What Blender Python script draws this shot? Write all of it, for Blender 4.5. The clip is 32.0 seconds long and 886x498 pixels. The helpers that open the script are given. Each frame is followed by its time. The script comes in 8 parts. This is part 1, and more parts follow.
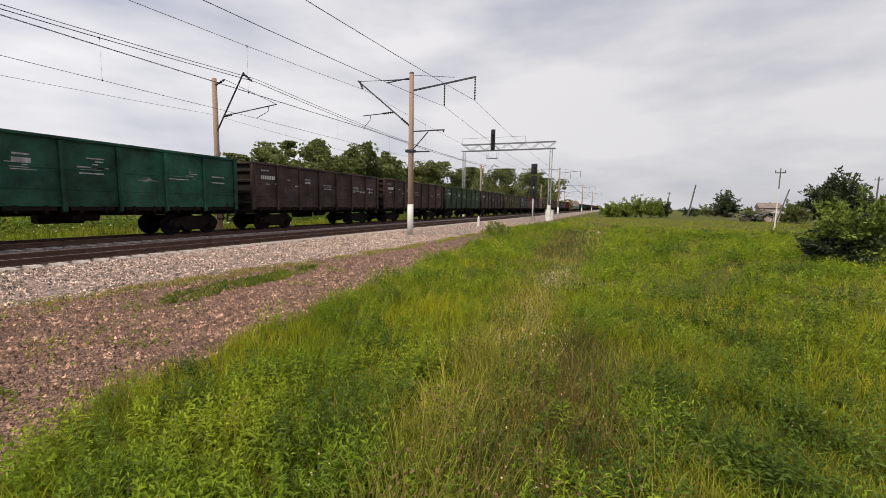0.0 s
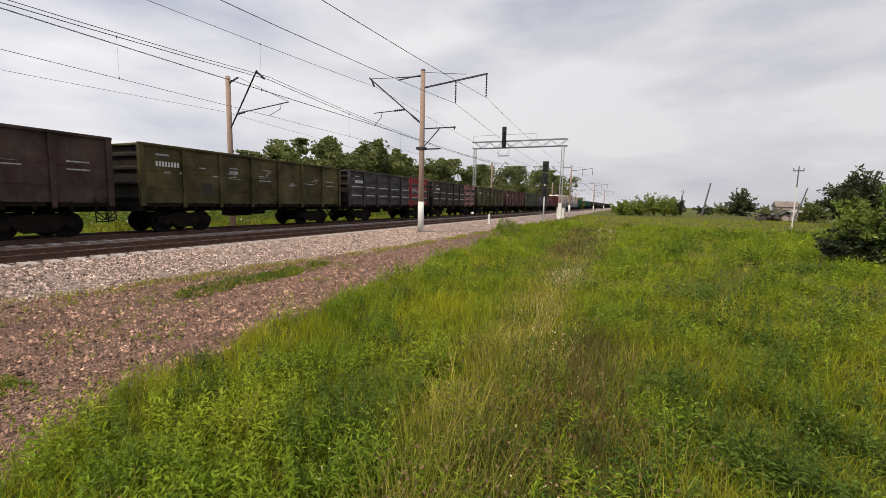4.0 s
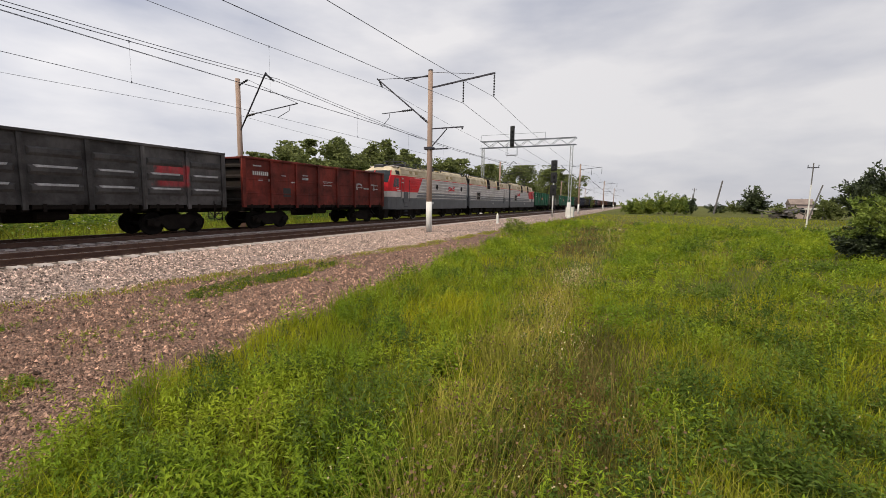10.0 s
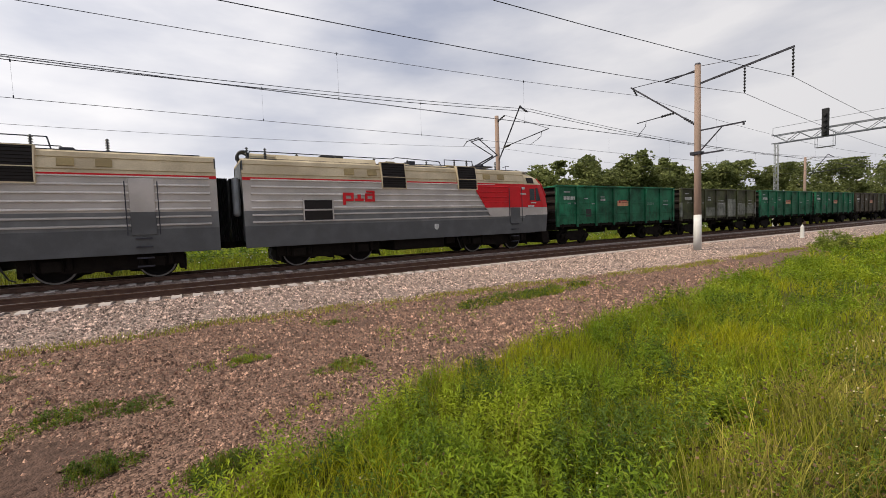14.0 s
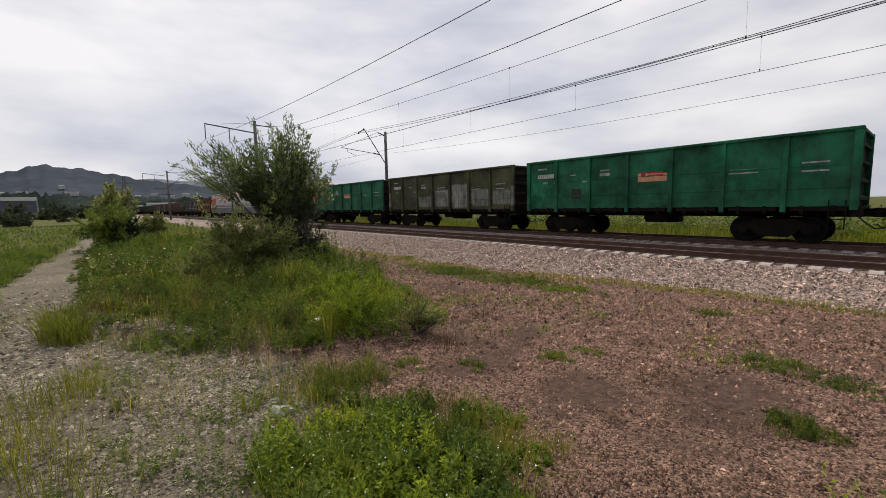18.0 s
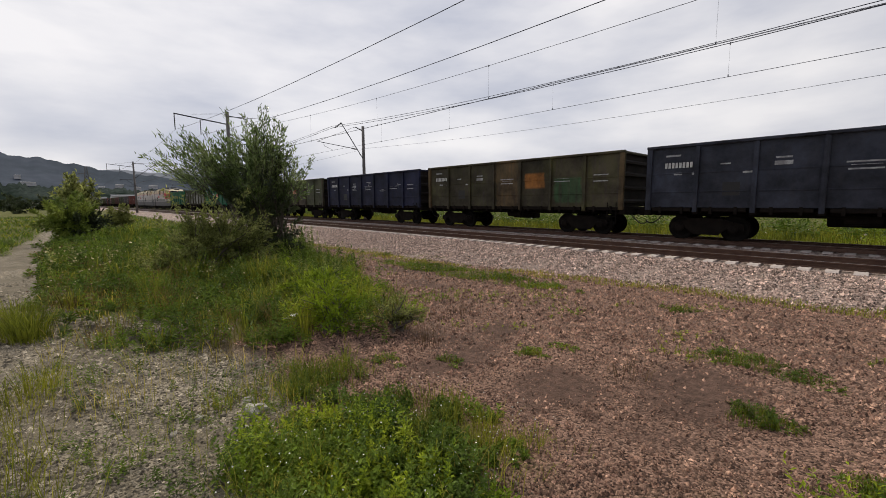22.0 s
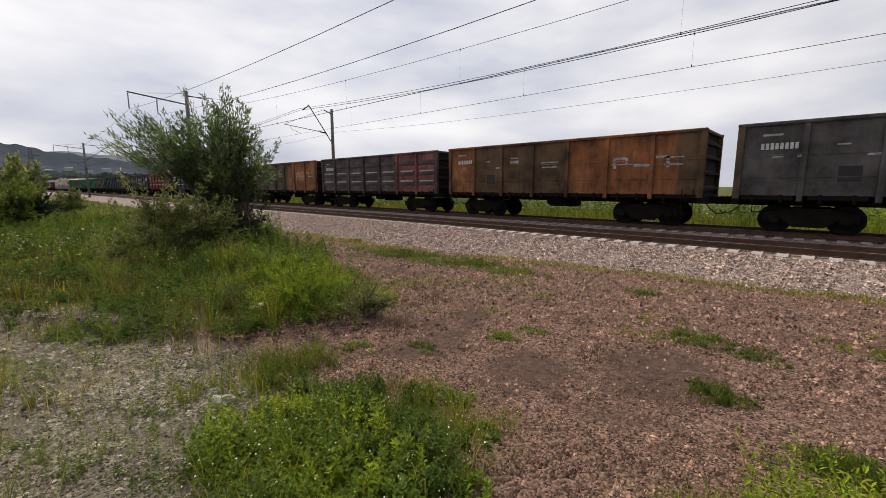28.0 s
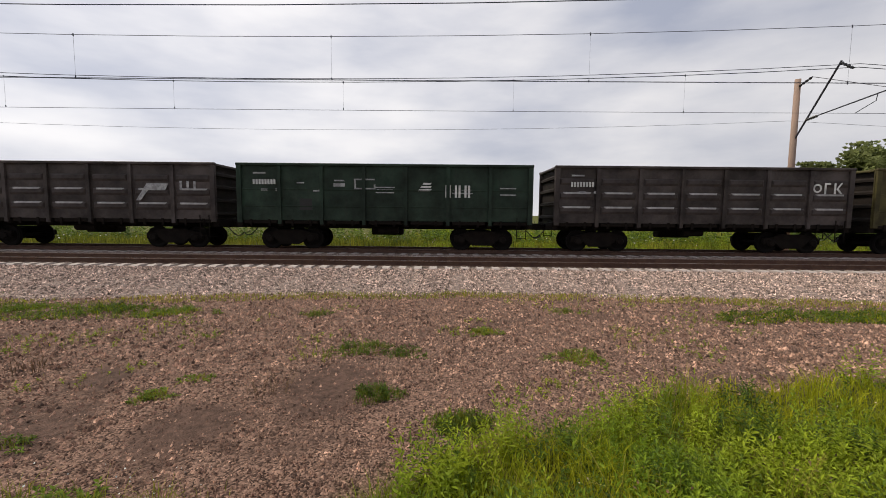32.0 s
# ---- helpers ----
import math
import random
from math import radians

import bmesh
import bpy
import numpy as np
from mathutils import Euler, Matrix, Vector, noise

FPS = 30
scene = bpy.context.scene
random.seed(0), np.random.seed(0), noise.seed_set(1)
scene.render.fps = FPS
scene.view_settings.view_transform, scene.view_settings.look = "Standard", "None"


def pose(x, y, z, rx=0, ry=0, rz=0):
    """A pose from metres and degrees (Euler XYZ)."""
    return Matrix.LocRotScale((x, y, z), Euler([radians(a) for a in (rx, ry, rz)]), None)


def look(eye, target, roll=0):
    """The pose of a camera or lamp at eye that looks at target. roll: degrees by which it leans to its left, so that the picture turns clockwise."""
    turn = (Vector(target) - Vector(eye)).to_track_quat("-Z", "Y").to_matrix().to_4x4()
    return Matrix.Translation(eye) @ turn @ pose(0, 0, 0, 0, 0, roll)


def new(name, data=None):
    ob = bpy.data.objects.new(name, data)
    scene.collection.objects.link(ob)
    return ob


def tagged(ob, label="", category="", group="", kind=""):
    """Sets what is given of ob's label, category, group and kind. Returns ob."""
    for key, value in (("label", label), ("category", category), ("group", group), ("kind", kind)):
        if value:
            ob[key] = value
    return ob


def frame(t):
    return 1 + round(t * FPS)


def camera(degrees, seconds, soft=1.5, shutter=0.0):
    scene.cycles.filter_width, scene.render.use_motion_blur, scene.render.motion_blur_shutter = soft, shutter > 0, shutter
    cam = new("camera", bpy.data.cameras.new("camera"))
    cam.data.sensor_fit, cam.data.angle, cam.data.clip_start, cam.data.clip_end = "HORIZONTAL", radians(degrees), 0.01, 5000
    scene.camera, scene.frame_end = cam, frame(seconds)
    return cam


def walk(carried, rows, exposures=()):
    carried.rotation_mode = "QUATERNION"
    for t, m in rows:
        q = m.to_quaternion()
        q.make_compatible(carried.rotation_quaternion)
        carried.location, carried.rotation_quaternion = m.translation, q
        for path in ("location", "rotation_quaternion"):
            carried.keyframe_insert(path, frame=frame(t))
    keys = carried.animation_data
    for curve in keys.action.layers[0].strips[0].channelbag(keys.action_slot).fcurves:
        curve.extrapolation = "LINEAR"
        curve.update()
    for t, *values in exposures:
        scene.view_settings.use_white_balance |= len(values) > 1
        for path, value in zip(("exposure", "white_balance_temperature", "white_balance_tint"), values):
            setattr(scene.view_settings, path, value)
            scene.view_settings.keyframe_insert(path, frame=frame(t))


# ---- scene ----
cam = camera(94.0, 32.0, soft=0.75)
# seconds, eye x y z, yaw, pitch, roll; rail heads lie at z = 0, the line runs along y
ROWS = [
    (0.0, -0.217, 0.141, 1.656, 22.57, -6.06, -1.04),
    (0.5, -0.211, 0.155, 1.656, 22.31, -6.10, -1.16),
    (1.0, -0.206, 0.167, 1.657, 22.56, -6.15, -1.00),
    (1.5, -0.208, 0.164, 1.657, 23.62, -6.05, -0.63),
    (2.0, -0.216, 0.155, 1.656, 23.73, -6.09, -0.83),
    (2.5, -0.218, 0.153, 1.656, 23.82, -6.10, -1.12),
    (3.0, -0.220, 0.151, 1.656, 24.17, -6.26, -1.32),
    (3.5, -0.224, 0.140, 1.656, 24.00, -6.34, -1.29),
    (5.5, -0.196, 0.141, 1.655, 24.43, -6.66, -1.01),
    (6.0, -0.195, 0.145, 1.655, 24.64, -6.60, -0.94),
    (6.5, -0.195, 0.149, 1.656, 24.26, -6.35, -0.89),
    (7.0, -0.198, 0.153, 1.656, 24.03, -6.45, -0.95),
    (7.5, -0.199, 0.152, 1.655, 23.82, -5.92, -1.09),
    (8.0, -0.197, 0.149, 1.655, 23.87, -6.30, -0.76),
    (8.5, -0.198, 0.152, 1.656, 24.00, -6.44, -0.44),
    (9.0, -0.199, 0.152, 1.657, 24.13, -6.39, -0.77),
    (9.5, -0.203, 0.149, 1.656, 24.46, -6.31, -0.82),
    (10.0, -0.212, 0.146, 1.657, 25.15, -6.48, -0.88),
    (10.5, -0.223, 0.143, 1.657, 25.27, -6.50, -1.13),
    (11.0, -0.229, 0.140, 1.656, 25.20, -6.75, -0.54),
    (11.5, -0.231, 0.137, 1.656, 26.05, -6.48, -1.01),
    (12.0, -0.232, 0.134, 1.655, 26.14, -7.21, -1.17),
    (12.5, -0.228, 0.139, 1.654, 27.76, -7.26, -0.59),
    (13.0, -0.222, 0.136, 1.653, 33.19, -6.74, -0.06),
    (13.5, -0.217, 0.104, 1.653, 42.94, -4.98, 0.95),
    (14.0, -0.213, 0.045, 1.659, 58.54, -3.44, 2.07),
    (14.5, -0.201, -0.038, 1.666, 81.51, -3.29, 2.15),
    (15.0, -0.193, -0.100, 1.663, 105.08, -3.50, 2.10),
    (15.5, -0.195, -0.124, 1.656, 123.92, -4.42, 1.90),
    (17.5, -0.178, -0.111, 1.656, 144.35, -6.10, 1.42),
    (18.0, -0.184, -0.119, 1.655, 139.91, -6.08, 1.14),
    (18.5, -0.189, -0.126, 1.655, 138.43, -6.33, 0.80),
    (19.0, -0.187, -0.130, 1.654, 138.27, -6.52, 0.73),
    (19.5, -0.179, -0.133, 1.653, 137.60, -6.28, 0.99),
    (20.0, -0.172, -0.132, 1.655, 137.49, -6.12, 0.92),
    (20.5, -0.173, -0.131, 1.655, 136.78, -6.29, 0.89),
    (21.0, -0.173, -0.132, 1.655, 137.05, -6.37, 0.39),
    (21.5, -0.172, -0.131, 1.654, 137.04, -6.61, 0.63),
    (22.0, -0.170, -0.134, 1.653, 136.83, -6.59, 0.31),
    (22.5, -0.169, -0.136, 1.653, 136.87, -6.49, 0.29),
    (23.0, -0.169, -0.134, 1.654, 136.27, -6.11, -0.02),
    (23.5, -0.172, -0.132, 1.654, 135.51, -5.62, -0.18),
    (24.0, -0.174, -0.134, 1.653, 134.76, -5.76, -0.60),
    (24.5, -0.169, -0.139, 1.652, 131.83, -7.91, -1.31),
    (25.0, -0.160, -0.145, 1.655, 130.54, -7.83, -1.44),
    (25.5, -0.146, -0.155, 1.657, 131.32, -8.32, -1.25),
    (27.5, -0.182, -0.152, 1.656, 132.24, -8.31, -0.94),
    (28.0, -0.184, -0.150, 1.655, 132.92, -8.54, 0.02),
    (28.5, -0.188, -0.149, 1.656, 133.06, -9.01, 0.30),
    (29.0, -0.192, -0.151, 1.659, 132.74, -8.50, 0.29),
    (29.5, -0.193, -0.154, 1.657, 132.45, -8.35, 0.26),
    (30.0, -0.201, -0.152, 1.658, 132.30, -8.23, 0.41),
    (30.5, -0.216, -0.145, 1.657, 131.88, -8.18, 0.37),
    (31.0, -0.240, -0.125, 1.659, 128.29, -8.02, 0.53),
    (31.5, -0.264, -0.081, 1.659, 111.55, -7.24, -0.07),
    (32.0, -0.302, -0.021, 1.655, 90.28, -4.73, -0.55),
]
walk(cam, [(t, pose(x, y, z, 90 + pitch, roll, yaw)) for t, x, y, z, yaw, pitch, roll in ROWS],
     exposures=[(0.0, 0.0), (12.5, 0.0), (14.5, -0.12), (15.0, -0.26), (15.5, -0.30), (20.0, -0.28), (24.0, -0.32), (25.0, -0.2), (31.0, -0.2), (32.0, -0.17)])

# ---------------------------------------------------------------- world and light
SUN_YAW, SUN_UP = 165.0, 54.0
world = bpy.data.worlds.new("overcast_sky")
scene.world = world
world.use_nodes = True
wn, wl = world.node_tree.nodes, world.node_tree.links
wn.clear()
w_out = wn.new("ShaderNodeOutputWorld")
w_bg = wn.new("ShaderNodeBackground")
w_bg.inputs["Strength"].default_value = 1.0
w_sky = wn.new("ShaderNodeTexSky")
w_sky.sky_type = "NISHITA"
w_sky.sun_disc = False
w_sky.sun_elevation = radians(SUN_UP)
w_sky.sun_rotation = radians(360 - SUN_YAW)
w_sky.dust_density = 2.0
w_dim = wn.new("ShaderNodeVectorMath")
w_dim.operation = "SCALE"
w_dim.inputs["Scale"].default_value = 0.10
wl.new(w_sky.outputs["Color"], w_dim.inputs[0])
w_tc = wn.new("ShaderNodeTexCoord")
w_map = wn.new("ShaderNodeMapping")
w_map.inputs["Scale"].default_value = (1.0, 1.0, 3.2)
wl.new(w_tc.outputs["Generated"], w_map.inputs["Vector"])
w_n1 = wn.new("ShaderNodeTexNoise")
w_n1.inputs["Scale"].default_value = 1.7
w_n1.inputs["Detail"].default_value = 6.0
w_n1.inputs["Roughness"].default_value = 0.5
wl.new(w_map.outputs["Vector"], w_n1.inputs["Vector"])
w_ramp = wn.new("ShaderNodeValToRGB")
w_ramp.color_ramp.elements[0].position = 0.33
w_ramp.color_ramp.elements[0].color = (0.46, 0.49, 0.60, 1)
w_ramp.color_ramp.elements[1].position = 0.62
w_ramp.color_ramp.elements[1].color = (0.96, 0.935, 0.945, 1)
wl.new(w_n1.outputs["Fac"], w_ramp.inputs["Fac"])
w_mix = wn.new("ShaderNodeMix")
w_mix.data_type = "RGBA"
w_mix.inputs["Factor"].default_value = 0.93
wl.new(w_dim.outputs["Vector"], w_mix.inputs["A"])
wl.new(w_ramp.outputs["Color"], w_mix.inputs["B"])
# thin cloud is brighter round the veiled sun
w_dot = wn.new("ShaderNodeVectorMath")
w_dot.operation = "DOT_PRODUCT"
w_dot.inputs[1].default_value = (-math.sin(radians(158)) * math.cos(radians(34)), math.cos(radians(158)) * math.cos(radians(34)), math.sin(radians(34)))
wl.new(w_tc.outputs["Generated"], w_dot.inputs[0])
w_glow = wn.new("ShaderNodeMapRange")
w_glow.inputs["From Min"].default_value, w_glow.inputs["From Max"].default_value = -0.9, 1.0
w_glow.inputs["To Min"].default_value, w_glow.inputs["To Max"].default_value = 0.78, 1.24
wl.new(w_dot.outputs["Value"], w_glow.inputs["Value"])
w_lit = wn.new("ShaderNodeVectorMath")
w_lit.operation = "SCALE"
wl.new(w_mix.outputs["Result"], w_lit.inputs[0])
wl.new(w_glow.outputs["Result"], w_lit.inputs["Scale"])
wl.new(w_lit.outputs["Vector"], w_bg.inputs["Color"])
wl.new(w_bg.outputs["Background"], w_out.inputs["Surface"])

sun = new("sun", bpy.data.lights.new("sun", "SUN"))
sun.data.energy, sun.data.angle, sun.data.color = 3.4, radians(6), (1.0, 0.89, 0.70)
sun.matrix_world = look((-math.sin(radians(SUN_YAW)) * 60, math.cos(radians(SUN_YAW)) * 60, 60 * math.tan(radians(SUN_UP))), (0, 0, 0))

# ---------------------------------------------------------------- materials


def material(name, color, rough=0.6, metal=0.0, vary=0.15, scale=3.0, fine=40.0, bump=0.0, second=None, amount=0.5,
             island=0.0, spec=0.4, distance=0.01, trans=0.0):
    """A surface with grain at two scales, and a second colour in patches."""
    m = bpy.data.materials.new(name)
    m.use_nodes = True
    n, l = m.node_tree.nodes, m.node_tree.links
    b = n["Principled BSDF"]
    b.inputs["Roughness"].default_value, b.inputs["Metallic"].default_value = rough, metal
    b.inputs["Specular IOR Level"].default_value = spec
    tc = n.new("ShaderNodeTexCoord")
    big, small = n.new("ShaderNodeTexNoise"), n.new("ShaderNodeTexNoise")
    for node, s in ((big, scale), (small, fine)):
        node.inputs["Scale"].default_value, node.inputs["Detail"].default_value = s, 5.0
        l.new(tc.outputs["Object"], node.inputs["Vector"])
    ramp = n.new("ShaderNodeValToRGB")
    ramp.color_ramp.elements[0].position, ramp.color_ramp.elements[1].position = 0.5 - 0.16 * amount, 0.5 + 0.3 * (1 - amount) + 0.02
    c2 = second or tuple(c * 0.75 for c in color)
    ramp.color_ramp.elements[0].color, ramp.color_ramp.elements[1].color = (*c2, 1), (*color, 1)
    l.new(big.outputs["Fac"], ramp.inputs["Fac"])
    hsv = n.new("ShaderNodeHueSaturation")
    value = n.new("ShaderNodeMapRange")
    value.inputs["From Min"].default_value, value.inputs["From Max"].default_value = 0.3, 0.7
    value.inputs["To Min"].default_value, value.inputs["To Max"].default_value = 1 - vary, 1 + vary
    l.new(small.outputs["Fac"], value.inputs["Value"])
    l.new(ramp.outputs["Color"], hsv.inputs["Color"])
    if island:
        geo = n.new("ShaderNodeNewGeometry")
        rnd = n.new("ShaderNodeMapRange")
        rnd.inputs["To Min"].default_value, rnd.inputs["To Max"].default_value = 1 - island, 1 + island
        l.new(geo.outputs["Random Per Island"], rnd.inputs["Value"])
        mul = n.new("ShaderNodeMath")
        mul.operation = "MULTIPLY"
        l.new(rnd.outputs["Result"], mul.inputs[0])
        l.new(value.outputs["Result"], mul.inputs[1])
        l.new(mul.outputs["Value"], hsv.inputs["Value"])
    else:
        l.new(value.outputs["Result"], hsv.inputs["Value"])
    l.new(hsv.outputs["Color"], b.inputs["Base Color"])
    if bump:
        bp = n.new("ShaderNodeBump")
        bp.inputs["Strength"].default_value, bp.inputs["Distance"].default_value = bump, distance
        l.new(small.outputs["Fac"], bp.inputs["Height"])
        l.new(bp.outputs["Normal"], b.inputs["Normal"])
    if trans:
        b.inputs["Subsurface Weight"].default_value = 0.0
        tr, ad = n.new("ShaderNodeBsdfTranslucent"), n.new("ShaderNodeMixShader")
        ad.inputs["Fac"].default_value = trans
        l.new(hsv.outputs["Color"], tr.inputs["Color"])
        l.new(b.outputs["BSDF"], ad.inputs[1])
        l.new(tr.outputs["BSDF"], ad.inputs[2])
        l.new(ad.outputs["Shader"], n["Material Output"].inputs["Surface"])
    return m


def wagon_paint(name, color, dirt=(0.05, 0.04, 0.035), dust=0.5, patches=()):
    """Old wagon paint: faded, streaked with rust and soot; patches: newer or rusty areas (colour, two y, two z, slant, how solid)."""
    m = material(name, color, 0.65, 0.0, 0.12, 0.9, 60.0, 0.15, tuple(0.6 * c + 0.4 * d for c, d in zip(color, dirt)), dust, spec=0.2)
    n, l = m.node_tree.nodes, m.node_tree.links
    b = n["Principled BSDF"]
    hsv = b.inputs["Base Color"].links[0].from_node
    tc = n.new("ShaderNodeTexCoord")
    mp = n.new("ShaderNodeMapping")
    mp.inputs["Scale"].default_value = (3.0, 3.2, 0.35)
    l.new(tc.outputs["Object"], mp.inputs["Vector"])
    ns = n.new("ShaderNodeTexNoise")
    ns.inputs["Scale"].default_value, ns.inputs["Detail"].default_value = 2.2, 7.0
    l.new(mp.outputs["Vector"], ns.inputs["Vector"])
    rp = n.new("ShaderNodeValToRGB")
    rp.color_ramp.elements[0].position, rp.color_ramp.elements[1].position = 0.50, 0.72
    rp.color_ramp.elements[0].color, rp.color_ramp.elements[1].color = (0, 0, 0, 1), (0.75, 0.75, 0.75, 1)
    l.new(ns.outputs["Fac"], rp.inputs["Fac"])
    mx = n.new("ShaderNodeMix")
    mx.data_type = "RGBA"
    l.new(rp.outputs["Color"], mx.inputs["Factor"])
    l.new(hsv.outputs["Color"], mx.inputs["A"])
    mx.inputs["B"].default_value = (*dirt, 1)
    worn = n.new("ShaderNodeTexNoise")
    worn.inputs["Scale"].default_value, worn.inputs["Detail"].default_value, worn.inputs["Roughness"].default_value = 0.75, 9.0, 0.68
    l.new(tc.outputs["Object"], worn.inputs["Vector"])
    wr = n.new("ShaderNodeMapRange")
    wr.inputs["From Min"].default_value, wr.inputs["From Max"].default_value = 0.36, 0.64
    wr.inputs["To Min"].default_value, wr.inputs["To Max"].default_value = 0.45, 1.55
    l.new(worn.outputs["Fac"], wr.inputs["Value"])
    last = mx.outputs["Result"]
    sp = n.new("ShaderNodeSeparateXYZ")
    l.new(tc.outputs["Object"], sp.inputs["Vector"])

    def calc(op, *vals):
        q = n.new("ShaderNodeMath")
        q.operation = op
        for j, v in enumerate(vals):
            if isinstance(v, (int, float)):
                q.inputs[j].default_value = v
            else:
                l.new(v, q.inputs[j])
        return q.outputs["Value"]
    for colour, y0, y1, z0, z1, slant, solid in patches:
        yy = calc("SUBTRACT", sp.outputs["Y"], calc("MULTIPLY", sp.outputs["Z"], slant))
        yy = calc("ADD", yy, calc("MULTIPLY", calc("SUBTRACT", worn.outputs["Fac"], 0.5), 1.2))
        gate = 1.0
        for src, lo, hi in ((yy, y0, y1), (sp.outputs["Z"], z0, z1)):
            for e0, e1 in ((lo - 0.06, lo + 0.06), (hi + 0.06, hi - 0.06)):
                g = n.new("ShaderNodeMapRange")
                g.inputs["From Min"].default_value, g.inputs["From Max"].default_value = e0, e1
                l.new(src, g.inputs["Value"])
                gate = calc("MULTIPLY", g.outputs["Result"], gate)
        rr = n.new("ShaderNodeMapRange")
        rr.inputs["From Min"].default_value, rr.inputs["From Max"].default_value = 0.68, 0.36
        rr.inputs["To Min"].default_value = solid
        l.new(ns.outputs["Fac"], rr.inputs["Value"])
        m2 = n.new("ShaderNodeMix")
        m2.data_type = "RGBA"
        l.new(calc("MULTIPLY", gate, rr.outputs["Result"]), m2.inputs["Factor"])
        l.new(last, m2.inputs["A"])
        m2.inputs["B"].default_value = (*colour, 1)
        last = m2.outputs["Result"]
    wv = n.new("ShaderNodeVectorMath")
    wv.operation = "SCALE"
    l.new(last, wv.inputs[0])
    l.new(wr.outputs["Result"], wv.inputs["Scale"])
    last = wv.outputs["Vector"]
    # each panel between two posts has weathered in its own way
    cellno = calc("FLOOR", calc("DIVIDE", calc("ADD", sp.outputs["Y"], 6.475), 1.85))
    wn = n.new("ShaderNodeTexWhiteNoise")
    wn.noise_dimensions = "1D"
    l.new(calc("ADD", cellno, sum(ord(c) for c in name) * 0.37), wn.inputs["W"])
    pv = n.new("ShaderNodeVectorMath")
    pv.operation = "SCALE"
    l.new(last, pv.inputs[0])
    l.new(calc("ADD", calc("MULTIPLY", wn.outputs["Value"], 0.42), 0.79), pv.inputs["Scale"])
    last = pv.outputs["Vector"]
    l.new(last, b.inputs["Base Color"])
    return m


def stony(name, dark, light, size, rough=0.85, bump=0.8, tint=(0.2, 0.17, 0.15)):
    """Crushed stone: cells of changing grey, with dark gaps and relief."""
    m = bpy.data.materials.new(name)
    m.use_nodes = True
    n, l = m.node_tree.nodes, m.node_tree.links
    b = n["Principled BSDF"]
    b.inputs["Roughness"].default_value = rough
    tc = n.new("ShaderNodeTexCoord")
    vo = n.new("ShaderNodeTexVoronoi")
    vo.inputs["Scale"].default_value = 1.0 / size
    l.new(tc.outputs["Object"], vo.inputs["Vector"])
    sep = n.new("ShaderNodeSeparateColor")
    l.new(vo.outputs["Color"], sep.inputs["Color"])
    rp = n.new("ShaderNodeValToRGB")
    rp.color_ramp.elements[0].color, rp.color_ramp.elements[1].color = (*dark, 1), (*light, 1)
    l.new(sep.outputs["Red"], rp.inputs["Fac"])
    ns = n.new("ShaderNodeTexNoise")
    ns.inputs["Scale"].default_value, ns.inputs["Detail"].default_value = 0.5, 6.0
    l.new(tc.outputs["Object"], ns.inputs["Vector"])
    mr = n.new("ShaderNodeMapRange")
    mr.inputs["From Min"].default_value, mr.inputs["From Max"].default_value = 0.42, 0.68
    mr.inputs["To Max"].default_value = 0.65
    l.new(ns.outputs["Fac"], mr.inputs["Value"])
    mx = n.new("ShaderNodeMix")
    mx.data_type = "RGBA"
    l.new(mr.outputs["Result"], mx.inputs["Factor"])
    l.new(rp.outputs["Color"], mx.inputs["A"])
    mx.inputs["B"].default_value = (*tint, 1)
    l.new(mx.outputs["Result"], b.inputs["Base Color"])
    bp = n.new("ShaderNodeBump")
    bp.inputs["Strength"].default_value, bp.inputs["Distance"].default_value = bump, size * 0.8
    bp.invert = True
    l.new(vo.outputs["Distance"], bp.inputs["Height"])
    l.new(bp.outputs["Normal"], b.inputs["Normal"])
    return m


def stone_bits(name, dark, light, odd=0.45):
    """Loose stones, each of its own grey."""
    m = material(name, light, 0.85, 0, 0.25, 8.0, 60.0, 0.4, dark, 0.5, island=odd)
    return m


BALLAST = stony("ballast_stone", (0.03, 0.022, 0.019), (0.44, 0.335, 0.29), 0.05, bump=1.0, tint=(0.25, 0.188, 0.162))
BALLAST_BITS = stone_bits("ballast_bits", (0.20, 0.142, 0.118), (0.68, 0.525, 0.45), 0.8)
GRAVEL_BITS = stone_bits("gravel_bits", (0.155, 0.087, 0.062), (0.50, 0.315, 0.228), 0.7)
PALE_BITS = stone_bits("pale_gravel_bits", (0.15, 0.128, 0.095), (0.43, 0.375, 0.29), 0.68)
RAIL_SIDE = material("rusty_rail", (0.060, 0.030, 0.022), 0.75, 0.2, 0.2, 3, 60, 0.3, (0.09, 0.05, 0.035))
RAIL_HEAD = material("rail_head", (0.34, 0.31, 0.30), 0.28, 0.9, 0.1, 2, 80)
RAIL_DULL = material("rail_head_dull", (0.14, 0.085, 0.065), 0.5, 0.5, 0.1, 2, 80)
CONCRETE = material("concrete", (0.36, 0.32, 0.29), 0.85, 0, 0.1, 1.2, 60, 0.4, (0.27, 0.23, 0.20))
SLEEPER = material("sleeper_concrete", (0.52, 0.47, 0.45), 0.85, 0, 0.12, 2.0, 50, 0.4, (0.40, 0.35, 0.33))
POLE = material("pole_concrete", (0.32, 0.22, 0.175), 0.85, 0, 0.12, 1.2, 50, 0.4, (0.28, 0.20, 0.16))
POLE_GREY = material("pole_concrete_grey", (0.14, 0.13, 0.13), 0.85, 0, 0.12, 1.2, 50, 0.4)
WHITE = material("white_paint", (0.72, 0.72, 0.71), 0.6, 0, 0.05, 2.0, 40, 0.1, (0.62, 0.61, 0.58), 0.4)
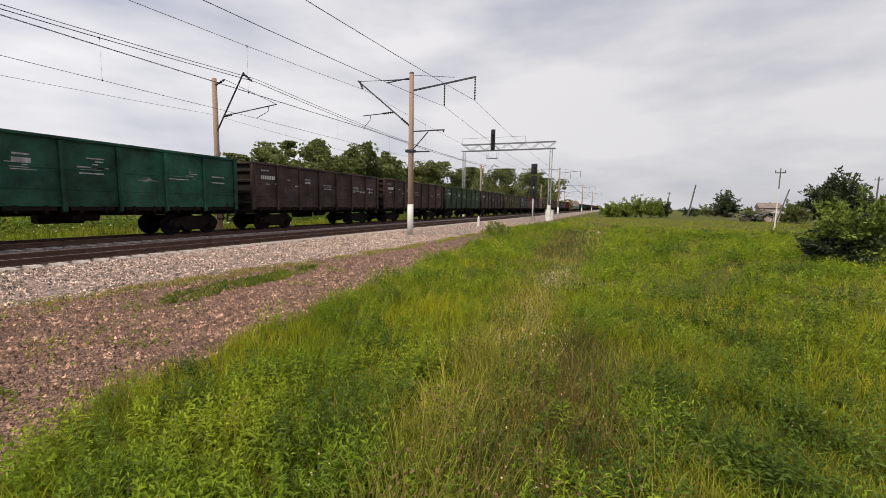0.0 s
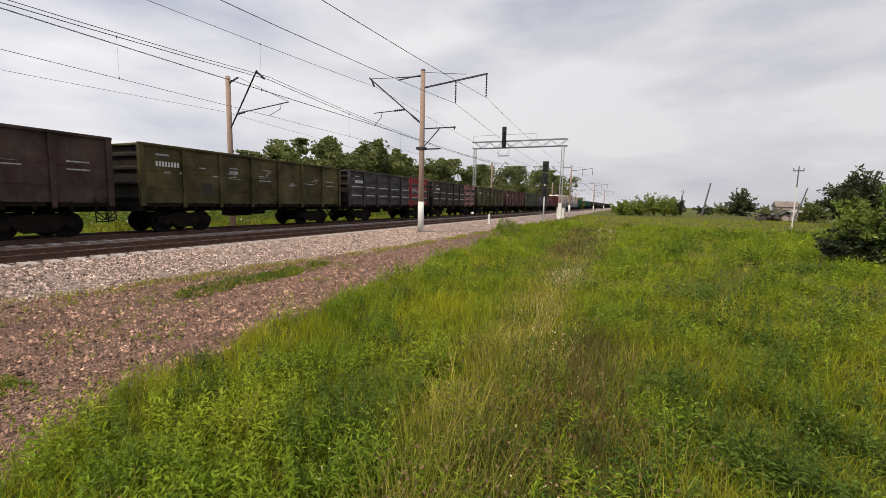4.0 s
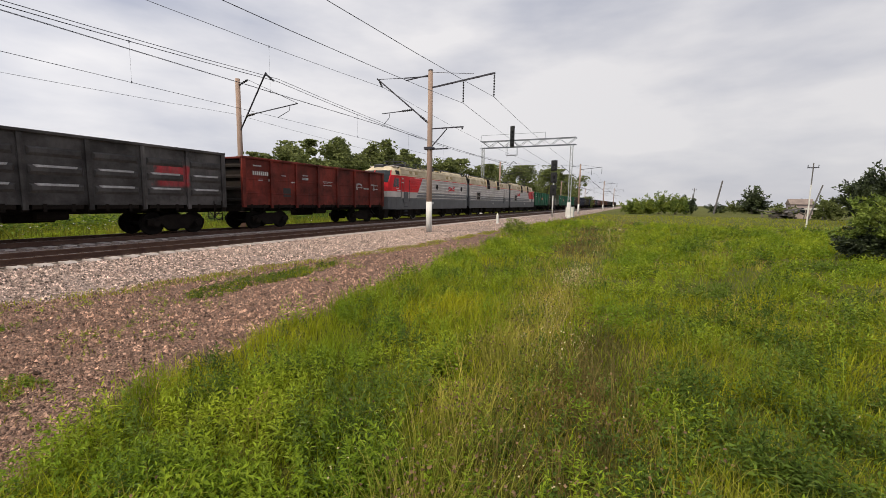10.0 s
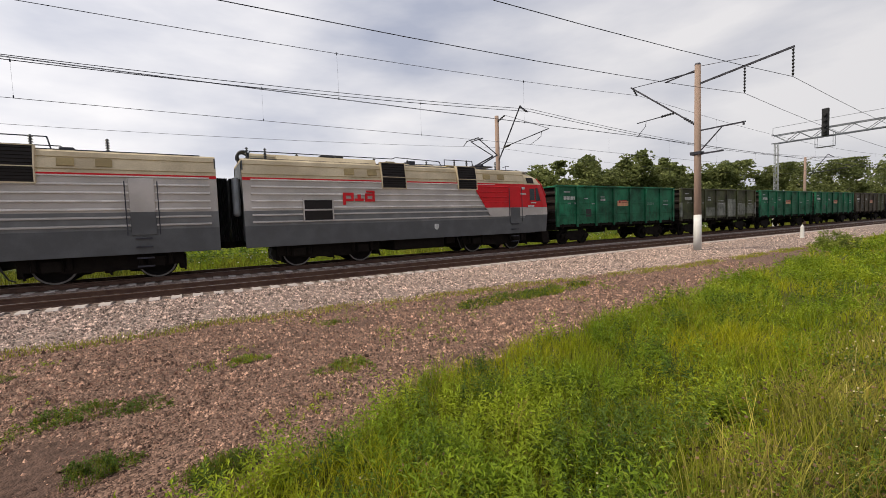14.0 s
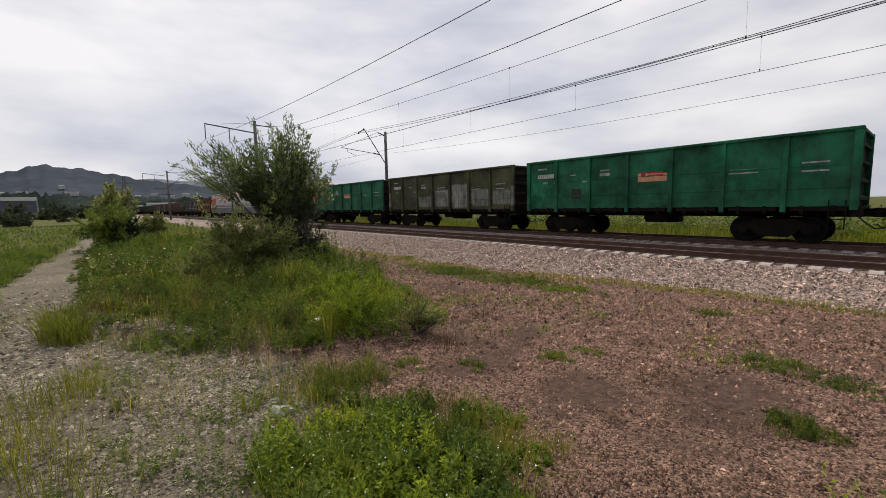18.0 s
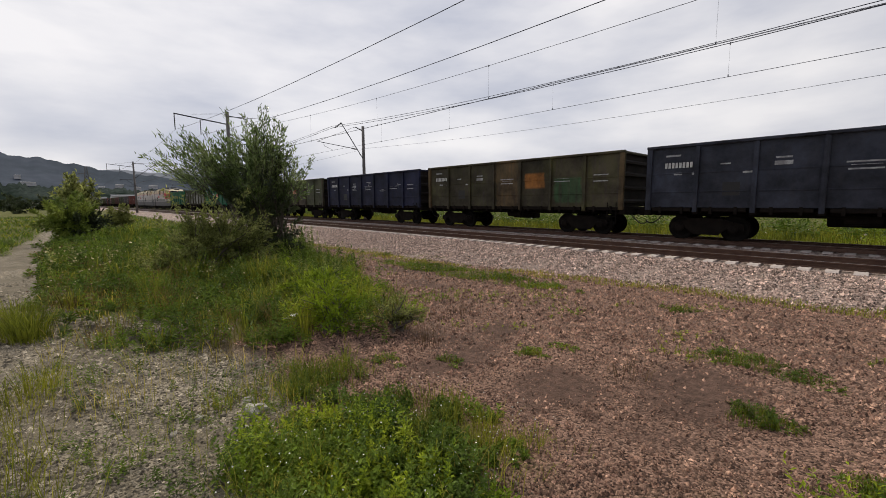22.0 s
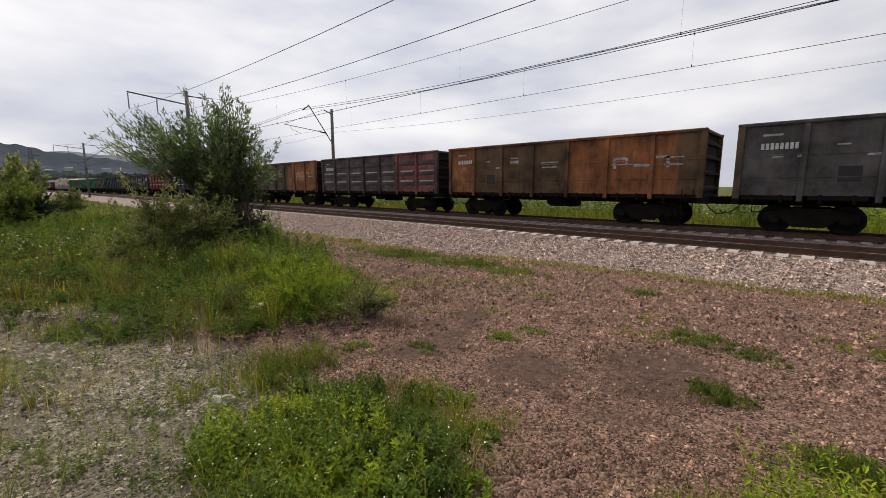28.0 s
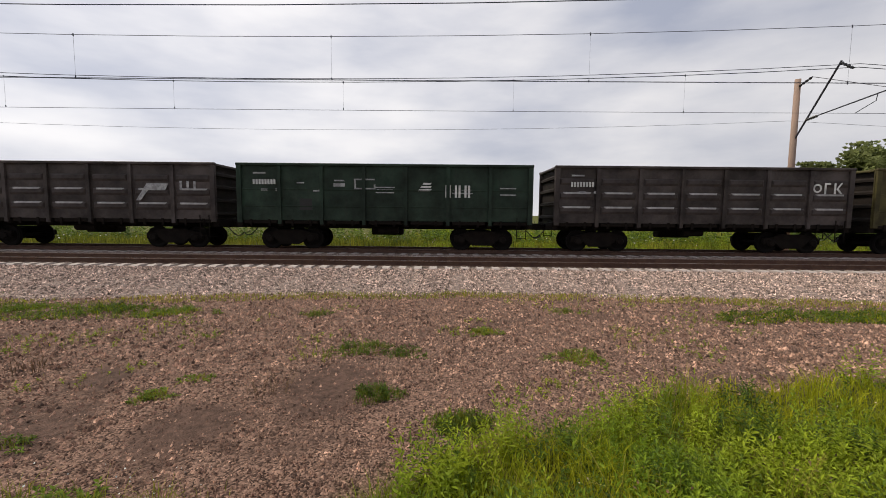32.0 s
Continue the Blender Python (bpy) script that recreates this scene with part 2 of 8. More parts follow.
STEEL = material("dark_steel", (0.055, 0.055, 0.07), 0.6, 0.5, 0.2, 3, 60)
GALV = material("galvanised_steel", (0.20, 0.215, 0.235), 0.5, 0.6, 0.1, 3, 60)
PALE_STEEL = material("pale_painted_steel", (0.40, 0.42, 0.43), 0.5, 0.2, 0.1, 3, 60)
WIRE = material("wire", (0.045, 0.05, 0.07), 0.6, 0.4, 0.1, 3, 60)
BLACK = material("black_enamel", (0.012, 0.012, 0.013), 0.5, 0, 0.2, 3, 60)
GLASS_INS = material("insulator", (0.03, 0.03, 0.035), 0.2, 0, 0.1, 3, 60)
# gear and wheels near-black: soot, with the shade under the train painted in
RUNNING = material("sooty_shaded_running_gear", (0.0075, 0.006, 0.0055), 0.85, 0.0, 0.3, 3, 40, 0.3, (0.012, 0.0095, 0.008), spec=0.08)
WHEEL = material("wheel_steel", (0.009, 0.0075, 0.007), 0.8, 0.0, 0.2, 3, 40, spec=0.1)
WHEEL_RIM = material("worn_wheel_rim", (0.16, 0.15, 0.145), 0.45, 0.6, 0.2, 3, 40)
INSIDE = material("wagon_inside", (0.03, 0.025, 0.022), 0.8, 0, 0.3, 1, 30)
MARK = material("white_marking", (0.62, 0.63, 0.62), 0.7, 0, 0.12, 3, 40, 0, (0.40, 0.41, 0.41), 0.6)
MARK_DIM = material("faded_marking", (0.36, 0.37, 0.38), 0.7, 0, 0.2, 5, 40, 0, (0.20, 0.20, 0.21), 0.6)
MARK_RED = material("red_marking", (0.36, 0.03, 0.035), 0.6, 0, 0.15, 3, 40)
MARK_ORANGE = material("orange_marking", (0.62, 0.30, 0.17), 0.6, 0, 0.12, 4, 40)
FADED_PANEL = material("faded_pale_panel", (0.20, 0.125, 0.118), 0.8, 0, 0.25, 2.5, 30, 0, (0.10, 0.045, 0.042), 0.6, spec=0.2)
# pale strip on the rib tops: dust, and a highlight painted in
LEDGE = material("dusty_ledge", (0.46, 0.44, 0.43), 0.7, 0, 0.2, 3, 40, 0, (0.25, 0.24, 0.235), 0.5)
L_SKIRT = material("loco_dark_grey", (0.088, 0.092, 0.10), 0.5, 0, 0.08, 1.5, 40, 0.05, (0.07, 0.072, 0.078), spec=0.3)
L_MID = material("loco_mid_grey", (0.16, 0.163, 0.17), 0.5, 0, 0.08, 1.5, 40, 0.05, spec=0.3)
L_LIGHT = material("loco_light_grey", (0.50, 0.465, 0.45), 0.45, 0, 0.09, 0.7, 40, 0.05, (0.37, 0.345, 0.33), spec=0.3)
# lighter than the band's grey: sky gleam on the ribs put into the colour
L_RIB = material("loco_highlight_rib", (0.68, 0.645, 0.62), 0.4, 0, 0.1, 1.5, 40, 0.05, (0.50, 0.47, 0.45), spec=0.4)
L_ROOF = material("loco_beige_roof", (0.58, 0.49, 0.345), 0.6, 0, 0.12, 0.8, 30, 0.1, (0.42, 0.345, 0.235), 0.6)
L_HATCH = material("loco_dull_yellow", (0.36, 0.28, 0.13), 0.6, 0, 0.12, 2.0, 40, 0.1, (0.25, 0.19, 0.09))
L_RED = material("loco_red", (0.56, 0.010, 0.018), 0.45, 0, 0.06, 1.2, 40, 0.03, (0.47, 0.009, 0.015), spec=0.25)
GRILLE = material("grille", (0.010, 0.007, 0.007), 0.8, 0, 0.3, 3, 60)
GLASS = material("cab_glass", (0.012, 0.016, 0.018), 0.12, 0, 0.05, 3, 60, spec=0.45)
LAMP = material("headlight_glass", (0.8, 0.8, 0.78), 0.15, 0, 0.05, 3, 60)
BARK = material("bark", (0.10, 0.085, 0.07), 0.9, 0, 0.25, 4, 40, 0.6)
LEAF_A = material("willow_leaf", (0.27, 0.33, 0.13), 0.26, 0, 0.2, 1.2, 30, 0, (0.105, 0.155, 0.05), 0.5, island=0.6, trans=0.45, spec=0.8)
LEAF_B = material("tree_leaf", (0.23, 0.255, 0.09), 0.6, 0, 0.2, 0.35, 30, 0, (0.13, 0.155, 0.052), 0.5, island=0.4, trans=0.4, spec=0.15)
LEAF_D = material("dark_leaf_and_crown_shade", (0.085, 0.11, 0.04), 0.6, 0, 0.2, 0.5, 30, 0, (0.03, 0.042, 0.018), 0.5, island=0.4, trans=0.15)
LEAF_Y = material("shrub_leaf", (0.27, 0.31, 0.055), 0.6, 0, 0.2, 0.5, 30, 0, (0.14, 0.19, 0.04), 0.5, island=0.4, trans=0.25, spec=0.15)
GRASS = material("grass", (0.435, 0.415, 0.02), 0.55, 0, 0.18, 0.5, 5, 0, (0.20, 0.255, 0.015), 0.45, island=0.32, trans=0.42, spec=0.12)
GRASS_DRY = material("dry_grass", (0.47, 0.37, 0.085), 0.7, 0, 0.15, 0.6, 6, 0, (0.27, 0.27, 0.045), 0.5, island=0.35, trans=0.38, spec=0.15)
GRASS_DARK = material("rank_grass", (0.31, 0.30, 0.034), 0.6, 0, 0.18, 0.8, 6, 0, (0.145, 0.17, 0.022), 0.45, island=0.38, trans=0.38, spec=0.15)
WEED_DARK = material("rank_weed_leaf", (0.158, 0.225, 0.027), 0.5, 0, 0.15, 0.8, 10, 0, (0.068, 0.112, 0.016), 0.5, island=0.42, trans=0.35, spec=0.15)
# coal soot and the end walls' shade, darkened into one colour
SOOT_SHADE = material("sooty_shaded_wagon_end", (0.014, 0.012, 0.011), 0.8, 0, 0.3, 1.2, 30, 0.2, (0.024, 0.019, 0.017), spec=0.12)
WEED = material("weed_leaf", (0.345, 0.405, 0.028), 0.5, 0, 0.15, 0.7, 10, 0, (0.165, 0.245, 0.018), 0.5, island=0.32, trans=0.4, spec=0.15)
LEAF_C = material("dull_shrub_leaf", (0.33, 0.35, 0.12), 0.6, 0, 0.2, 1.0, 30, 0, (0.17, 0.19, 0.06), 0.5, island=0.5, trans=0.5, spec=0.15)
STRAW = material("bleached_straw", (0.52, 0.42, 0.20), 0.8, 0, 0.15, 3, 40, 0, (0.36, 0.30, 0.13), 0.5, island=0.4, trans=0.3, spec=0.1)
PALE_UMBEL = material("bleached_flower_head", (0.52, 0.45, 0.24), 0.8, 0, 0.1, 3, 40, island=0.3)
PALE_ROCK = material("pale_rock", (0.42, 0.40, 0.37), 0.9, 0, 0.2, 9.0, 60, 0.8, (0.27, 0.25, 0.22), 0.5)
PETAL = material("white_petal", (0.75, 0.75, 0.70), 0.7, 0, 0.1, 3, 40)
YELLOW = material("yellow_petal", (0.75, 0.48, 0.01), 0.7, 0, 0.1, 3, 40)
GRASS_BROWN = material("browned_grass", (0.25, 0.17, 0.055), 0.7, 0, 0.2, 0.9, 8, 0, (0.13, 0.11, 0.035), 0.5, island=0.35, trans=0.3, spec=0.15)
SEED = material("brown_seed_head", (0.16, 0.10, 0.05), 0.9, 0, 0.2, 3, 40, island=0.4)

# ---------------------------------------------------------------- mesh helpers


class Shape:
    """Collects boxes, rods, prisms and turned pieces into one mesh."""

    def __init__(self):
        self.v, self.f = [], []

    def add(self, verts, faces):
        k = len(self.v)
        self.v.extend(verts)
        self.f.extend([tuple(i + k for i in f) for f in faces])
        return self

    def box(self, x0, x1, y0, y1, z0, z1, c=0.0):
        if c <= 0:
            v = [(x, y, z) for x in (x0, x1) for y in (y0, y1) for z in (z0, z1)]
            return self.add(v, [(0, 1, 3, 2), (4, 6, 7, 5), (0, 4, 5, 1), (2, 3, 7, 6), (0, 2, 6, 4), (1, 5, 7, 3)])
        v = []
        for x, sx in ((x0, 1), (x1, -1)):
            for y, sy in ((y0, 1), (y1, -1)):
                for z, sz in ((z0, 1), (z1, -1)):
                    v += [(x, y + sy * c, z + sz * c), (x + sx * c, y, z + sz * c), (x + sx * c, y + sy * c, z)]
        i = lambda a, b, d, k: (a * 4 + b * 2 + d) * 3 + k
        f = [(i(0, 0, 0, 0), i(0, 0, 1, 0), i(0, 1, 1, 0), i(0, 1, 0, 0)), (i(1, 0, 0, 0), i(1, 1, 0, 0), i(1, 1, 1, 0), i(1, 0, 1, 0)),
             (i(0, 0, 0, 1), i(1, 0, 0, 1), i(1, 0, 1, 1), i(0, 0, 1, 1)), (i(0, 1, 0, 1), i(0, 1, 1, 1), i(1, 1, 1, 1), i(1, 1, 0, 1)),
             (i(0, 0, 0, 2), i(0, 1, 0, 2), i(1, 1, 0, 2), i(1, 0, 0, 2)), (i(0, 0, 1, 2), i(1, 0, 1, 2), i(1, 1, 1, 2), i(0, 1, 1, 2))]
        for a in (0, 1):
            for b in (0, 1):
                f += [(i(a, b, 0, 0), i(a, b, 1, 0), i(a, b, 1, 1), i(a, b, 0, 1)), (i(a, 0, b, 0), i(a, 1, b, 0), i(a, 1, b, 2), i(a, 0, b, 2)),
                      (i(0, a, b, 1), i(1, a, b, 1), i(1, a, b, 2), i(0, a, b, 2))]
                for d in (0, 1):
                    f.append((i(a, b, d, 0), i(a, b, d, 1), i(a, b, d, 2)))
        return self.add(v, f)

    def rod(self, p, q, r, r2=None, n=8, caps=True):
        p, q = Vector(p), Vector(q)
        r2 = r if r2 is None else r2
        d = (q - p).normalized()
        a = d.orthogonal().normalized()
        b = d.cross(a)
        v = []
        for c, rr in ((p, r), (q, r2)):
            for k in range(n):
                w = 2 * math.pi * k / n
                v.append(tuple(c + a * (rr * math.cos(w)) + b * (rr * math.sin(w))))
        f = [(k, (k + 1) % n, n + (k + 1) % n, n + k) for k in range(n)]
        if caps:
            f += [tuple(range(n - 1, -1, -1)), tuple(range(n, 2 * n))]
        return self.add(v, f)

    def tube(self, pts, r, n=6):
        for p, q in zip(pts, pts[1:]):
            self.rod(p, q, r, n=n)
        return self

    def bar(self, p, q, w, h):
        """A flat-sided bar from p to q, w wide and h high."""
        p, q = Vector(p), Vector(q)
        d = (q - p).normalized()
        up = Vector((0, 0, 1)) if abs(d.z) < 0.95 else Vector((1, 0, 0))
        s = d.cross(up).normalized()
        u = s.cross(d)
        v = [tuple(c + s * (sx * w / 2) + u * (su * h / 2)) for c in (p, q) for sx, su in ((-1, -1), (1, -1), (1, 1), (-1, 1))]
        return self.add(v, [(0, 1, 2, 3), (7, 6, 5, 4), (0, 4, 5, 1), (1, 5, 6, 2), (2, 6, 7, 3), (3, 7, 4, 0)])

    def prism(self, poly, a0, a1, axis="x"):
        """A polygon of two coordinates pushed along an axis."""
        put = {"x": lambda p, a: (a, p[0], p[1]), "y": lambda p, a: (p[0], a, p[1]), "z": lambda p, a: (p[0], p[1], a)}[axis]
        n = len(poly)
        v = [put(p, a0) for p in poly] + [put(p, a1) for p in poly]
        f = [(k, (k + 1) % n, n + (k + 1) % n, n + k) for k in range(n)] + [tuple(range(n - 1, -1, -1)), tuple(range(n, 2 * n))]
        return self.add(v, f)

    def turned(self, profile, at=(0, 0, 0), axis="z", n=14, ring=False):
        """A profile of (radius, height) turned round an axis."""
        put = {"z": lambda c, s, h: (c, s, h), "x": lambda c, s, h: (h, c, s), "y": lambda c, s, h: (c, h, s)}[axis]
        v = []
        for r, h in profile:
            for k in range(n):
                w = 2 * math.pi * k / n
                x, y, z = put(r * math.cos(w), r * math.sin(w), h)
                v.append((x + at[0], y + at[1], z + at[2]))
        f = []
        for j in range(len(profile) - 1):
            f += [(j * n + k, j * n + (k + 1) % n, (j + 1) * n + (k + 1) % n, (j + 1) * n + k) for k in range(n)]
        j = len(profile) - 1
        if ring:
            f += [(j * n + k, j * n + (k + 1) % n, (k + 1) % n, k) for k in range(n)]
        else:
            f += [tuple(range(n - 1, -1, -1)), tuple(range(j * n, (j + 1) * n))]
        return self.add(v, f)

    def mesh(self, name, mat=None, smooth=False):
        me = bpy.data.meshes.new(name)
        me.from_pydata(self.v, [], self.f)
        bm = bmesh.new()
        bm.from_mesh(me)
        bmesh.ops.recalc_face_normals(bm, faces=bm.faces)
        bm.to_mesh(me)
        bm.free()
        if mat:
            me.materials.append(mat)
        if smooth:
            me.shade_smooth()
        return me


def part(name, shape, mat, parent, label="", at=None, smooth=False):
    """One mesh object under a thing or a part. shape: a Shape or a mesh that is already made."""
    me = shape.mesh(name, mat, smooth) if isinstance(shape, Shape) else shape
    ob = new(name, me)
    ob.parent = parent
    if at is not None:
        ob.matrix_basis = at
    if not isinstance(shape, Shape) and mat is not None:
        if not me.materials:
            me.materials.append(mat)
        if me.materials[0] != mat:
            ob.material_slots[0].link = "OBJECT"
            ob.material_slots[0].material = mat
    if label:
        tagged(ob, label)
    return ob


def thing(name, m=None, label="", category="", group="", kind=""):
    ob = new(name)
    ob.empty_display_size = 0.2
    if m is not None:
        ob.matrix_basis = m
    return tagged(ob, label, category, group, kind)


def soup(name, verts, tris, mat, parent=None):
    """A mesh of many triangles from arrays."""
    me = bpy.data.meshes.new(name)
    verts, tris = np.asarray(verts, np.float32), np.asarray(tris, np.int32)
    me.vertices.add(len(verts))
    me.vertices.foreach_set("co", verts.ravel())
    me.loops.add(tris.size)
    me.loops.foreach_set("vertex_index", tris.ravel())
    me.polygons.add(len(tris))
    me.polygons.foreach_set("loop_start", np.arange(0, tris.size, 3, dtype=np.int32))
    me.update(calc_edges=True)
    me.shade_flat()
    me.materials.append(mat)
    ob = new(name, me)
    ob.parent = parent
    return ob


rng = np.random.default_rng(7)

# ---------------------------------------------------------------- plan
NEAR_X, FAR_X, FAR_Z = -15.80, -20.02, 0.06     # middles of the two tracks; the rail heads of the far one lie a little higher
GROUND = -0.45
NEAR_POLES = [-104.0, -42.2, 24.2, 91.0, 158.0, 226.0]
FAR_POLES = [-97.0, -36.4, 18.9, 73.5, 140.0, 208.0]
MOUND = [(-4.0, -5.35), (-2.9, -5.3), (-2.0, -5.9), (-1.7, -7.0), (-0.6, -8.6), (0.0, -9.6), (0.3, -13.0), (0.3, -20.0), (-0.2, -33.0), (-6.5, -34.0), (-8.4, -24.0), (-7.6, -16.0), (-6.1, -11.0), (-5.4, -8.6), (-4.85, -6.0)]
CLUMP = [(-1.0, -3.3), (-1.5, -4.05), (-2.0, -3.95), (-2.65, -3.65), (-3.3, -2.8), (-3.3, -2.0), (-2.9, -1.6), (-1.9, -1.6), (-1.2, -1.9), (-0.8, -2.6)]
FOOT_Y, FOOT_X = [-60, -20, -10, -6.6, -3, 0, 4, 9, 14, 18, 60], [-9.8, -9.5, -9.7, -10.4, -11.0, -11.2, -11.1, -10.7, -10.2, -9.9, -9.9]     # where the ballast runs out


def bank_z(x, y):
    """The height of the ballast's near slope."""
    foot = np.interp(y, FOOT_Y, FOOT_X)
    return GROUND - 0.015 + np.clip((foot - x) / (foot + 13.9), 0, 1) * 0.235


def shrunk(poly, d):
    """The outline drawn in towards its middle."""
    mx, my = sum(p[0] for p in poly) / len(poly), sum(p[1] for p in poly) / len(poly)
    out = []
    for x, y in poly:
        r = math.hypot(x - mx, y - my)
        out.append((mx + (x - mx) * (1 - d / r), my + (y - my) * (1 - d / r)))
    return out


MOUND_SOIL, CLUMP_SOIL = shrunk(MOUND, 0.7), shrunk(CLUMP, 0.35)


def path_side(y):
    """Where the far meadow begins beside the footpath."""
    return np.interp(y, [-60, -46, -35, -25, -17, -13, -11, -9, -8, -6.8, -6], [0.5, 0.5, 0.8, 1.5, 2.2, 1.8, 1.45, 1.5, 1.9, 2.6, 3.2])


def field_edge(y):
    return np.interp(y, [-0.6, 0, 0.6, 1.6, 2.7, 5, 7, 11, 15, 24, 36, 60, 120, 300], [-3.1, -3.45, -4.0, -4.5, -4.9, -5.5, -5.6, -6.1, -6.7, -7.4, -8.7, -9.3, -9.9, -10.4])


def inside(poly, x, y):
    x, y = np.asarray(x), np.asarray(y)
    hit = np.zeros(x.shape, bool)
    for (x0, y0), (x1, y1) in zip(poly, poly[1:] + poly[:1]):
        cross = (y0 > y) != (y1 > y)
        hit ^= cross & (x < (x1 - x0) * (y - y0) / (y1 - y0 + 1e-12) + x0)
    return hit


def wave(x, y, s=1.0):
    """A cheap smooth unevenness between -1 and 1."""
    return (np.sin(x * 1.7 * s + 1.3 * np.sin(y * 0.9 * s)) + np.sin(y * 2.1 * s + 1.7 * np.sin(x * 1.1 * s + 2.0)) + np.sin((x + y) * 3.9 * s)) / 3


def green(x, y):
    """Where the ground is grown over: 1 grass, 0 bare stone."""
    x, y = np.asarray(x, float), np.asarray(y, float)
    w = wave(x, y)
    g = ((x > field_edge(y) + 0.25 * w) & (y > -0.7 + 0.3 * w)).astype(float)
    xs, ys = x + 0.3 * w, y + 0.3 * wave(y, x)
    g = np.maximum(g, inside(MOUND_SOIL, xs, ys))
    g = np.maximum(g, inside(CLUMP_SOIL, xs, ys))
    g = np.maximum(g, (x > path_side(y) + 0.15 * w) & (y < -6))
    g = np.maximum(g, (x > 3.2 + 0.3 * w))
    g = np.maximum(g, x < -23.9)
    g = np.maximum(g, (y < -32 + w) & (x > -10) & (x < -0.4))
    g = np.maximum(g, (y > 130) & (x > -10.5))
    g = np.maximum(g, (y < -75) & (x > -9.5))
    return g


def pale(x, y):
    """Where the bare stone is the light grey of the footpath."""
    x, y = np.asarray(x, float), np.asarray(y, float)
    return np.clip((x + 2.3 + 0.4 * wave(x, y)) * 2.0, 0, 1) * np.clip((-1.6 + 0.5 * wave(x * 0.9, y * 0.9) - y) * 1.2, 0, 1)


def trodden(x, y):
    """How far the gravel is worn down to dark reddish earth and fines."""
    x, y = np.asarray(x, float), np.asarray(y, float)
    v = np.clip(0.8 * wave(x * 0.9 + 1.0, y * 0.3) + 0.5 * wave(x * 2.4, y * 1.1) - 0.2, 0, 1) * np.interp(y, [-2, 3], [0.9, 0.5])
    for px, py, rx, ry in ((-4.2, -2.5, 0.5, 0.45), (-5.4, -4.4, 0.5, 0.35), (-4.1, -3.9, 0.7, 0.3), (-5.2, -1.4, 0.8, 0.5)):
        v = np.maximum(v, 1.1 * np.exp(-((x - px + 0.2 * wave(y * 2, x * 2)) / rx) ** 2 - ((y - py) / ry) ** 2))
    return np.clip(v, 0, 1)


def ground_z(x, y):
    x, y = np.asarray(x, float), np.asarray(y, float)
    near = np.exp(-((x / 60) ** 2 + (y / 90) ** 2))
    return GROUND + 0.035 * wave(x, y) * near + np.where(inside(MOUND, x, y), 0.12, 0.0)


def ground():
    """The ground, one sheet to the horizon: gravel beside the line, a pale footpath and meadow."""
    def steps(lo, hi, fine):
        a = list(np.arange(lo, hi + 1e-6, fine))
        d, up = fine, hi
        while up < 4500:
            d *= 1.35
            up += d
            a.append(up)
        d, dn = fine, lo
        while dn > -4500:
            d *= 1.35
            dn -= d
            a.insert(0, dn)
        return np.array(a)
    xs, ys = steps(-11.5, 8.0, 0.25), steps(-36.0, 34.0, 0.3)
    X, Y = np.meshgrid(xs, ys)
    Z = ground_z(X, Y)
    n, k = X.shape
    idx = np.arange(n * k).reshape(n, k)
    q = np.stack([idx[:-1, :-1], idx[:-1, 1:], idx[1:, 1:], idx[1:, :-1]], -1).reshape(-1, 4)
    tris = np.concatenate([q[:, [0, 1, 2]], q[:, [0, 2, 3]]])
    m = bpy.data.materials.new("gravel_and_meadow")
    m.use_nodes = True
    nd, l = m.node_tree.nodes, m.node_tree.links
    b = nd["Principled BSDF"]
    b.inputs["Roughness"].default_value = 0.9
    b.inputs["Specular IOR Level"].default_value = 0.2
    tc, at = nd.new("ShaderNodeTexCoord"), nd.new("ShaderNodeAttribute")
    at.attribute_name = "cover"
    cov = nd.new("ShaderNodeSeparateColor")
    l.new(at.outputs["Color"], cov.inputs["Color"])
    vo = nd.new("ShaderNodeTexVoronoi")
    vo.inputs["Scale"].default_value = 46.0
    l.new(tc.outputs["Object"], vo.inputs["Vector"])
    cell = nd.new("ShaderNodeSeparateColor")
    l.new(vo.outputs["Color"], cell.inputs["Color"])

    def ramp(a, bb, fac, p0=0.0, p1=1.0):
        r = nd.new("ShaderNodeValToRGB")
        r.color_ramp.elements[0].color, r.color_ramp.elements[1].color = (*a, 1), (*bb, 1)
        r.color_ramp.elements[0].position, r.color_ramp.elements[1].position = p0, p1
        l.new(fac, r.inputs["Fac"])
        return r.outputs["Color"]

    def noise(s, detail=6.0):
        t = nd.new("ShaderNodeTexNoise")
        t.inputs["Scale"].default_value, t.inputs["Detail"].default_value = s, detail
        l.new(tc.outputs["Object"], t.inputs["Vector"])
        return t.outputs["Fac"]

    def mix(fac, a, bb):
        x = nd.new("ShaderNodeMix")
        x.data_type = "RGBA"
        if isinstance(fac, float):
            x.inputs["Factor"].default_value = fac
        else:
            l.new(fac, x.inputs["Factor"])
        l.new(a, x.inputs["A"])
        l.new(bb, x.inputs["B"])
        return x.outputs["Result"]
    stone = ramp((0.028, 0.016, 0.012), (0.29, 0.18, 0.136), cell.outputs["Red"])
    fines = ramp((0.035, 0.021, 0.016), (0.14, 0.085, 0.066), noise(14.0), 0.25, 0.75)
    ragged = nd.new("ShaderNodeMath")
    ragged.operation = "MULTIPLY_ADD"
    l.new(noise(2.6, 9.0), ragged.inputs[0])
    ragged.inputs[1].default_value = 0.8
    l.new(cov.outputs["Blue"], ragged.inputs[2])
    brown = mix(ramp((0, 0, 0), (0.92, 0.92, 0.92), ragged.outputs["Value"], 0.52, 0.90), stone, fines)
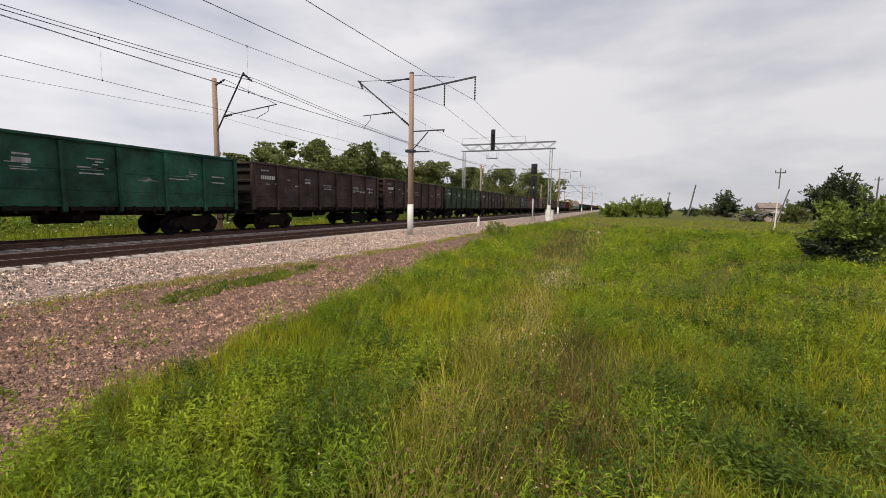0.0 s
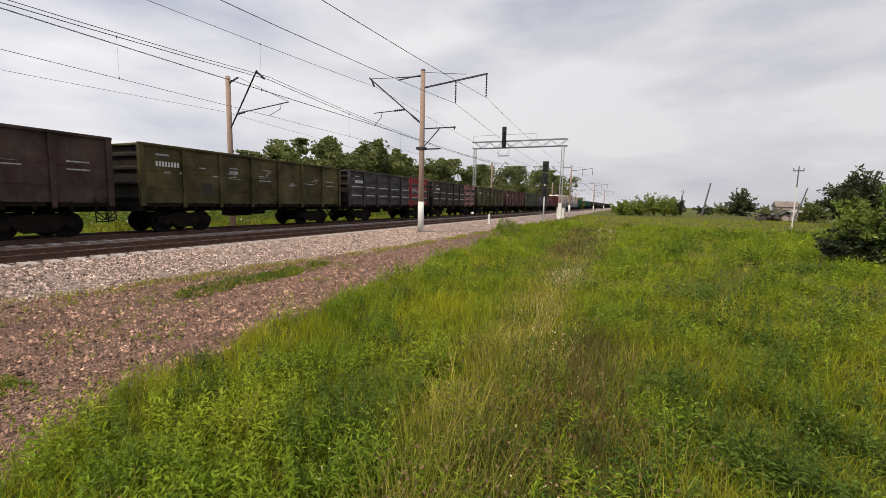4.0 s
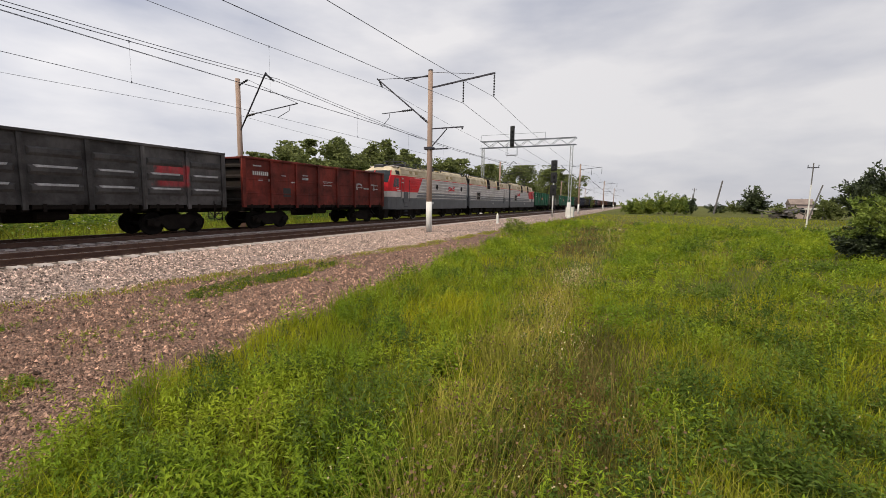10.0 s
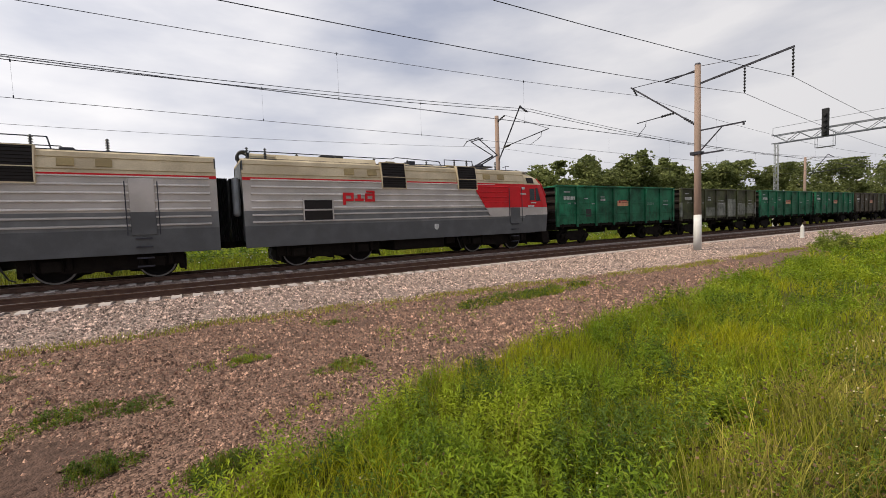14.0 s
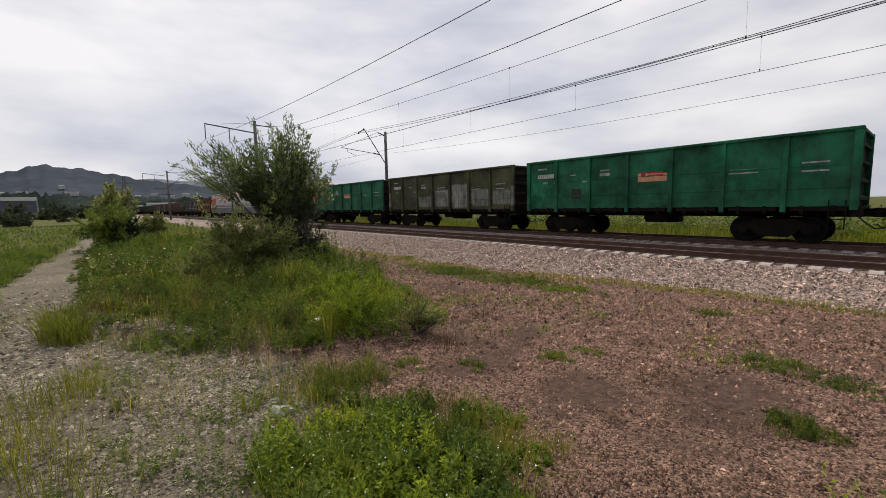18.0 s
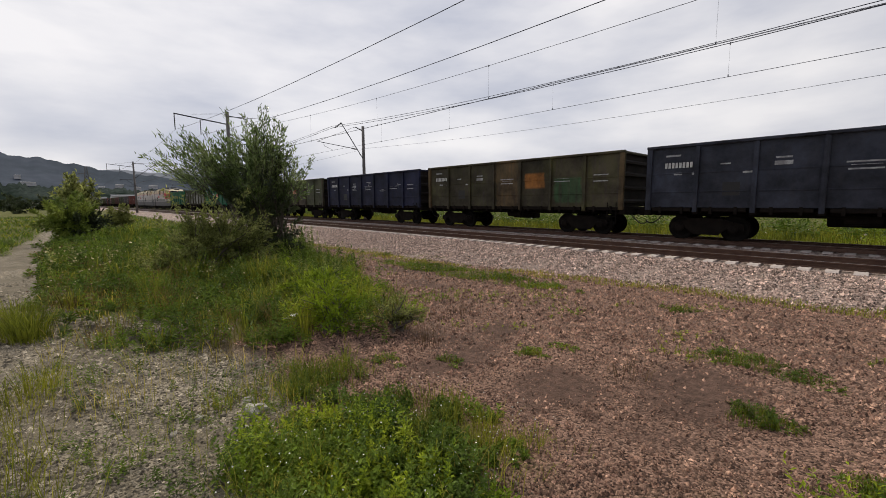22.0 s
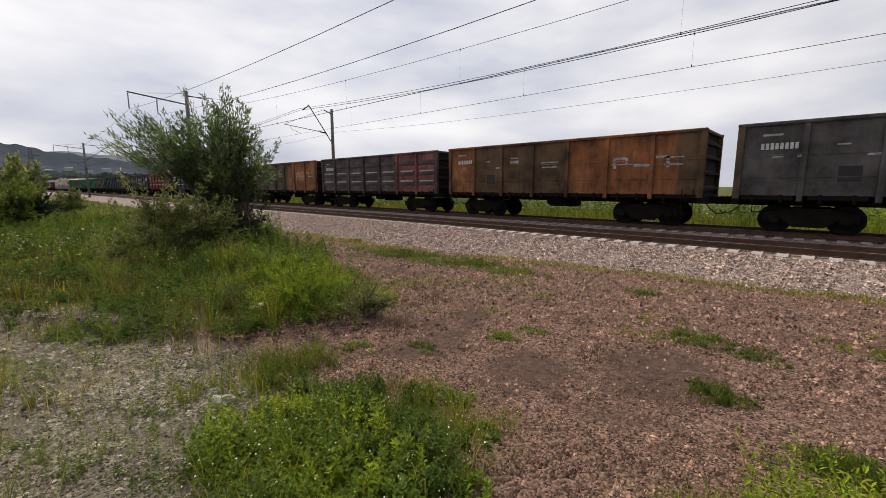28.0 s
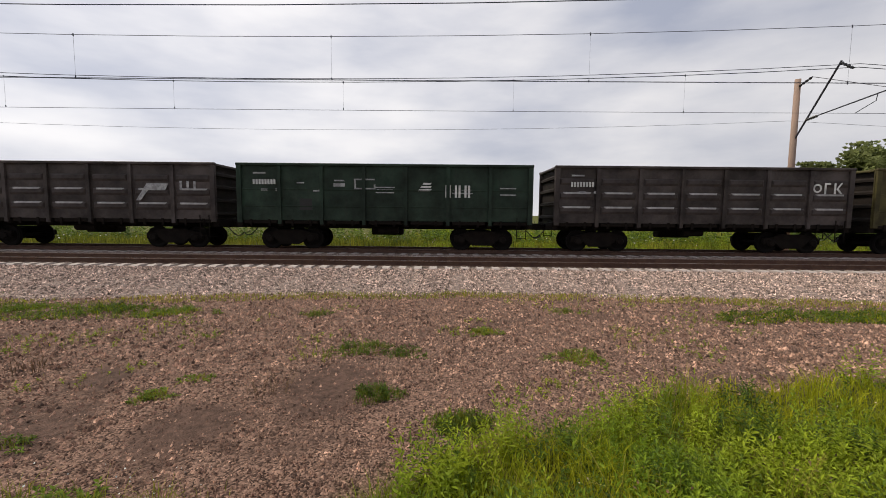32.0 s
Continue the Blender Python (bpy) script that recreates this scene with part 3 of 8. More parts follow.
    pale_c = mix(ramp((0, 0, 0), (1, 1, 1), noise(0.9), 0.42, 0.62), ramp((0.03, 0.025, 0.018), (0.36, 0.315, 0.245), cell.outputs["Green"]), ramp((0.08, 0.068, 0.049), (0.20, 0.172, 0.128), noise(3.0)))
    bare = mix(cov.outputs["Green"], brown, pale_c)
    turf = mix(ramp((0, 0, 0), (1, 1, 1), noise(0.25), 0.4, 0.6), ramp((0.03, 0.034, 0.006), (0.10, 0.11, 0.012), noise(1.5)), ramp((0.045, 0.05, 0.008), (0.125, 0.125, 0.018), noise(4.0)))
    l.new(mix(cov.outputs["Red"], bare, turf), b.inputs["Base Color"])
    bp = nd.new("ShaderNodeBump")
    bp.inputs["Strength"].default_value, bp.inputs["Distance"].default_value = 0.9, 0.02
    bp.invert = True
    l.new(vo.outputs["Distance"], bp.inputs["Height"])
    l.new(bp.outputs["Normal"], b.inputs["Normal"])
    ob = soup("ground", np.stack([X, Y, Z], -1).reshape(-1, 3), tris, m)
    col = ob.data.color_attributes.new("cover", "FLOAT_COLOR", "POINT")
    c = np.stack([green(X, Y), pale(X, Y), trodden(X, Y), np.ones_like(X)], -1).astype(np.float32)
    # soften the borders of what grows
    g = c[..., 0]
    g2 = g.copy()
    g2[1:-1, 1:-1] = (g[1:-1, 1:-1] * 2 + g[:-2, 1:-1] + g[2:, 1:-1] + g[1:-1, :-2] + g[1:-1, 2:]) / 6
    c[..., 0] = g2
    col.data.foreach_set("color", c.ravel())
    ob.data.shade_smooth()
    return tagged(ob, "brown gravel yard with pale footpath and rough green meadow", "ground", kind="structure")


ground()


# ---------------------------------------------------------------- the line: ballast, sleepers, rails
def ballast_bed():
    prof = [(-11.05, -0.50), (-11.2, -0.455), (-13.9, -0.23), (-14.2, -0.225), (-14.5, -0.225), (-17.2, -0.215), (-17.9, -0.2), (-18.6, -0.14),
            (-21.4, -0.13), (-22.1, -0.11), (-22.4, -0.15), (-23.6, -0.44), (-23.9, -0.50)]
    ys = np.concatenate([np.arange(-900, -60, 30.0), np.arange(-60, 80, 0.35), np.arange(80, 1500, 30.0)])
    P = np.array(prof)
    X = np.repeat(P[None, :, 0], len(ys), 0) + 0.05 * wave(ys[:, None] * 3.0, P[None, :, 0] * 5)
    Z = np.repeat(P[None, :, 1], len(ys), 0) + 0.02 * wave(ys[:, None] * 2.3, P[None, :, 0] * 4 + 3)
    Y = np.repeat(ys[:, None], len(P), 1)
    X[:, :2] += (np.interp(ys, FOOT_Y, FOOT_X) + 11.2)[:, None]
    n, k = X.shape
    idx = np.arange(n * k).reshape(n, k)
    q = np.stack([idx[:-1, :-1], idx[:-1, 1:], idx[1:, 1:], idx[1:, :-1]], -1).reshape(-1, 4)
    ob = soup("ballast_bed", np.stack([X, Y, Z], -1).reshape(-1, 3), np.concatenate([q[:, [0, 2, 1]], q[:, [0, 3, 2]]]), BALLAST)
    ob.data.shade_smooth()
    return tagged(ob, "long bank of pale crushed-stone railway ballast", "ballast", kind="structure")


ballast_bed()


def stones(name, x, y, z, size, mat, label, category, tall=0.95):
    """Loose angular stones, half sunk: four-sided lumps with shifted corners."""
    n = len(x)
    base = np.array([(1, 0, -0.25), (-1, 0, -0.25), (0, 1, -0.25), (0, -1, -0.25), (0, 0, 1)], float)
    faces = np.array([(0, 2, 4), (2, 1, 4), (1, 3, 4), (3, 0, 4)])
    v = base[None] * rng.uniform(0.65, 1.25, (n, 5, 1)) + rng.normal(0, 0.22, (n, 5, 3))
    v *= (size * rng.uniform(0.6, 1.3, n))[:, None, None] * np.array([1, 1, tall])[None, None]
    a = rng.uniform(0, 6.283, n)
    c, s = np.cos(a)[:, None], np.sin(a)[:, None]
    v = np.stack([v[..., 0] * c - v[..., 1] * s, v[..., 0] * s + v[..., 1] * c, v[..., 2]], -1)
    v += np.stack([x, y, z], -1)[:, None]
    t = faces[None] + (np.arange(n) * 5)[:, None, None]
    return tagged(soup(name, v.reshape(-1, 3), t.reshape(-1, 3), mat), label, category, kind="stuff")


N = 128000
sx, sy = rng.uniform(-14.45, -9.3, N), 1 + 36 * (2 * rng.random(N) - 1) ** 3 + rng.uniform(-24, 24, N)
k = sx < np.interp(sy, FOOT_Y, FOOT_X) + 0.15 + rng.normal(0, 0.12, N)
sx, sy = sx[k], sy[k]
stones("ballast_stones", sx, sy, bank_z(sx, sy) + 0.005, rng.uniform(0.022, 0.042, len(sx)), BALLAST_BITS, "pale grey and pinkish crushed stones on the ballast shoulder", "ballast stones")
N = 230000
r = 2.2 + 20 * rng.random(N) ** 1.5
a = rng.uniform(radians(20), radians(206), N)
gx, gy = -r * np.sin(a), r * np.cos(a)
keep = (green(gx, gy) < 0.5) & (gx > np.interp(gy, FOOT_Y, FOOT_X) - 0.1) & (rng.random(N) > 0.95 * trodden(gx, gy)) & (0.5 * wave(gx * 1.7, gy * 1.3) + rng.normal(0, 0.2, N) > -0.5 + np.clip((np.hypot(gx, gy) - 11) / 7, 0, 2) * pale(gx, gy))
p = pale(gx, gy) > rng.random(N)
for mask, mat, nm, lab in ((keep & ~p, GRAVEL_BITS, "gravel_stones", "loose reddish-brown gravel lying on the yard"), (keep & p, PALE_BITS, "pale_gravel", "loose pale grey gravel of the footpath")):
    gxx, gyy = gx[mask], gy[mask]
    stones(nm, gxx, gyy, ground_z(gxx, gyy) + 0.004, (0.008 + 0.019 * rng.random(len(gxx)) ** 1.7) * np.clip(np.hypot(gxx, gyy) / 6, 0.6, 1.4) * (1.3 if nm == "pale_gravel" else 1.0), mat, lab, "gravel", 0.6 if nm == "pale_gravel" else 1.05)


def rail_mesh(name, y0, y1):
    prof = [(-0.075, -0.18), (0.075, -0.18), (0.075, -0.168), (0.012, -0.145), (0.01, -0.05), (0.036, -0.038), (0.036, -0.006), (0.028, 0.0),
            (-0.028, 0.0), (-0.036, -0.006), (-0.036, -0.038), (-0.01, -0.05), (-0.012, -0.145), (-0.075, -0.168)]
    return Shape().prism(prof, y0, y1, "y").mesh(name)


def railway_track(x, shiny, label):
    tr = thing("railway_track", pose(x, 0, 0 if shiny else FAR_Z), label, "railway track", kind="structure")
    me = rail_mesh("rail", -800, 1400)
    for s in (-0.795, 0.795):
        part("rail", me, RAIL_SIDE, tr, at=pose(s, 0, 0))
        part("rail_head", Shape().box(s - 0.027, s + 0.027, -800, 1400, -0.004, 0.002), RAIL_HEAD if shiny else RAIL_DULL, tr)
    sl = Shape()
    sl.prism([(-1.35, -0.40), (1.35, -0.40), (1.35, -0.21), (1.28, -0.17), (0.55, -0.17), (0.42, -0.215), (-0.42, -0.215), (-0.55, -0.17), (-1.28, -0.17), (-1.35, -0.21)], -0.13, 0.13, "y")
    pad = Shape()
    for s in (-0.795, 0.795):
        pad.box(s - 0.15, s - 0.08, -0.07, 0.07, -0.17, -0.135, 0.01).box(s + 0.08, s + 0.15, -0.07, 0.07, -0.17, -0.135, 0.01)
    sm, pm = sl.mesh("sleeper"), pad.mesh("rail_clips")
    return tr, sm, pm


near_track, SLEEPER_MESH, CLIP_MESH = railway_track(NEAR_X, True, "empty track with rusty rails on concrete sleepers")
far_track, _, _ = railway_track(FAR_X, False, "track under the train with rusty rails on concrete sleepers")


# ---------------------------------------------------------------- masts and wires
def insulator(s, p, q, r=0.05, n=5):
    p, q = Vector(p), Vector(q)
    s.rod(p, q, r * 0.35, n=6)
    for k in range(n):
        a, b = p.lerp(q, (k + 0.2) / n), p.lerp(q, (k + 0.75) / n)
        s.rod(a, b, r, r * 0.6, n=8)
    return s


def near_mast(y, mat, whitewash, x0=-12.5):
    m = thing("catenary_mast", pose(x0, y, 0.22), "tapered concrete mast with steel feeder arms" + (" and whitewashed foot" if whitewash else " beside the track"), "catenary mast", "near row of masts")
    part("pole", Shape().rod((0, 0, -0.95), (0, 0, 9.6), 0.20, 0.145, n=14), mat, m, "bare concrete pole", smooth=True)
    if whitewash:
        part("whitewash", Shape().rod((0, 0, -0.62), (0, 0, 1.45), 0.203, 0.193, n=14), WHITE, m, "whitewashed foot", smooth=True)
    part("cap", Shape().rod((0, 0, 9.6), (0, 0, 9.68), 0.16, 0.13, n=10), STEEL, m)
    part("cantilever", Shape().rod((-0.15, 0, 6.45), (-4.0, 0, 9.55), 0.045, n=8), STEEL, m)
    part("cantilever_stay", Shape().rod((-0.1, 0, 9.25), (-4.0, 0, 9.5), 0.018, n=6).rod((-0.15, 0, 9.28), (-1.9, 0, 9.36), 0.035, n=6), STEEL, m)
    part("foot_insulator", insulator(Shape(), (-0.15, 0, 6.45), (-0.75, 0, 6.93), 0.085), GLASS_INS, m)
    part("messenger_insulator", insulator(Shape(), (-3.85, 0, 9.45), (-3.6, 0, 8.95), 0.075, 4), GLASS_INS, m)
    part("registration_arm", Shape().rod((-1.4, 0, 7.32), (-3.6, 0, 7.25), 0.028, n=6).tube([(-3.0, 0, 7.26), (-3.05, 0, 6.95), (-3.6, 0, 6.42)], 0.018), STEEL, m)
    part("registration_insulator", insulator(Shape(), (-1.3, 0, 7.33), (-2.1, 0, 7.3), 0.08), GLASS_INS, m)
    part("feeder_arm", Shape().bar((-0.1, 0, 8.55), (4.25, 0, 9.0), 0.07, 0.09).bar((-1.8, 0, 9.2), (-0.1, 0, 9.35), 0.05, 0.06), STEEL, m)
    part("arm_stay", Shape().rod((0.1, 0, 9.5), (2.9, 0, 9.1), 0.015, n=5), STEEL, m)
    for x, z in ((2.25, 8.72), (4.2, 8.92)):
        part("feeder_insulator", insulator(Shape(), (x, 0, z), (x, 0, z - 1.25), 0.06, 8), GLASS_INS, m)
    part("lower_bracket", Shape().bar((0.1, 0, 6.05), (2.3, 0, 6.05), 0.06, 0.07).bar((0.1, 0, 4.9), (1.2, 0, 6.0), 0.05, 0.05).box(2.18, 2.26, -0.03, 0.03, 5.9, 6.02), STEEL, m)
    part("clamp", Shape().box(-0.32, 0.25, -0.22, 0.22, 4.75, 4.92, 0.02).bar((0.2, 0, 4.78), (1.3, 0, 4.78), 0.07, 0.08), STEEL, m)
    return m


def far_mast(y, mat):
    m = thing("catenary_mast", pose(-23.3, y, 0), "slender concrete mast with a leaning steel cantilever beyond the tracks", "catenary mast", "far row of masts")
    part("pole", Shape().rod((0, 0, -0.75), (0, 0, 9.1), 0.18, 0.14, n=12), mat, m, smooth=True)
    part("cantilever", Shape().rod((0.1, 0, 5.95), (2.45, 0, 9.2), 0.045, n=8), STEEL, m)
    part("top_insulator", insulator(Shape(), (0.12, 0, 8.7), (0.9, 0, 8.95), 0.075, 4), GLASS_INS, m)
    part("stay", Shape().rod((0.9, 0, 8.95), (4.8, 0, 7.25), 0.015, n=5), STEEL, m)
    part("registration_arm", Shape().rod((0.75, 0, 6.82), (4.9, 0, 7.2), 0.03, n=6).tube([(4.3, 0, 7.15), (4.25, 0, 6.85), (3.35, 0, 6.53)], 0.016), STEEL, m)
    part("registration_insulator", insulator(Shape(), (0.7, 0, 6.8), (1.4, 0, 6.87), 0.08), GLASS_INS, m)
    part("messenger_insulator", insulator(Shape(), (2.45, 0, 9.1), (3.1, 0, 8.62), 0.075, 4), GLASS_INS, m)
    return m


for i, y in enumerate(NEAR_POLES):
    near_mast(y, POLE if y > 0 else POLE_GREY, y > 0, -11.5 if y > 60 else -12.5)
for i, y in enumerate(FAR_POLES):
    far_mast(y, POLE if y > 0 else POLE_GREY)


def wire(name, x, supports, z_sup, z_mid, r, label, step=4.5):
    s = Shape()
    for y0, y1 in zip(supports, supports[1:]):
        n = max(4, int((y1 - y0) / step))
        pts = []
        for k in range(n + 1):
            u = k / n
            pts.append((x, y0 + (y1 - y0) * u, z_sup - (z_sup - z_mid) * 4 * u * (1 - u)))
        s.tube(pts, r, 5)
    return tagged(new(name, s.mesh(name, WIRE)), label, "overhead wire")


far_sup = [-330.0, -262, -180] + FAR_POLES + [330.0]
near_sup = [-330.0, -262, -180] + NEAR_POLES + [330.0]
for dx in (-0.03, 0.03):
    wire("contact_wire", -16.0 + dx, near_sup, 6.66, 6.58, 0.008, "taut copper contact wire over the empty track")
wire("messenger_wire", -16.0, near_sup, 9.15, 8.1, 0.010, "sagging messenger wire over the empty track")
wire("contact_wire", -20.0, far_sup, 6.53, 6.47, 0.010, "taut copper contact wire over the train")
wire("messenger_wire", -20.0, far_sup, 8.6, 7.72, 0.016, "thick sagging messenger wire over the train")
wire("feeder_wire", -19.9, far_sup, 8.72, 7.84, 0.014, "dark feeder cable close above the far messenger wire")
wire("feeder_wire", -8.3, near_sup, 7.87, 6.78, 0.011, "dark feeder cable hung from the masts' outer arms")
wire("feeder_wire", -10.25, near_sup, 7.67, 6.42, 0.011, "dark feeder cable hung from the masts' arms")
wire("feeder_wire", -23.7, far_sup, 7.0, 6.3, 0.008, "thin wire along the far masts")
for x, sup, zs, zm, zc in ((-16.0, near_sup, 9.15, 8.1, 6.6), (-20.0, far_sup, 8.6, 7.72, 6.5)):
    for y0, y1 in zip(sup[2:6], sup[3:7]):
        for k in range(1, 7):
            u = k / 7
            y, z = y0 + (y1 - y0) * u, zs - (zs - zm) * 4 * u * (1 - u)
            d = Shape().rod((x, y, zc), (x, y, z), 0.003, n=4).rod((x, y, zc - 0.03), (x, y, zc + 0.06), 0.02, n=5).rod((x, y, z - 0.06), (x, y, z + 0.04), 0.022, n=5)
            tagged(new("dropper", d.mesh("dropper", WIRE)), "thin dropper clipped between messenger and contact wire", "dropper", "droppers over the line")


def signal_gantry(y):
    g = thing("signal_gantry", pose(-0.9, y, -0.7), "galvanised lattice gantry across both tracks carrying a black signal", "signal gantry")
    for x in (-22.3, -8.6):
        c = Shape()
        for dx, dy in ((-0.25, -0.25), (0.25, -0.25), (0.25, 0.25), (-0.25, 0.25)):
            c.bar((x + dx * 0.7, dy * 0.7, -0.6), (x + dx * 0.7, dy * 0.7, 10.95), 0.06, 0.06)
        for k in range(14):
            z = -0.4 + k * 0.8
            c.bar((x - 0.175, -0.175, z), (x + 0.175, -0.175, z + 0.8), 0.025, 0.025).bar((x + 0.175, 0.175, z), (x - 0.175, 0.175, z + 0.8), 0.025, 0.025)
        part("column", c, PALE_STEEL, g, "pale-painted lattice column")
        part("column_foot", Shape().box(x - 0.26, x + 0.26, -0.26, 0.26, -0.7, 2.6, 0.03), WHITE, g, "whitewashed foot")
    for name, z in (("upper_chord", 12.0), ("lower_chord", 11.0)):
        part(name, Shape().bar((-22.7, -0.4, z), (-8.0, -0.4, z), 0.10, 0.10).bar((-22.7, 0.4, z), (-8.0, 0.4, z), 0.10, 0.10), GALV, g)
    for k in range(12):
        x = -22.4 + k * 1.2
        a, b = (11.05, 11.95) if k % 2 else (11.95, 11.05)
        for yy in (-0.4, 0.4):
            part("brace", Shape().bar((x, yy, a), (x + 1.2, yy, b), 0.055, 0.055), GALV, g)
    part("handrail", Shape().bar((-22.7, 0, 13.0), (-12.5, 0, 13.0), 0.04, 0.04).bar((-22.7, 0, 12.0), (-22.7, 0, 13.0), 0.04, 0.04).bar((-12.5, 0, 12.0), (-12.5, 0, 13.0), 0.04, 0.04), GALV, g)
    sg = part("signal_head", Shape().box(-17.75, -17.1, -0.75, -0.5, 11.0, 14.1, 0.05), BLACK, g, "black signal head")
    for k in range(4):
        part("hood", Shape().turned([(0.16, 0), (0.18, 0.03), (0.18, 0.3)], (-17.42, -0.75 - 0.3, 11.5 + k * 0.62), "y", 10), BLACK, sg)
    cage = Shape()
    for x in (-18.2, -16.6):
        for yy in (-1.1, -0.4):
            cage.bar((x, yy, 9.7), (x, yy, 11.3), 0.04, 0.04)
        cage.bar((x, -1.1, 9.7), (x, -0.4, 9.7), 0.04, 0.04)
    cage.box(-18.2, -16.6, -1.1, -0.4, 9.66, 9.72)
    part("service_cage", cage, GALV, g)
    return g


signal_gantry(64.0)


def light_signal(x, y):
    s = thing("track_signal", pose(x, y, -0.7), "black three-lamp signal on a whitewashed post beside the track", "railway signal")
    part("post", Shape().rod((0, 0, -0.1), (0, 0, 5.6), 0.11, 0.09, n=10), WHITE, s, smooth=True)
    for z in (7.3, 5.5, 3.6):
        h = part("signal_head", Shape().box(-0.45, 0.45, -0.15, 0.12, z, z + 1.55, 0.06), BLACK, s)
        for k in (0.4, 1.1):
            part("hood", Shape().turned([(0.17, -0.45), (0.19, -0.2), (0.19, -0.15)], (0, 0, z + k), "y", 10), BLACK, h)
    part("ladder", Shape().bar((-0.25, 0.25, -0.6), (-0.2, 0.15, 5.8), 0.03, 0.03).bar((0.25, 0.25, -0.6), (0.2, 0.15, 5.8), 0.03, 0.03), STEEL, s)
    return s


light_signal(-11.95, 64.3)
cab = thing("relay_cabinet", pose(-9.75, 67.0, GROUND), "white-painted metal relay cabinet beside the track", "cabinet")
part("body", Shape().box(-0.6, 0.6, -0.5, 0.5, 0.1, 1.6, 0.04), WHITE, cab)
part("roof", Shape().box(-0.66, 0.66, -0.56, 0.56, 1.6, 1.68, 0.02), WHITE, cab)
part("plinth", Shape().box(-0.57, 0.57, -0.45, 0.45, -0.1, 0.12), CONCRETE, cab)
mk = thing("marker_post", pose(-12.4, 38.5, -0.32), "small white concrete marker post on the ballast", "marker post")
part("post", Shape().rod((0, 0, -0.1), (0, 0, 0.85), 0.13, 0.11, n=10), WHITE, mk)
part("cap", Shape().rod((0, 0, 0.85), (0, 0, 1.0), 0.10, 0.02, n=10), WHITE, mk)

# ---------------------------------------------------------------- the train
PITCH, HALF = 13.92, 6.5
POSTS = [-6.4, -4.62, -2.77, -0.92, 0.92, 2.77, 4.62, 6.4]


RISE = 0.127     # the body's height over the common pattern


def up(z):
    return 1.3 + (z - 1.3) * (1 + RISE)


def gondola_meshes():
    """The meshes that all gondola wagons share; y along the wagon, z above the rail head."""
    d = {}
    d["side"] = Shape().box(1.43, 1.47, -HALF, HALF, 1.30, 3.42).mesh("side_wall")
    for key, h in (("rib", 0.70), ("rib_wide", 0.62)):
        d[key] = Shape().add([(1.465, -h - 0.06, -0.16), (1.465, h + 0.06, -0.16), (1.465, h + 0.06, 0.16), (1.465, -h - 0.06, 0.16), (1.53, -h, -0.05), (1.53, h, -0.05), (1.53, h, 0.09), (1.53, -h, 0.09)],
                             [(0, 1, 5, 4), (1, 2, 6, 5), (2, 3, 7, 6), (3, 0, 4, 7), (4, 5, 6, 7), (3, 2, 1, 0)]).mesh("pressed_rib")
    lg = Shape()
    lg.add([(1.472, -0.62, 0.16), (1.472, 0.62, 0.16), (1.536, 0.56, 0.088), (1.536, -0.56, 0.088), (1.472, -0.62, 0.175), (1.472, 0.62, 0.175), (1.54, 0.56, 0.10), (1.54, -0.56, 0.10)],
           [(0, 1, 2, 3), (4, 7, 6, 5), (0, 4, 5, 1), (3, 2, 6, 7), (0, 3, 7, 4), (1, 5, 6, 2)])
    d["ledge"] = lg.mesh("dusty_ledge")
    for j, y in enumerate(POSTS[1:-1]):
        d["post", j] = Shape().prism([(1.47, 1.30), (1.52, 1.12), (1.57, 1.12), (1.57, 3.38), (1.47, 3.42)], y - 0.075, y + 0.075, "y").mesh("post")
    for j, (a, b) in enumerate(zip(POSTS, POSTS[1:])):
        for i, z in enumerate((1.85, 2.5)):
            c = (a + b) / 2
            d["crease", j, i] = Shape().add([(1.468, c - 0.80, z - 0.05), (1.468, c + 0.80, z - 0.05), (1.49, c + 0.78, z), (1.49, c - 0.78, z), (1.468, c + 0.80, z + 0.02), (1.468, c - 0.80, z + 0.02)], [(0, 1, 2, 3), (3, 2, 4, 5), (0, 3, 5), (1, 4, 2)]).mesh("pressed_crease")
    d["corner"] = Shape().prism([(1.40, 1.18), (1.55, 1.18), (1.56, 3.40), (1.40, 3.42)], -0.10, 0.10, "y").mesh("corner_post")
    d["coaming"] = Shape().box(1.40, 1.58, -HALF, HALF, 3.40, 3.50, 0.02).box(-1.58, -1.40, -HALF, HALF, 3.40, 3.50, 0.02).box(-1.4, 1.4, -HALF, -HALF + 0.14, 3.38, 3.47, 0.02).box(-1.4, 1.4, HALF - 0.14, HALF, 3.38, 3.47, 0.02).mesh("coaming")
    e = Shape().box(-1.43, 1.43, -0.02, 0.02, 1.3, 3.40)
    d["beam"] = Shape().prism([(0.02, 0), (0.14, 0.03), (0.14, 0.12), (0.02, 0.2)], -1.42, 1.42, "x").mesh("end_beam")
    d["end"] = e.mesh("end_wall")
    d["floor"] = Shape().box(-1.43, 1.43, -6.3, 6.3, 1.30, 1.40).mesh("floor")
    f = Shape().box(-0.32, 0.32, -6.5, 6.5, 0.92, 1.29)
    d["crossbeam"] = Shape().box(-1.45, 1.45, -0.09, 0.09, 1.05, 1.286).mesh("crossbeam")
    d["buffer_beam"] = Shape().box(-1.42, 1.42, -0.11, 0.11, 0.98, 1.286).mesh("end_sill")
    d["tank"] = Shape().box(-0.95, -0.33, -0.9, 0.6, 0.6, 0.95, 0.05).mesh("air_tank")
    d["cylinder"] = Shape().rod((0.7, -0.4, 0.90), (0.7, 0.5, 0.90), 0.18, n=10).mesh("brake_cylinder")
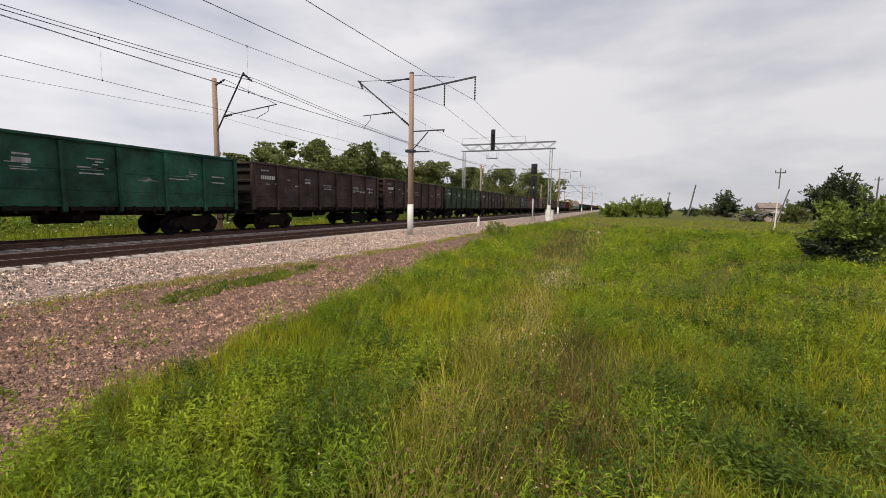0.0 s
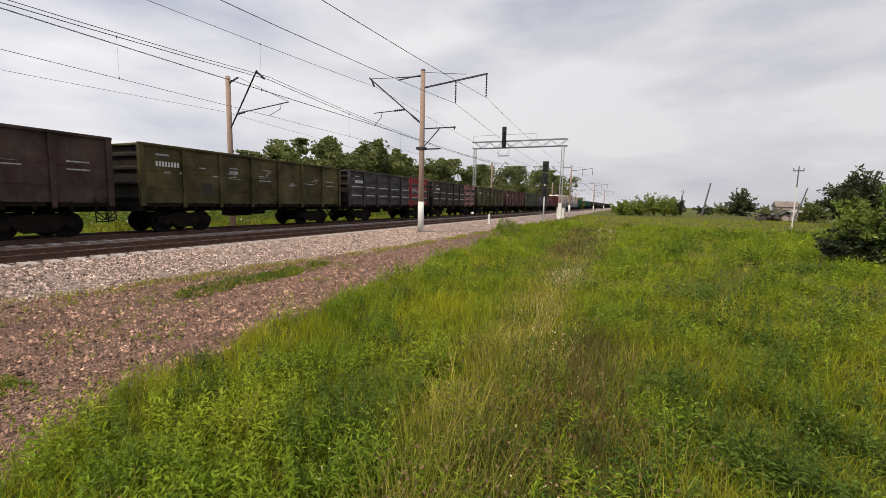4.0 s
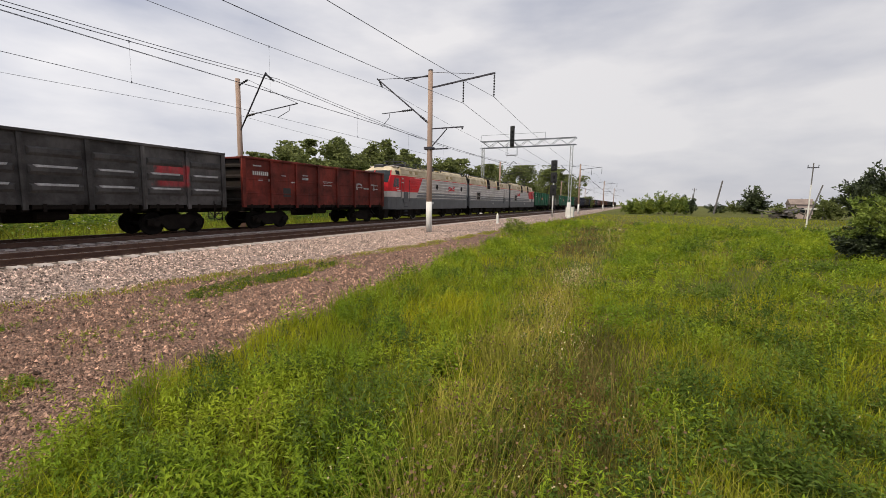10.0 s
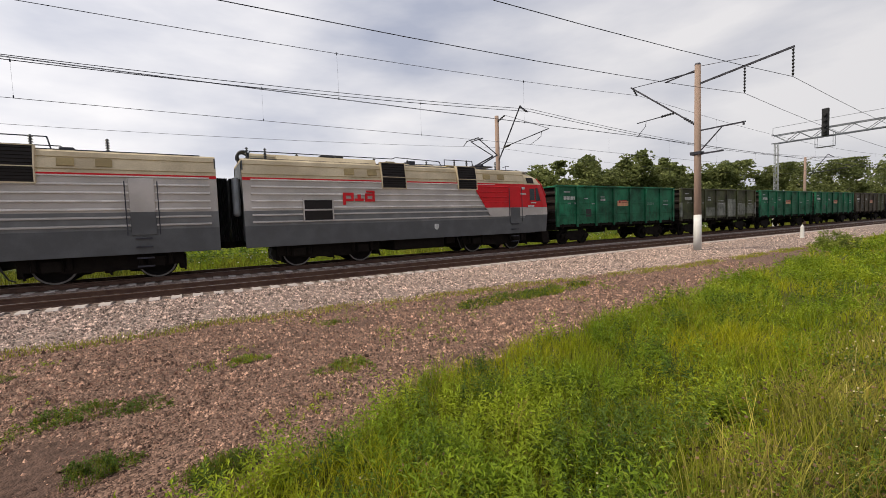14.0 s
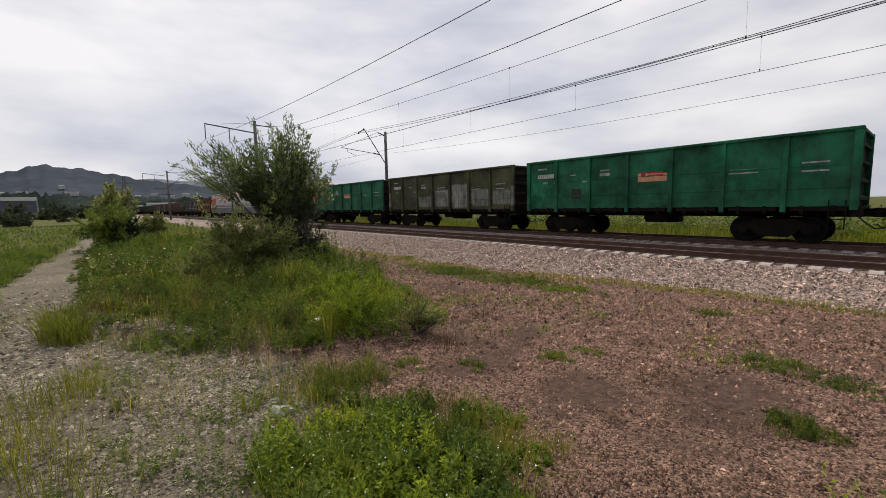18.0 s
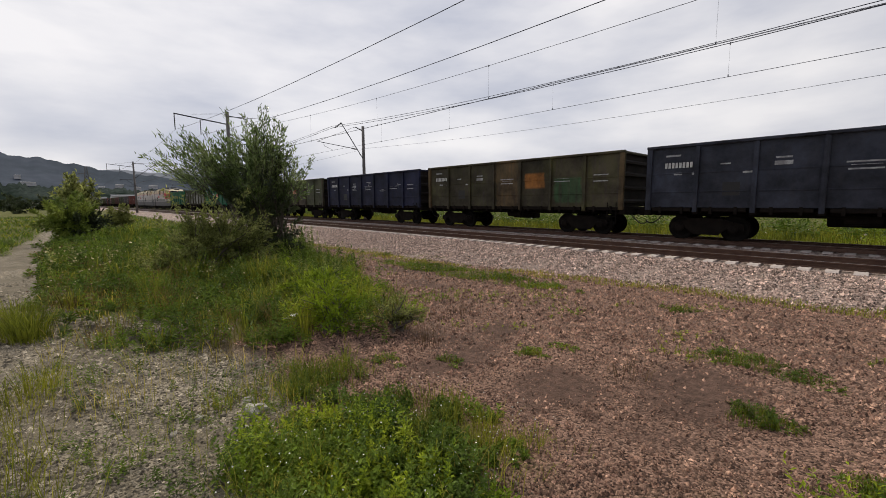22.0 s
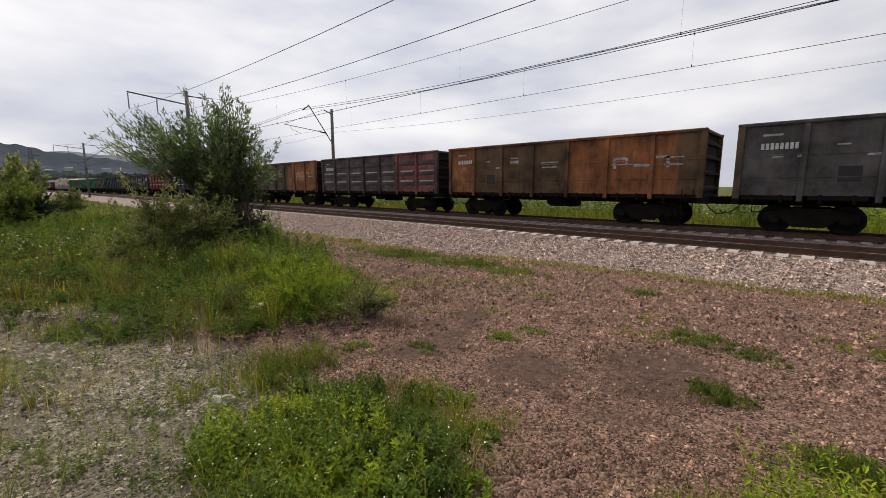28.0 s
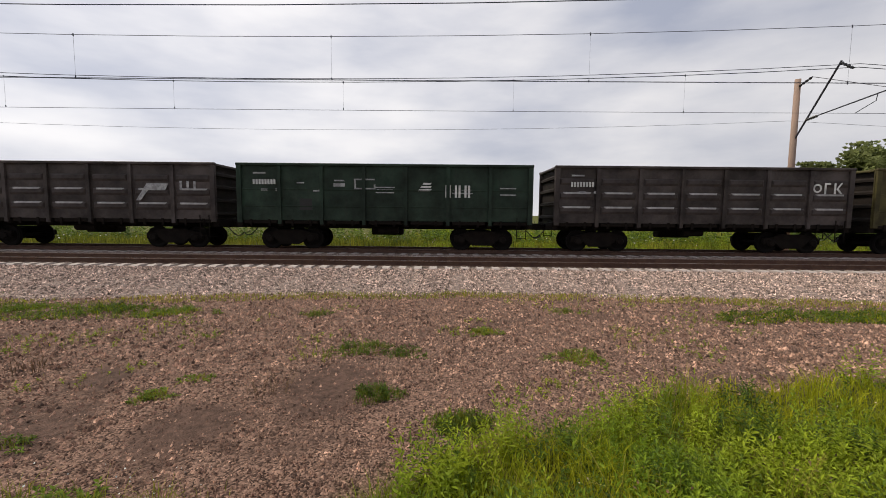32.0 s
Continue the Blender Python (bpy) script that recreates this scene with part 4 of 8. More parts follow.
    d["rod"] = Shape().rod((0.33, -2.6, 0.97), (0.33, 2.4, 0.97), 0.03, n=6).mesh("brake_rod")
    d["frame"] = f.mesh("centre_sill")
    d["hatch"] = Shape().prism([(0.4, 1.28), (1.46, 1.28), (1.46, 1.16), (1.38, 1.13), (0.4, 1.2)], -0.72, 0.72, "y").box(1.44, 1.50, -0.45, -0.35, 1.05, 1.33).box(1.44, 1.50, 0.35, 0.45, 1.05, 1.33).mesh("bottom_hatch")
    c = Shape().box(-0.12, 0.12, 0.0, 0.45, 0.93, 1.2, 0.02).prism([(0.0, 0.45), (0.30, 0.40), (0.34, 0.62), (0.10, 0.66), (-0.05, 0.56), (-0.28, 0.68), (-0.26, 0.45)], 0.92, 1.22, "z")
    d["coupler"] = c.mesh("coupler")
    pts = [(0.35, 0.0, 0.95), (0.38, 0.2, 0.72), (0.38, 0.42, 0.55), (0.36, 0.62, 0.56), (0.34, 0.72, 0.68)]
    d["hose"] = Shape().tube(pts, 0.025, 6).mesh("brake_hose")
    lad = Shape().bar((1.56, -0.2, 0.55), (1.56, -0.2, 1.5), 0.03, 0.03).bar((1.56, 0.2, 0.55), (1.56, 0.2, 1.5), 0.03, 0.03)
    for z in (0.58, 0.88, 1.18):
        lad.bar((1.56, -0.2, z), (1.56, 0.2, z), 0.03, 0.03)
    d["step"] = lad.mesh("step")
    # bogie
    bol = Shape().box(-0.95, 0.95, -0.2, 0.2, 0.5, 0.78, 0.04).rod((0, 0, 0.78), (0, 0, 0.92), 0.25, n=12)
    for s in (-1, 1):
        bol.bar((s * 0.62, -0.95, 0.45), (s * 0.62, -0.42, 0.45), 0.06, 0.36).bar((s * 0.62, 0.42, 0.45), (s * 0.62, 0.95, 0.45), 0.06, 0.36)
    d["bogie"] = bol.mesh("bogie_bolster")
    side = [(-1.25, 0.42), (-1.25, 0.66), (-0.95, 0.72), (-0.5, 0.86), (0.5, 0.86), (0.95, 0.72), (1.25, 0.66), (1.25, 0.42), (1.05, 0.40), (0.75, 0.50), (0.42, 0.22), (-0.42, 0.22), (-0.75, 0.50), (-1.05, 0.40)]
    sf = Shape().prism(side, 0.96, 1.10, "x")
    for y in (-0.925, 0.925):
        sf.turned([(0.16, 1.08), (0.17, 1.16), (0.12, 1.20)], (0, y, 0.475), "x", 12)
    d["side_frame"] = sf.mesh("side_frame")
    sp = Shape()
    for y in (-0.24, -0.08, 0.08, 0.24):
        for k in range(4):
            sp.rod((1.03, y, 0.26 + 0.06 * k), (1.03, y, 0.30 + 0.06 * k), 0.07, n=8)
    d["spring"] = sp.mesh("spring_nest")
    w = Shape().rod((-1.1, 0, 0), (1.1, 0, 0), 0.075, n=10)
    for s in (-1, 1):
        prof = [(0.09, s * 0.86), (0.14, s * 0.72), (0.30, s * 0.80), (0.41, s * 0.74), (0.505, s * 0.735), (0.505, s * 0.765), (0.475, s * 0.79), (0.47, s * 0.865), (0.40, s * 0.865), (0.32, s * 0.835), (0.15, s * 0.87), (0.09, s * 0.88)]
        w.turned(prof, (0, 0, 0), "x", 22)
    d["wheelset"] = w.mesh("wheelset", smooth=False)
    for key in ["side", "corner", "coaming", "end"] + [key for key in d if key[0] in ("post", "crease")]:
        for v in d[key].vertices:
            v.co.z += RISE * max(0.0, v.co.z - 1.3)
    return d


WAGON = gondola_meshes()
WHEELS = {0.925: [], -0.925: [], 1.45: [], -1.45: []}
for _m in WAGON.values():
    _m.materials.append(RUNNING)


def bars(parent, mat, items, x=1.475, name="marking", label=""):
    """Flat painted marks on the side towards the path: (y, z, width, height)."""
    for y, z, w, h in items:
        last = part(name, Shape().box(x, x + 0.004, y - w / 2, y + w / 2, up(z) - h / 2, up(z) + h / 2), mat, parent, label)
    return last


def digits(y, z, n, h=0.2):
    """A number as a row of plain bars."""
    return [(y + k * h * 0.62, z, h * 0.42, h) for k in range(n)]


def gondola(y, paint, ribbed, label, logo="", dusty=True, marks="number"):
    w = thing("gondola_wagon", pose(FAR_X, y, FAR_Z), label, "freight wagon", "wagons of the train")
    side = WAGON["side"]
    part("side_wall", side, paint, w)
    part("side_wall", side, paint, w, at=pose(0, 0, 0, 0, 0, 180))
    for k in (0, 180):
        part("end_wall", WAGON["end"], SOOT_SHADE, w, at=pose(0, 0, 0, 0, 0, k) @ pose(0, 6.32, 0))
        for zb in (1.45, 2.05, 2.65, 3.2):
            part("end_beam", WAGON["beam"], SOOT_SHADE, w, at=pose(0, 0, 0, 0, 0, k) @ pose(0, 6.32, zb))
        part("coupler", WAGON["coupler"], RUNNING, w, at=pose(0, 0, 0, 0, 0, k) @ pose(0, 6.35, 0))
        part("brake_hose", WAGON["hose"], BLACK, w, at=pose(0, 0, 0, 0, 0, k) @ pose(0, 6.4, 0))
        part("step", WAGON["step"], RUNNING, w, at=pose(0, 0, 0, 0, 0, k) @ pose(0, 6.0, 0))
        for j in range(6):
            part("post", WAGON["post", j], paint, w, at=pose(0, 0, 0, 0, 0, k))
        for yy in (-6.38, 6.38):
            part("corner_post", WAGON["corner"], paint, w, at=pose(0, 0, 0, 0, 0, k) @ pose(0, yy, 0))
        for a, b in zip(POSTS, POSTS[1:]):
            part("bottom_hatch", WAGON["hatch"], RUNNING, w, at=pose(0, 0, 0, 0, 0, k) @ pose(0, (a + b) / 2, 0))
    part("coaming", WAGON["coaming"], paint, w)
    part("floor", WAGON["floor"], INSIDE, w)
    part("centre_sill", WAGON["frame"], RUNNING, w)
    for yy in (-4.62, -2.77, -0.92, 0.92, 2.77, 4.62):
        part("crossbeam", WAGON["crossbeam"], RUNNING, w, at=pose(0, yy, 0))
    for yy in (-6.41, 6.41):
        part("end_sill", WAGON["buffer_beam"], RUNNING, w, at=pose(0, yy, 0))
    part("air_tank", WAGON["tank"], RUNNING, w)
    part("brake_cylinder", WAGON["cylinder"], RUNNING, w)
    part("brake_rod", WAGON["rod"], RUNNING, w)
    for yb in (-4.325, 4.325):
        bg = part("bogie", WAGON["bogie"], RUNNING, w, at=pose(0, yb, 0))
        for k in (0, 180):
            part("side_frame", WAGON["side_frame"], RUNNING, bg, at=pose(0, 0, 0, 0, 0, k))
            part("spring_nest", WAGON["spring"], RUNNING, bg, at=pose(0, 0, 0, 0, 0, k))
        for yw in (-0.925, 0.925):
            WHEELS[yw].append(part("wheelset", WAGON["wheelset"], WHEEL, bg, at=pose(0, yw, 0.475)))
    if ribbed:
        for a, b in zip(POSTS, POSTS[1:]):
            for z in (1.85, 2.47, 3.09):
                part("pressed_rib", WAGON["rib"], paint, w, at=pose(0, (a + b) / 2, z))
    else:
        for j in range(7):
            for i in range(2):
                part("pressed_crease", WAGON["crease", j, i], paint, w)
    if ribbed and dusty:
        for a, b in zip(POSTS, POSTS[1:]):
            for z in (1.85, 2.47):
                part("dusty_ledge", WAGON["ledge"], LEDGE, w, at=pose(0, (a + b) / 2, z))
    x = 1.535 if ribbed else 1.475
    if marks == "number":
        bars(w, MARK, digits(-5.75, 2.78, 8, 0.21), x, "number_marking", "white painted number, unreadable bars")
        bars(w, MARK_DIM, [(-5.5, 3.12, 0.55, 0.07), (-5.3, 2.48, 0.3, 0.09), (-4.7, 2.48, 0.2, 0.1)], x, "lettering")
        if not ribbed:
            bars(w, MARK_DIM, [(-3.7, 2.75, 0.32, 0.05), (-2.0, 2.85, 0.45, 0.06), (-2.0, 2.68, 0.5, 0.14), (-3.0, 2.45, 0.3, 0.07), (0.0, 2.6, 0.9, 0.05), (0.0, 2.5, 0.7, 0.05), (0.0, 2.4, 0.8, 0.05), (3.4, 2.5, 0.8, 0.04), (3.4, 2.4, 0.9, 0.04), (5.4, 2.6, 0.7, 0.05), (5.4, 2.35, 0.7, 0.05)], x, "lettering")
            part("soot_square", Shape().box(1.474, 1.478, -3.75, -3.2, 1.75, 2.25), BLACK, w, "black painted square")
    if logo == "letters":
        s = Shape()
        y0, z0 = 4.9, up(2.5)
        s.turned([(0.12, 0), (0.19, 0), (0.19, 0.008), (0.12, 0.008)], (x, y0, z0 + 0.24), "x", 18, True)
        s.box(x, x + 0.010, y0 + 0.30, y0 + 0.38, z0, z0 + 0.48).box(x, x + 0.010, y0 + 0.38, y0 + 0.56, z0 + 0.40, z0 + 0.48)
        s.box(x, x + 0.010, y0 + 0.72, y0 + 0.80, z0, z0 + 0.48).prism([(y0 + 0.82, z0 + 0.20), (y0 + 1.0, z0 + 0.48), (y0 + 1.09, z0 + 0.48), (y0 + 0.91, z0 + 0.24), (y0 + 1.09, z0), (y0 + 1.0, z0)], x, x + 0.010, "x")
        part("company_mark", s, MARK, w, "white block mark")
    if logo in ("letters", "red") and not ribbed:
        part("emblem", Shape().prism([(2.9, 2.15), (4.0, 2.15), (4.1, 2.62), (3.1, 2.62)], x, x + 0.009, "x"), MARK_RED, w, "red painted emblem")
    if logo == "plate":
        part("orange_plate", Shape().box(1.475, 1.482, -0.45, 0.75, 2.42, 2.75), MARK_ORANGE, w, "pale orange painted plate")
        bars(w, MARK_RED, [(0.3, 2.62, 0.6, 0.06), (0.3, 2.53, 0.6, 0.04), (-0.22, 2.58, 0.18, 0.2)], 1.484, "plate_mark")
    if logo == "blocks":
        s = Shape()
        for k in range(3):
            y0 = 2.65 + k * 0.42
            s.box(x, x + 0.010, y0, y0 + 0.09, 2.35, 2.88).box(x, x + 0.010, y0 + 0.16, y0 + 0.25, 2.35, 2.88)
        part("company_mark", s, MARK, w, "white block mark")
        em = Shape()
        for k in range(3):
            em.prism([(1.45 + 0.1 * k, 2.62 + 0.14 * k), (2.0, 2.62 + 0.14 * k), (2.05, 2.70 + 0.14 * k), (1.5 + 0.1 * k, 2.70 + 0.14 * k)], x, x + 0.009, "x")
        part("emblem", em, MARK, w, "white slanted emblem")
        bars(w, MARK_DIM, [(-0.9, 2.9, 0.9, 0.06), (-0.9, 2.55, 0.9, 0.06), (-1.3, 2.72, 0.07, 0.4), (-0.45, 2.62, 0.07, 0.2)], x, "faded_frame")
    if logo == "slant":
        part("emblem", Shape().prism([(3.0, 2.1), (3.2, 2.1), (3.55, 2.55), (4.3, 2.55), (4.45, 2.85), (3.5, 2.85)], x, x + 0.009, "x"), MARK_DIM, w, "faded pale emblem")
        bars(w, MARK_DIM, [(5.0, 2.6, 0.1, 0.4), (5.3, 2.6, 0.1, 0.4), (5.6, 2.6, 0.1, 0.4)], x + 0.004, "faded_mark")
    if logo == "ghost":
        bars(w, MARK_DIM, [(3.1, 2.45, 0.12, 0.45), (3.35, 2.62, 0.4, 0.1), (3.6, 2.5, 0.1, 0.3), (4.3, 2.35, 0.8, 0.1), (5.2, 2.45, 0.12, 0.45), (5.0, 2.62, 0.5, 0.1)], x, "faded_mark", "faded pale company mark")
    if logo == "panels":
        for j, (a, b) in enumerate(zip(POSTS, POSTS[1:])):
            c = (a + b) / 2
            bars(w, FADED_PANEL, [(c + 0.1 * math.sin(3 * j), 2.95, 0.85 + 0.25 * math.sin(2 * j), 0.2), (c + 0.2 * math.cos(4 * j), 1.85, 0.55 + 0.2 * math.cos(5 * j), 0.15)], x, "faded_panel")
    if logo == "chalk":
        for it in ((-2.0, 2.5, 0.9, 0.2), (0.2, 2.75, 0.7, 0.3), (2.0, 2.3, 1.0, 0.15), (4.0, 2.6, 0.6, 0.25)):
            yy, zz, ww, hh = it
            bars(w, MARK_DIM, [(yy + 0.1 * math.sin(5 * yy + 3 * j), zz + hh * (j / 3 - 0.5), ww * (0.5 + 0.35 * math.sin(yy * 9 + j * 2.1)), hh * 0.14) for j in range(4)], x, "pale_smear")
    return w


SPEED, START = 15.515, 236.75      # the train runs towards -y at a steady pace; START: the left corner of the wagon behind the engine


def pt(name, c, **k):
    return wagon_paint(name, tuple(0.8 * q for q in c), **k)


P_GREEN = pt("bright_green_paint", (0.012, 0.150, 0.075), dust=0.35, dirt=(0.02, 0.07, 0.04))
P_DKGREEN = pt("old_green_paint", (0.036, 0.056, 0.032), dirt=(0.035, 0.032, 0.022), patches=(((0.075, 0.062, 0.034), 4.8, 6.6, 1, 4, 0, 0.5), ((0.02, 0.066, 0.05), 2.9, 4.5, 1.5, 3.0, 0, 0.3), ((0.062, 0.062, 0.034), -2.7, 2.5, 1, 4, 0, 0.1)))
P_BOTTLE = pt("bottle_green_paint", (0.030, 0.066, 0.028), dust=0.4, dirt=(0.03, 0.045, 0.025))
P_OLIVE = pt("olive_paint", (0.074, 0.066, 0.022), dust=0.4, dirt=(0.05, 0.04, 0.02))
P_OLIVE_W = pt("olive_paint_patched", (0.060, 0.074, 0.028), patches=(((0.20, 0.21, 0.19), -0.75, 0.75, 1.5, 2.6, 0, 0.6), ((0.17, 0.18, 0.16), -2.6, -1.1, 1.5, 2.2, 0, 0.4), ((0.18, 0.19, 0.17), 2.95, 4.5, 1.5, 2.5, 0, 0.5), ((0.22, 0.23, 0.21), 1.1, 2.6, 1.4, 2.9, 0, 0.35), ((0.16, 0.17, 0.15), 4.8, 6.2, 1.6, 2.4, 0, 0.35)))
P_OLIVE_O = pt("olive_paint_orange", (0.058, 0.056, 0.024), patches=(((0.30, 0.125, 0.03), 1.2, 2.35, 2.25, 3.0, 0, 0.8), ((0.035, 0.075, 0.035), 2.95, 4.5, 1.5, 2.7, 0, 0.4), ((0.09, 0.06, 0.03), -0.8, 0.8, 1, 4, 0, 0.3)))
P_BROWN = pt("red_brown_paint", (0.062, 0.028, 0.024), dust=0.5)
P_BROWN2 = pt("dark_brown_paint", (0.046, 0.027, 0.024), dust=0.5)
P_TEAL = pt("sea_green_paint", (0.013, 0.076, 0.050), dust=0.4, dirt=(0.02, 0.05, 0.035))
P_RUST = pt("rusty_brown_paint", (0.120, 0.078, 0.042), patches=(((0.21, 0.082, 0.034), 1.7, 6.6, 1, 4, 0, 0.4), ((0.36, 0.17, 0.09), 2.9, 4.4, 2.2, 2.9, 0, 0.2), ((0.16, 0.085, 0.04), -6.6, -5.4, 1, 4, 0, 0.6)))
P_TAN = pt("orange_brown_paint", (0.150, 0.082, 0.036), dust=0.4, patches=(((0.24, 0.090, 0.034), 0.9, 5.6, 1, 4, 0, 0.45), ((0.22, 0.09, 0.035), -6.6, -4.6, 1, 4, 0, 0.5)))
P_EARTH = pt("earth_brown_paint", (0.066, 0.055, 0.032), dust=0.5, patches=(((0.055, 0.066, 0.036), 3.0, 6.6, 1, 4, 0, 0.4),))
P_RUST2 = pt("grey_brown_paint", (0.095, 0.066, 0.040), patches=(((0.066, 0.064, 0.068), -6.6, -1.9, 1, 4, 0, 0.6), ((0.23, 0.066, 0.03), 1.0, 5.2, 1, 4, 0.35, 0.6), ((0.11, 0.075, 0.045), 5.6, 6.6, 1, 4, 0, 0.7)))
P_RED = pt("oxide_red_paint", (0.17, 0.023, 0.015), dust=0.4, dirt=(0.07, 0.018, 0.014))
P_MAROON = pt("maroon_paint", (0.105, 0.027, 0.024), dust=0.4)
P_ROSE = pt("faded_maroon_paint", (0.15, 0.055, 0.062), dust=0.4, dirt=(0.07, 0.035, 0.035))
P_GREY = pt("slate_grey_paint", (0.078, 0.074, 0.074), dust=0.4, dirt=(0.045, 0.04, 0.04), patches=(((0.26, 0.03, 0.035), 3.0, 4.4, 2.1, 3.0, 0.1, 0.4),))
P_SLATE = pt("slate_blue_paint", (0.032, 0.038, 0.058), dust=0.4, dirt=(0.028, 0.03, 0.04))
P_FOREST = pt("forest_green_paint", (0.020, 0.040, 0.027), dust=0.4, dirt=(0.02, 0.03, 0.022))
P_NAVY = pt("navy_paint", (0.011, 0.015, 0.040), dust=0.35, dirt=(0.015, 0.016, 0.03))
P_ANTHR = pt("anthracite_paint", (0.026, 0.030, 0.044), dust=0.4, dirt=(0.024, 0.024, 0.03))
P_WARM = pt("warm_grey_paint", (0.062, 0.052, 0.052), dust=0.5)
P_WARM_R = pt("warm_grey_paint_red_panel", (0.072, 0.060, 0.060), dust=0.5, patches=(((0.12, 0.042, 0.038), 2.9, 4.5, 2.0, 4, 0, 0.15),))
P_IRON = pt("iron_grey_paint", (0.052, 0.052, 0.050), dust=0.4, dirt=(0.035, 0.03, 0.027))
P_GREY_R = pt("grey_paint_red_end", (0.062, 0.062, 0.070), patches=(((0.30, 0.04, 0.035), 2.4, 6.6, 1, 4, 0, 0.3),))
P_PINK = pt("brown_paint_pink_end", (0.050, 0.036, 0.036), patches=(((0.40, 0.20, 0.18), 2.6, 6.6, 1, 4, 0, 0.2),))
P_MIX = pt("purple_grey_paint", (0.095, 0.072, 0.076), dust=0.6, patches=(((0.17, 0.055, 0.05), 2.7, 6.2, 1, 4, 0, 0.3),))

AHEAD = [  # ahead of the engines, counted backwards from them: paint, ribbed, mark, colour words
    (P_RED, False, "ghost", "oxide-red"), (P_GREY, True, "", "grey ribbed, red-patched"), (P_DKGREEN, False, "chalk", "dull green"),
    (P_MAROON, False, "panels", "maroon"), (P_OLIVE, False, "", "olive-brown"), (P_PINK, True, "", "dark brown ribbed, pink-patched"),
    (P_GREY_R, True, "ghost", "grey ribbed, red-ended"), (P_OLIVE, False, "chalk", "dark olive"), (P_BROWN2, False, "", "dark brown-grey"),
    (P_BOTTLE, False, "chalk", "bottle-green"), (P_BROWN, False, "", "red-brown"), (P_BROWN2, False, "ghost", "dark brown"),
    (P_TEAL, False, "chalk", "sea-green"), (P_BROWN, True, "", "brown ribbed"), (P_GREY, False, "", "grey"), (P_BROWN2, False, "", "dark brown")]
BEHIND = [  # behind the engines, in order
    (P_GREEN, False, "plate", "bright green"), (P_OLIVE_W, False, "", "olive, pale-patched"), (P_GREEN, False, "plate", "bright green"),
    (P_GREEN, False, "plate", "bright green"), (P_EARTH, False, "plate", "earth-brown"), (P_NAVY, False, "chalk", "navy"), (P_OLIVE_O, False, "", "olive, orange-patched"),
    (P_SLATE, False, "letters", "slate-blue"), (P_RED, True, "", "oxide-red ribbed"), (P_ANTHR, True, "letters", "anthracite ribbed"),
    (P_ROSE, True, "", "faded maroon ribbed"), (P_RUST, False, "ghost", "rusty brown"), (P_MIX, True, "", "purple-grey ribbed"),
    (P_TAN, False, "ghost", "rusty orange-brown"), (P_RUST2, False, "ghost", "grey-brown, rust-patched"), (P_WARM_R, True, "letters", "dark grey ribbed"),
    (P_IRON, False, "letters", "dark grey"), (P_WARM, True, "slant", "warm grey ribbed"), (P_FOREST, False, "blocks", "forest-green"),
    (P_WARM, True, "letters", "warm grey ribbed"), (P_OLIVE, False, "", "dark olive"), (P_BROWN, False, "", "brown"), (P_OLIVE, False, "", "olive"), (P_BROWN2, False, "", "dark brown")]
MOVING = []     # things with their place along the line at the start
for k, (paint, ribbed, logo, words) in enumerate(AHEAD):
    y = START - 52.65 - PITCH * (k + 1) + HALF
    MOVING.append((gondola(y, paint, ribbed, "%s steel gondola wagon, weathered, in the moving train" % words, logo), y))
for k, (paint, ribbed, logo, words) in enumerate(BEHIND):
    y = START + PITCH * k + HALF
    MOVING.append((gondola(y, paint, ribbed, "%s steel gondola wagon, weathered, in the moving train" % words, logo), y))


def loco_wheel():
    w = Shape().rod((-1.05, 0, 0), (1.05, 0, 0), 0.09, n=10)
    for s in (-1, 1):
        w.turned([(0.1, s * 0.9), (0.16, s * 0.72), (0.5, s * 0.78), (0.655, s * 0.735), (0.655, s * 0.765), (0.625, s * 0.79), (0.62, s * 0.87), (0.54, s * 0.87), (0.5, s * 0.83), (0.16, s * 0.88), (0.1, s * 0.9)], (0, 0, 0), "x", 26)
    return w.mesh("wheelset")


LOCO_WHEEL = loco_wheel()
LOCO_WHEEL.materials.append(WHEEL)


def pantograph(parent, y, up):
    p = part("pantograph", Shape().box(-0.6, 0.6, y - 0.7, y + 0.7, 4.62, 4.68).box(-0.5, 0.5, y - 0.1, y + 0.1, 4.68, 4.8), STEEL, parent, "raised pantograph" if up else "folded pantograph")
    if up:
        k, h = (y + 1.4, 5.45), (y - 0.1, 6.24)
    else:
        k, h = (y + 1.5, 4.8), (y - 0.3, 4.95)
    for s in (-1, 1):
        part("lower_arm", Shape().rod((s * 0.35, y, 4.75), (s * 0.2, k[0], k[1]), 0.04, n=8), STEEL, p)
        part("upper_arm", Shape().rod((s * 0.2, k[0], k[1]), (s * 0.4, h[0], h[1]), 0.028, n=8), STEEL, p)
    part("contact_head", Shape().bar((-0.6, h[0] - 0.15, h[1] + 0.03), (0.6, h[0] - 0.15, h[1] + 0.03), 0.05, 0.04).bar((-0.6, h[0] + 0.15, h[1] + 0.03), (0.6, h[0] + 0.15, h[1] + 0.03), 0.05, 0.04)
         .rod((-0.6, h[0] - 0.15, h[1]), (-1.0, h[0] - 0.15, h[1] - 0.22), 0.02, n=6).rod((0.6, h[0] - 0.15, h[1]), (1.0, h[0] - 0.15, h[1] - 0.22), 0.02, n=6), STEEL, p)


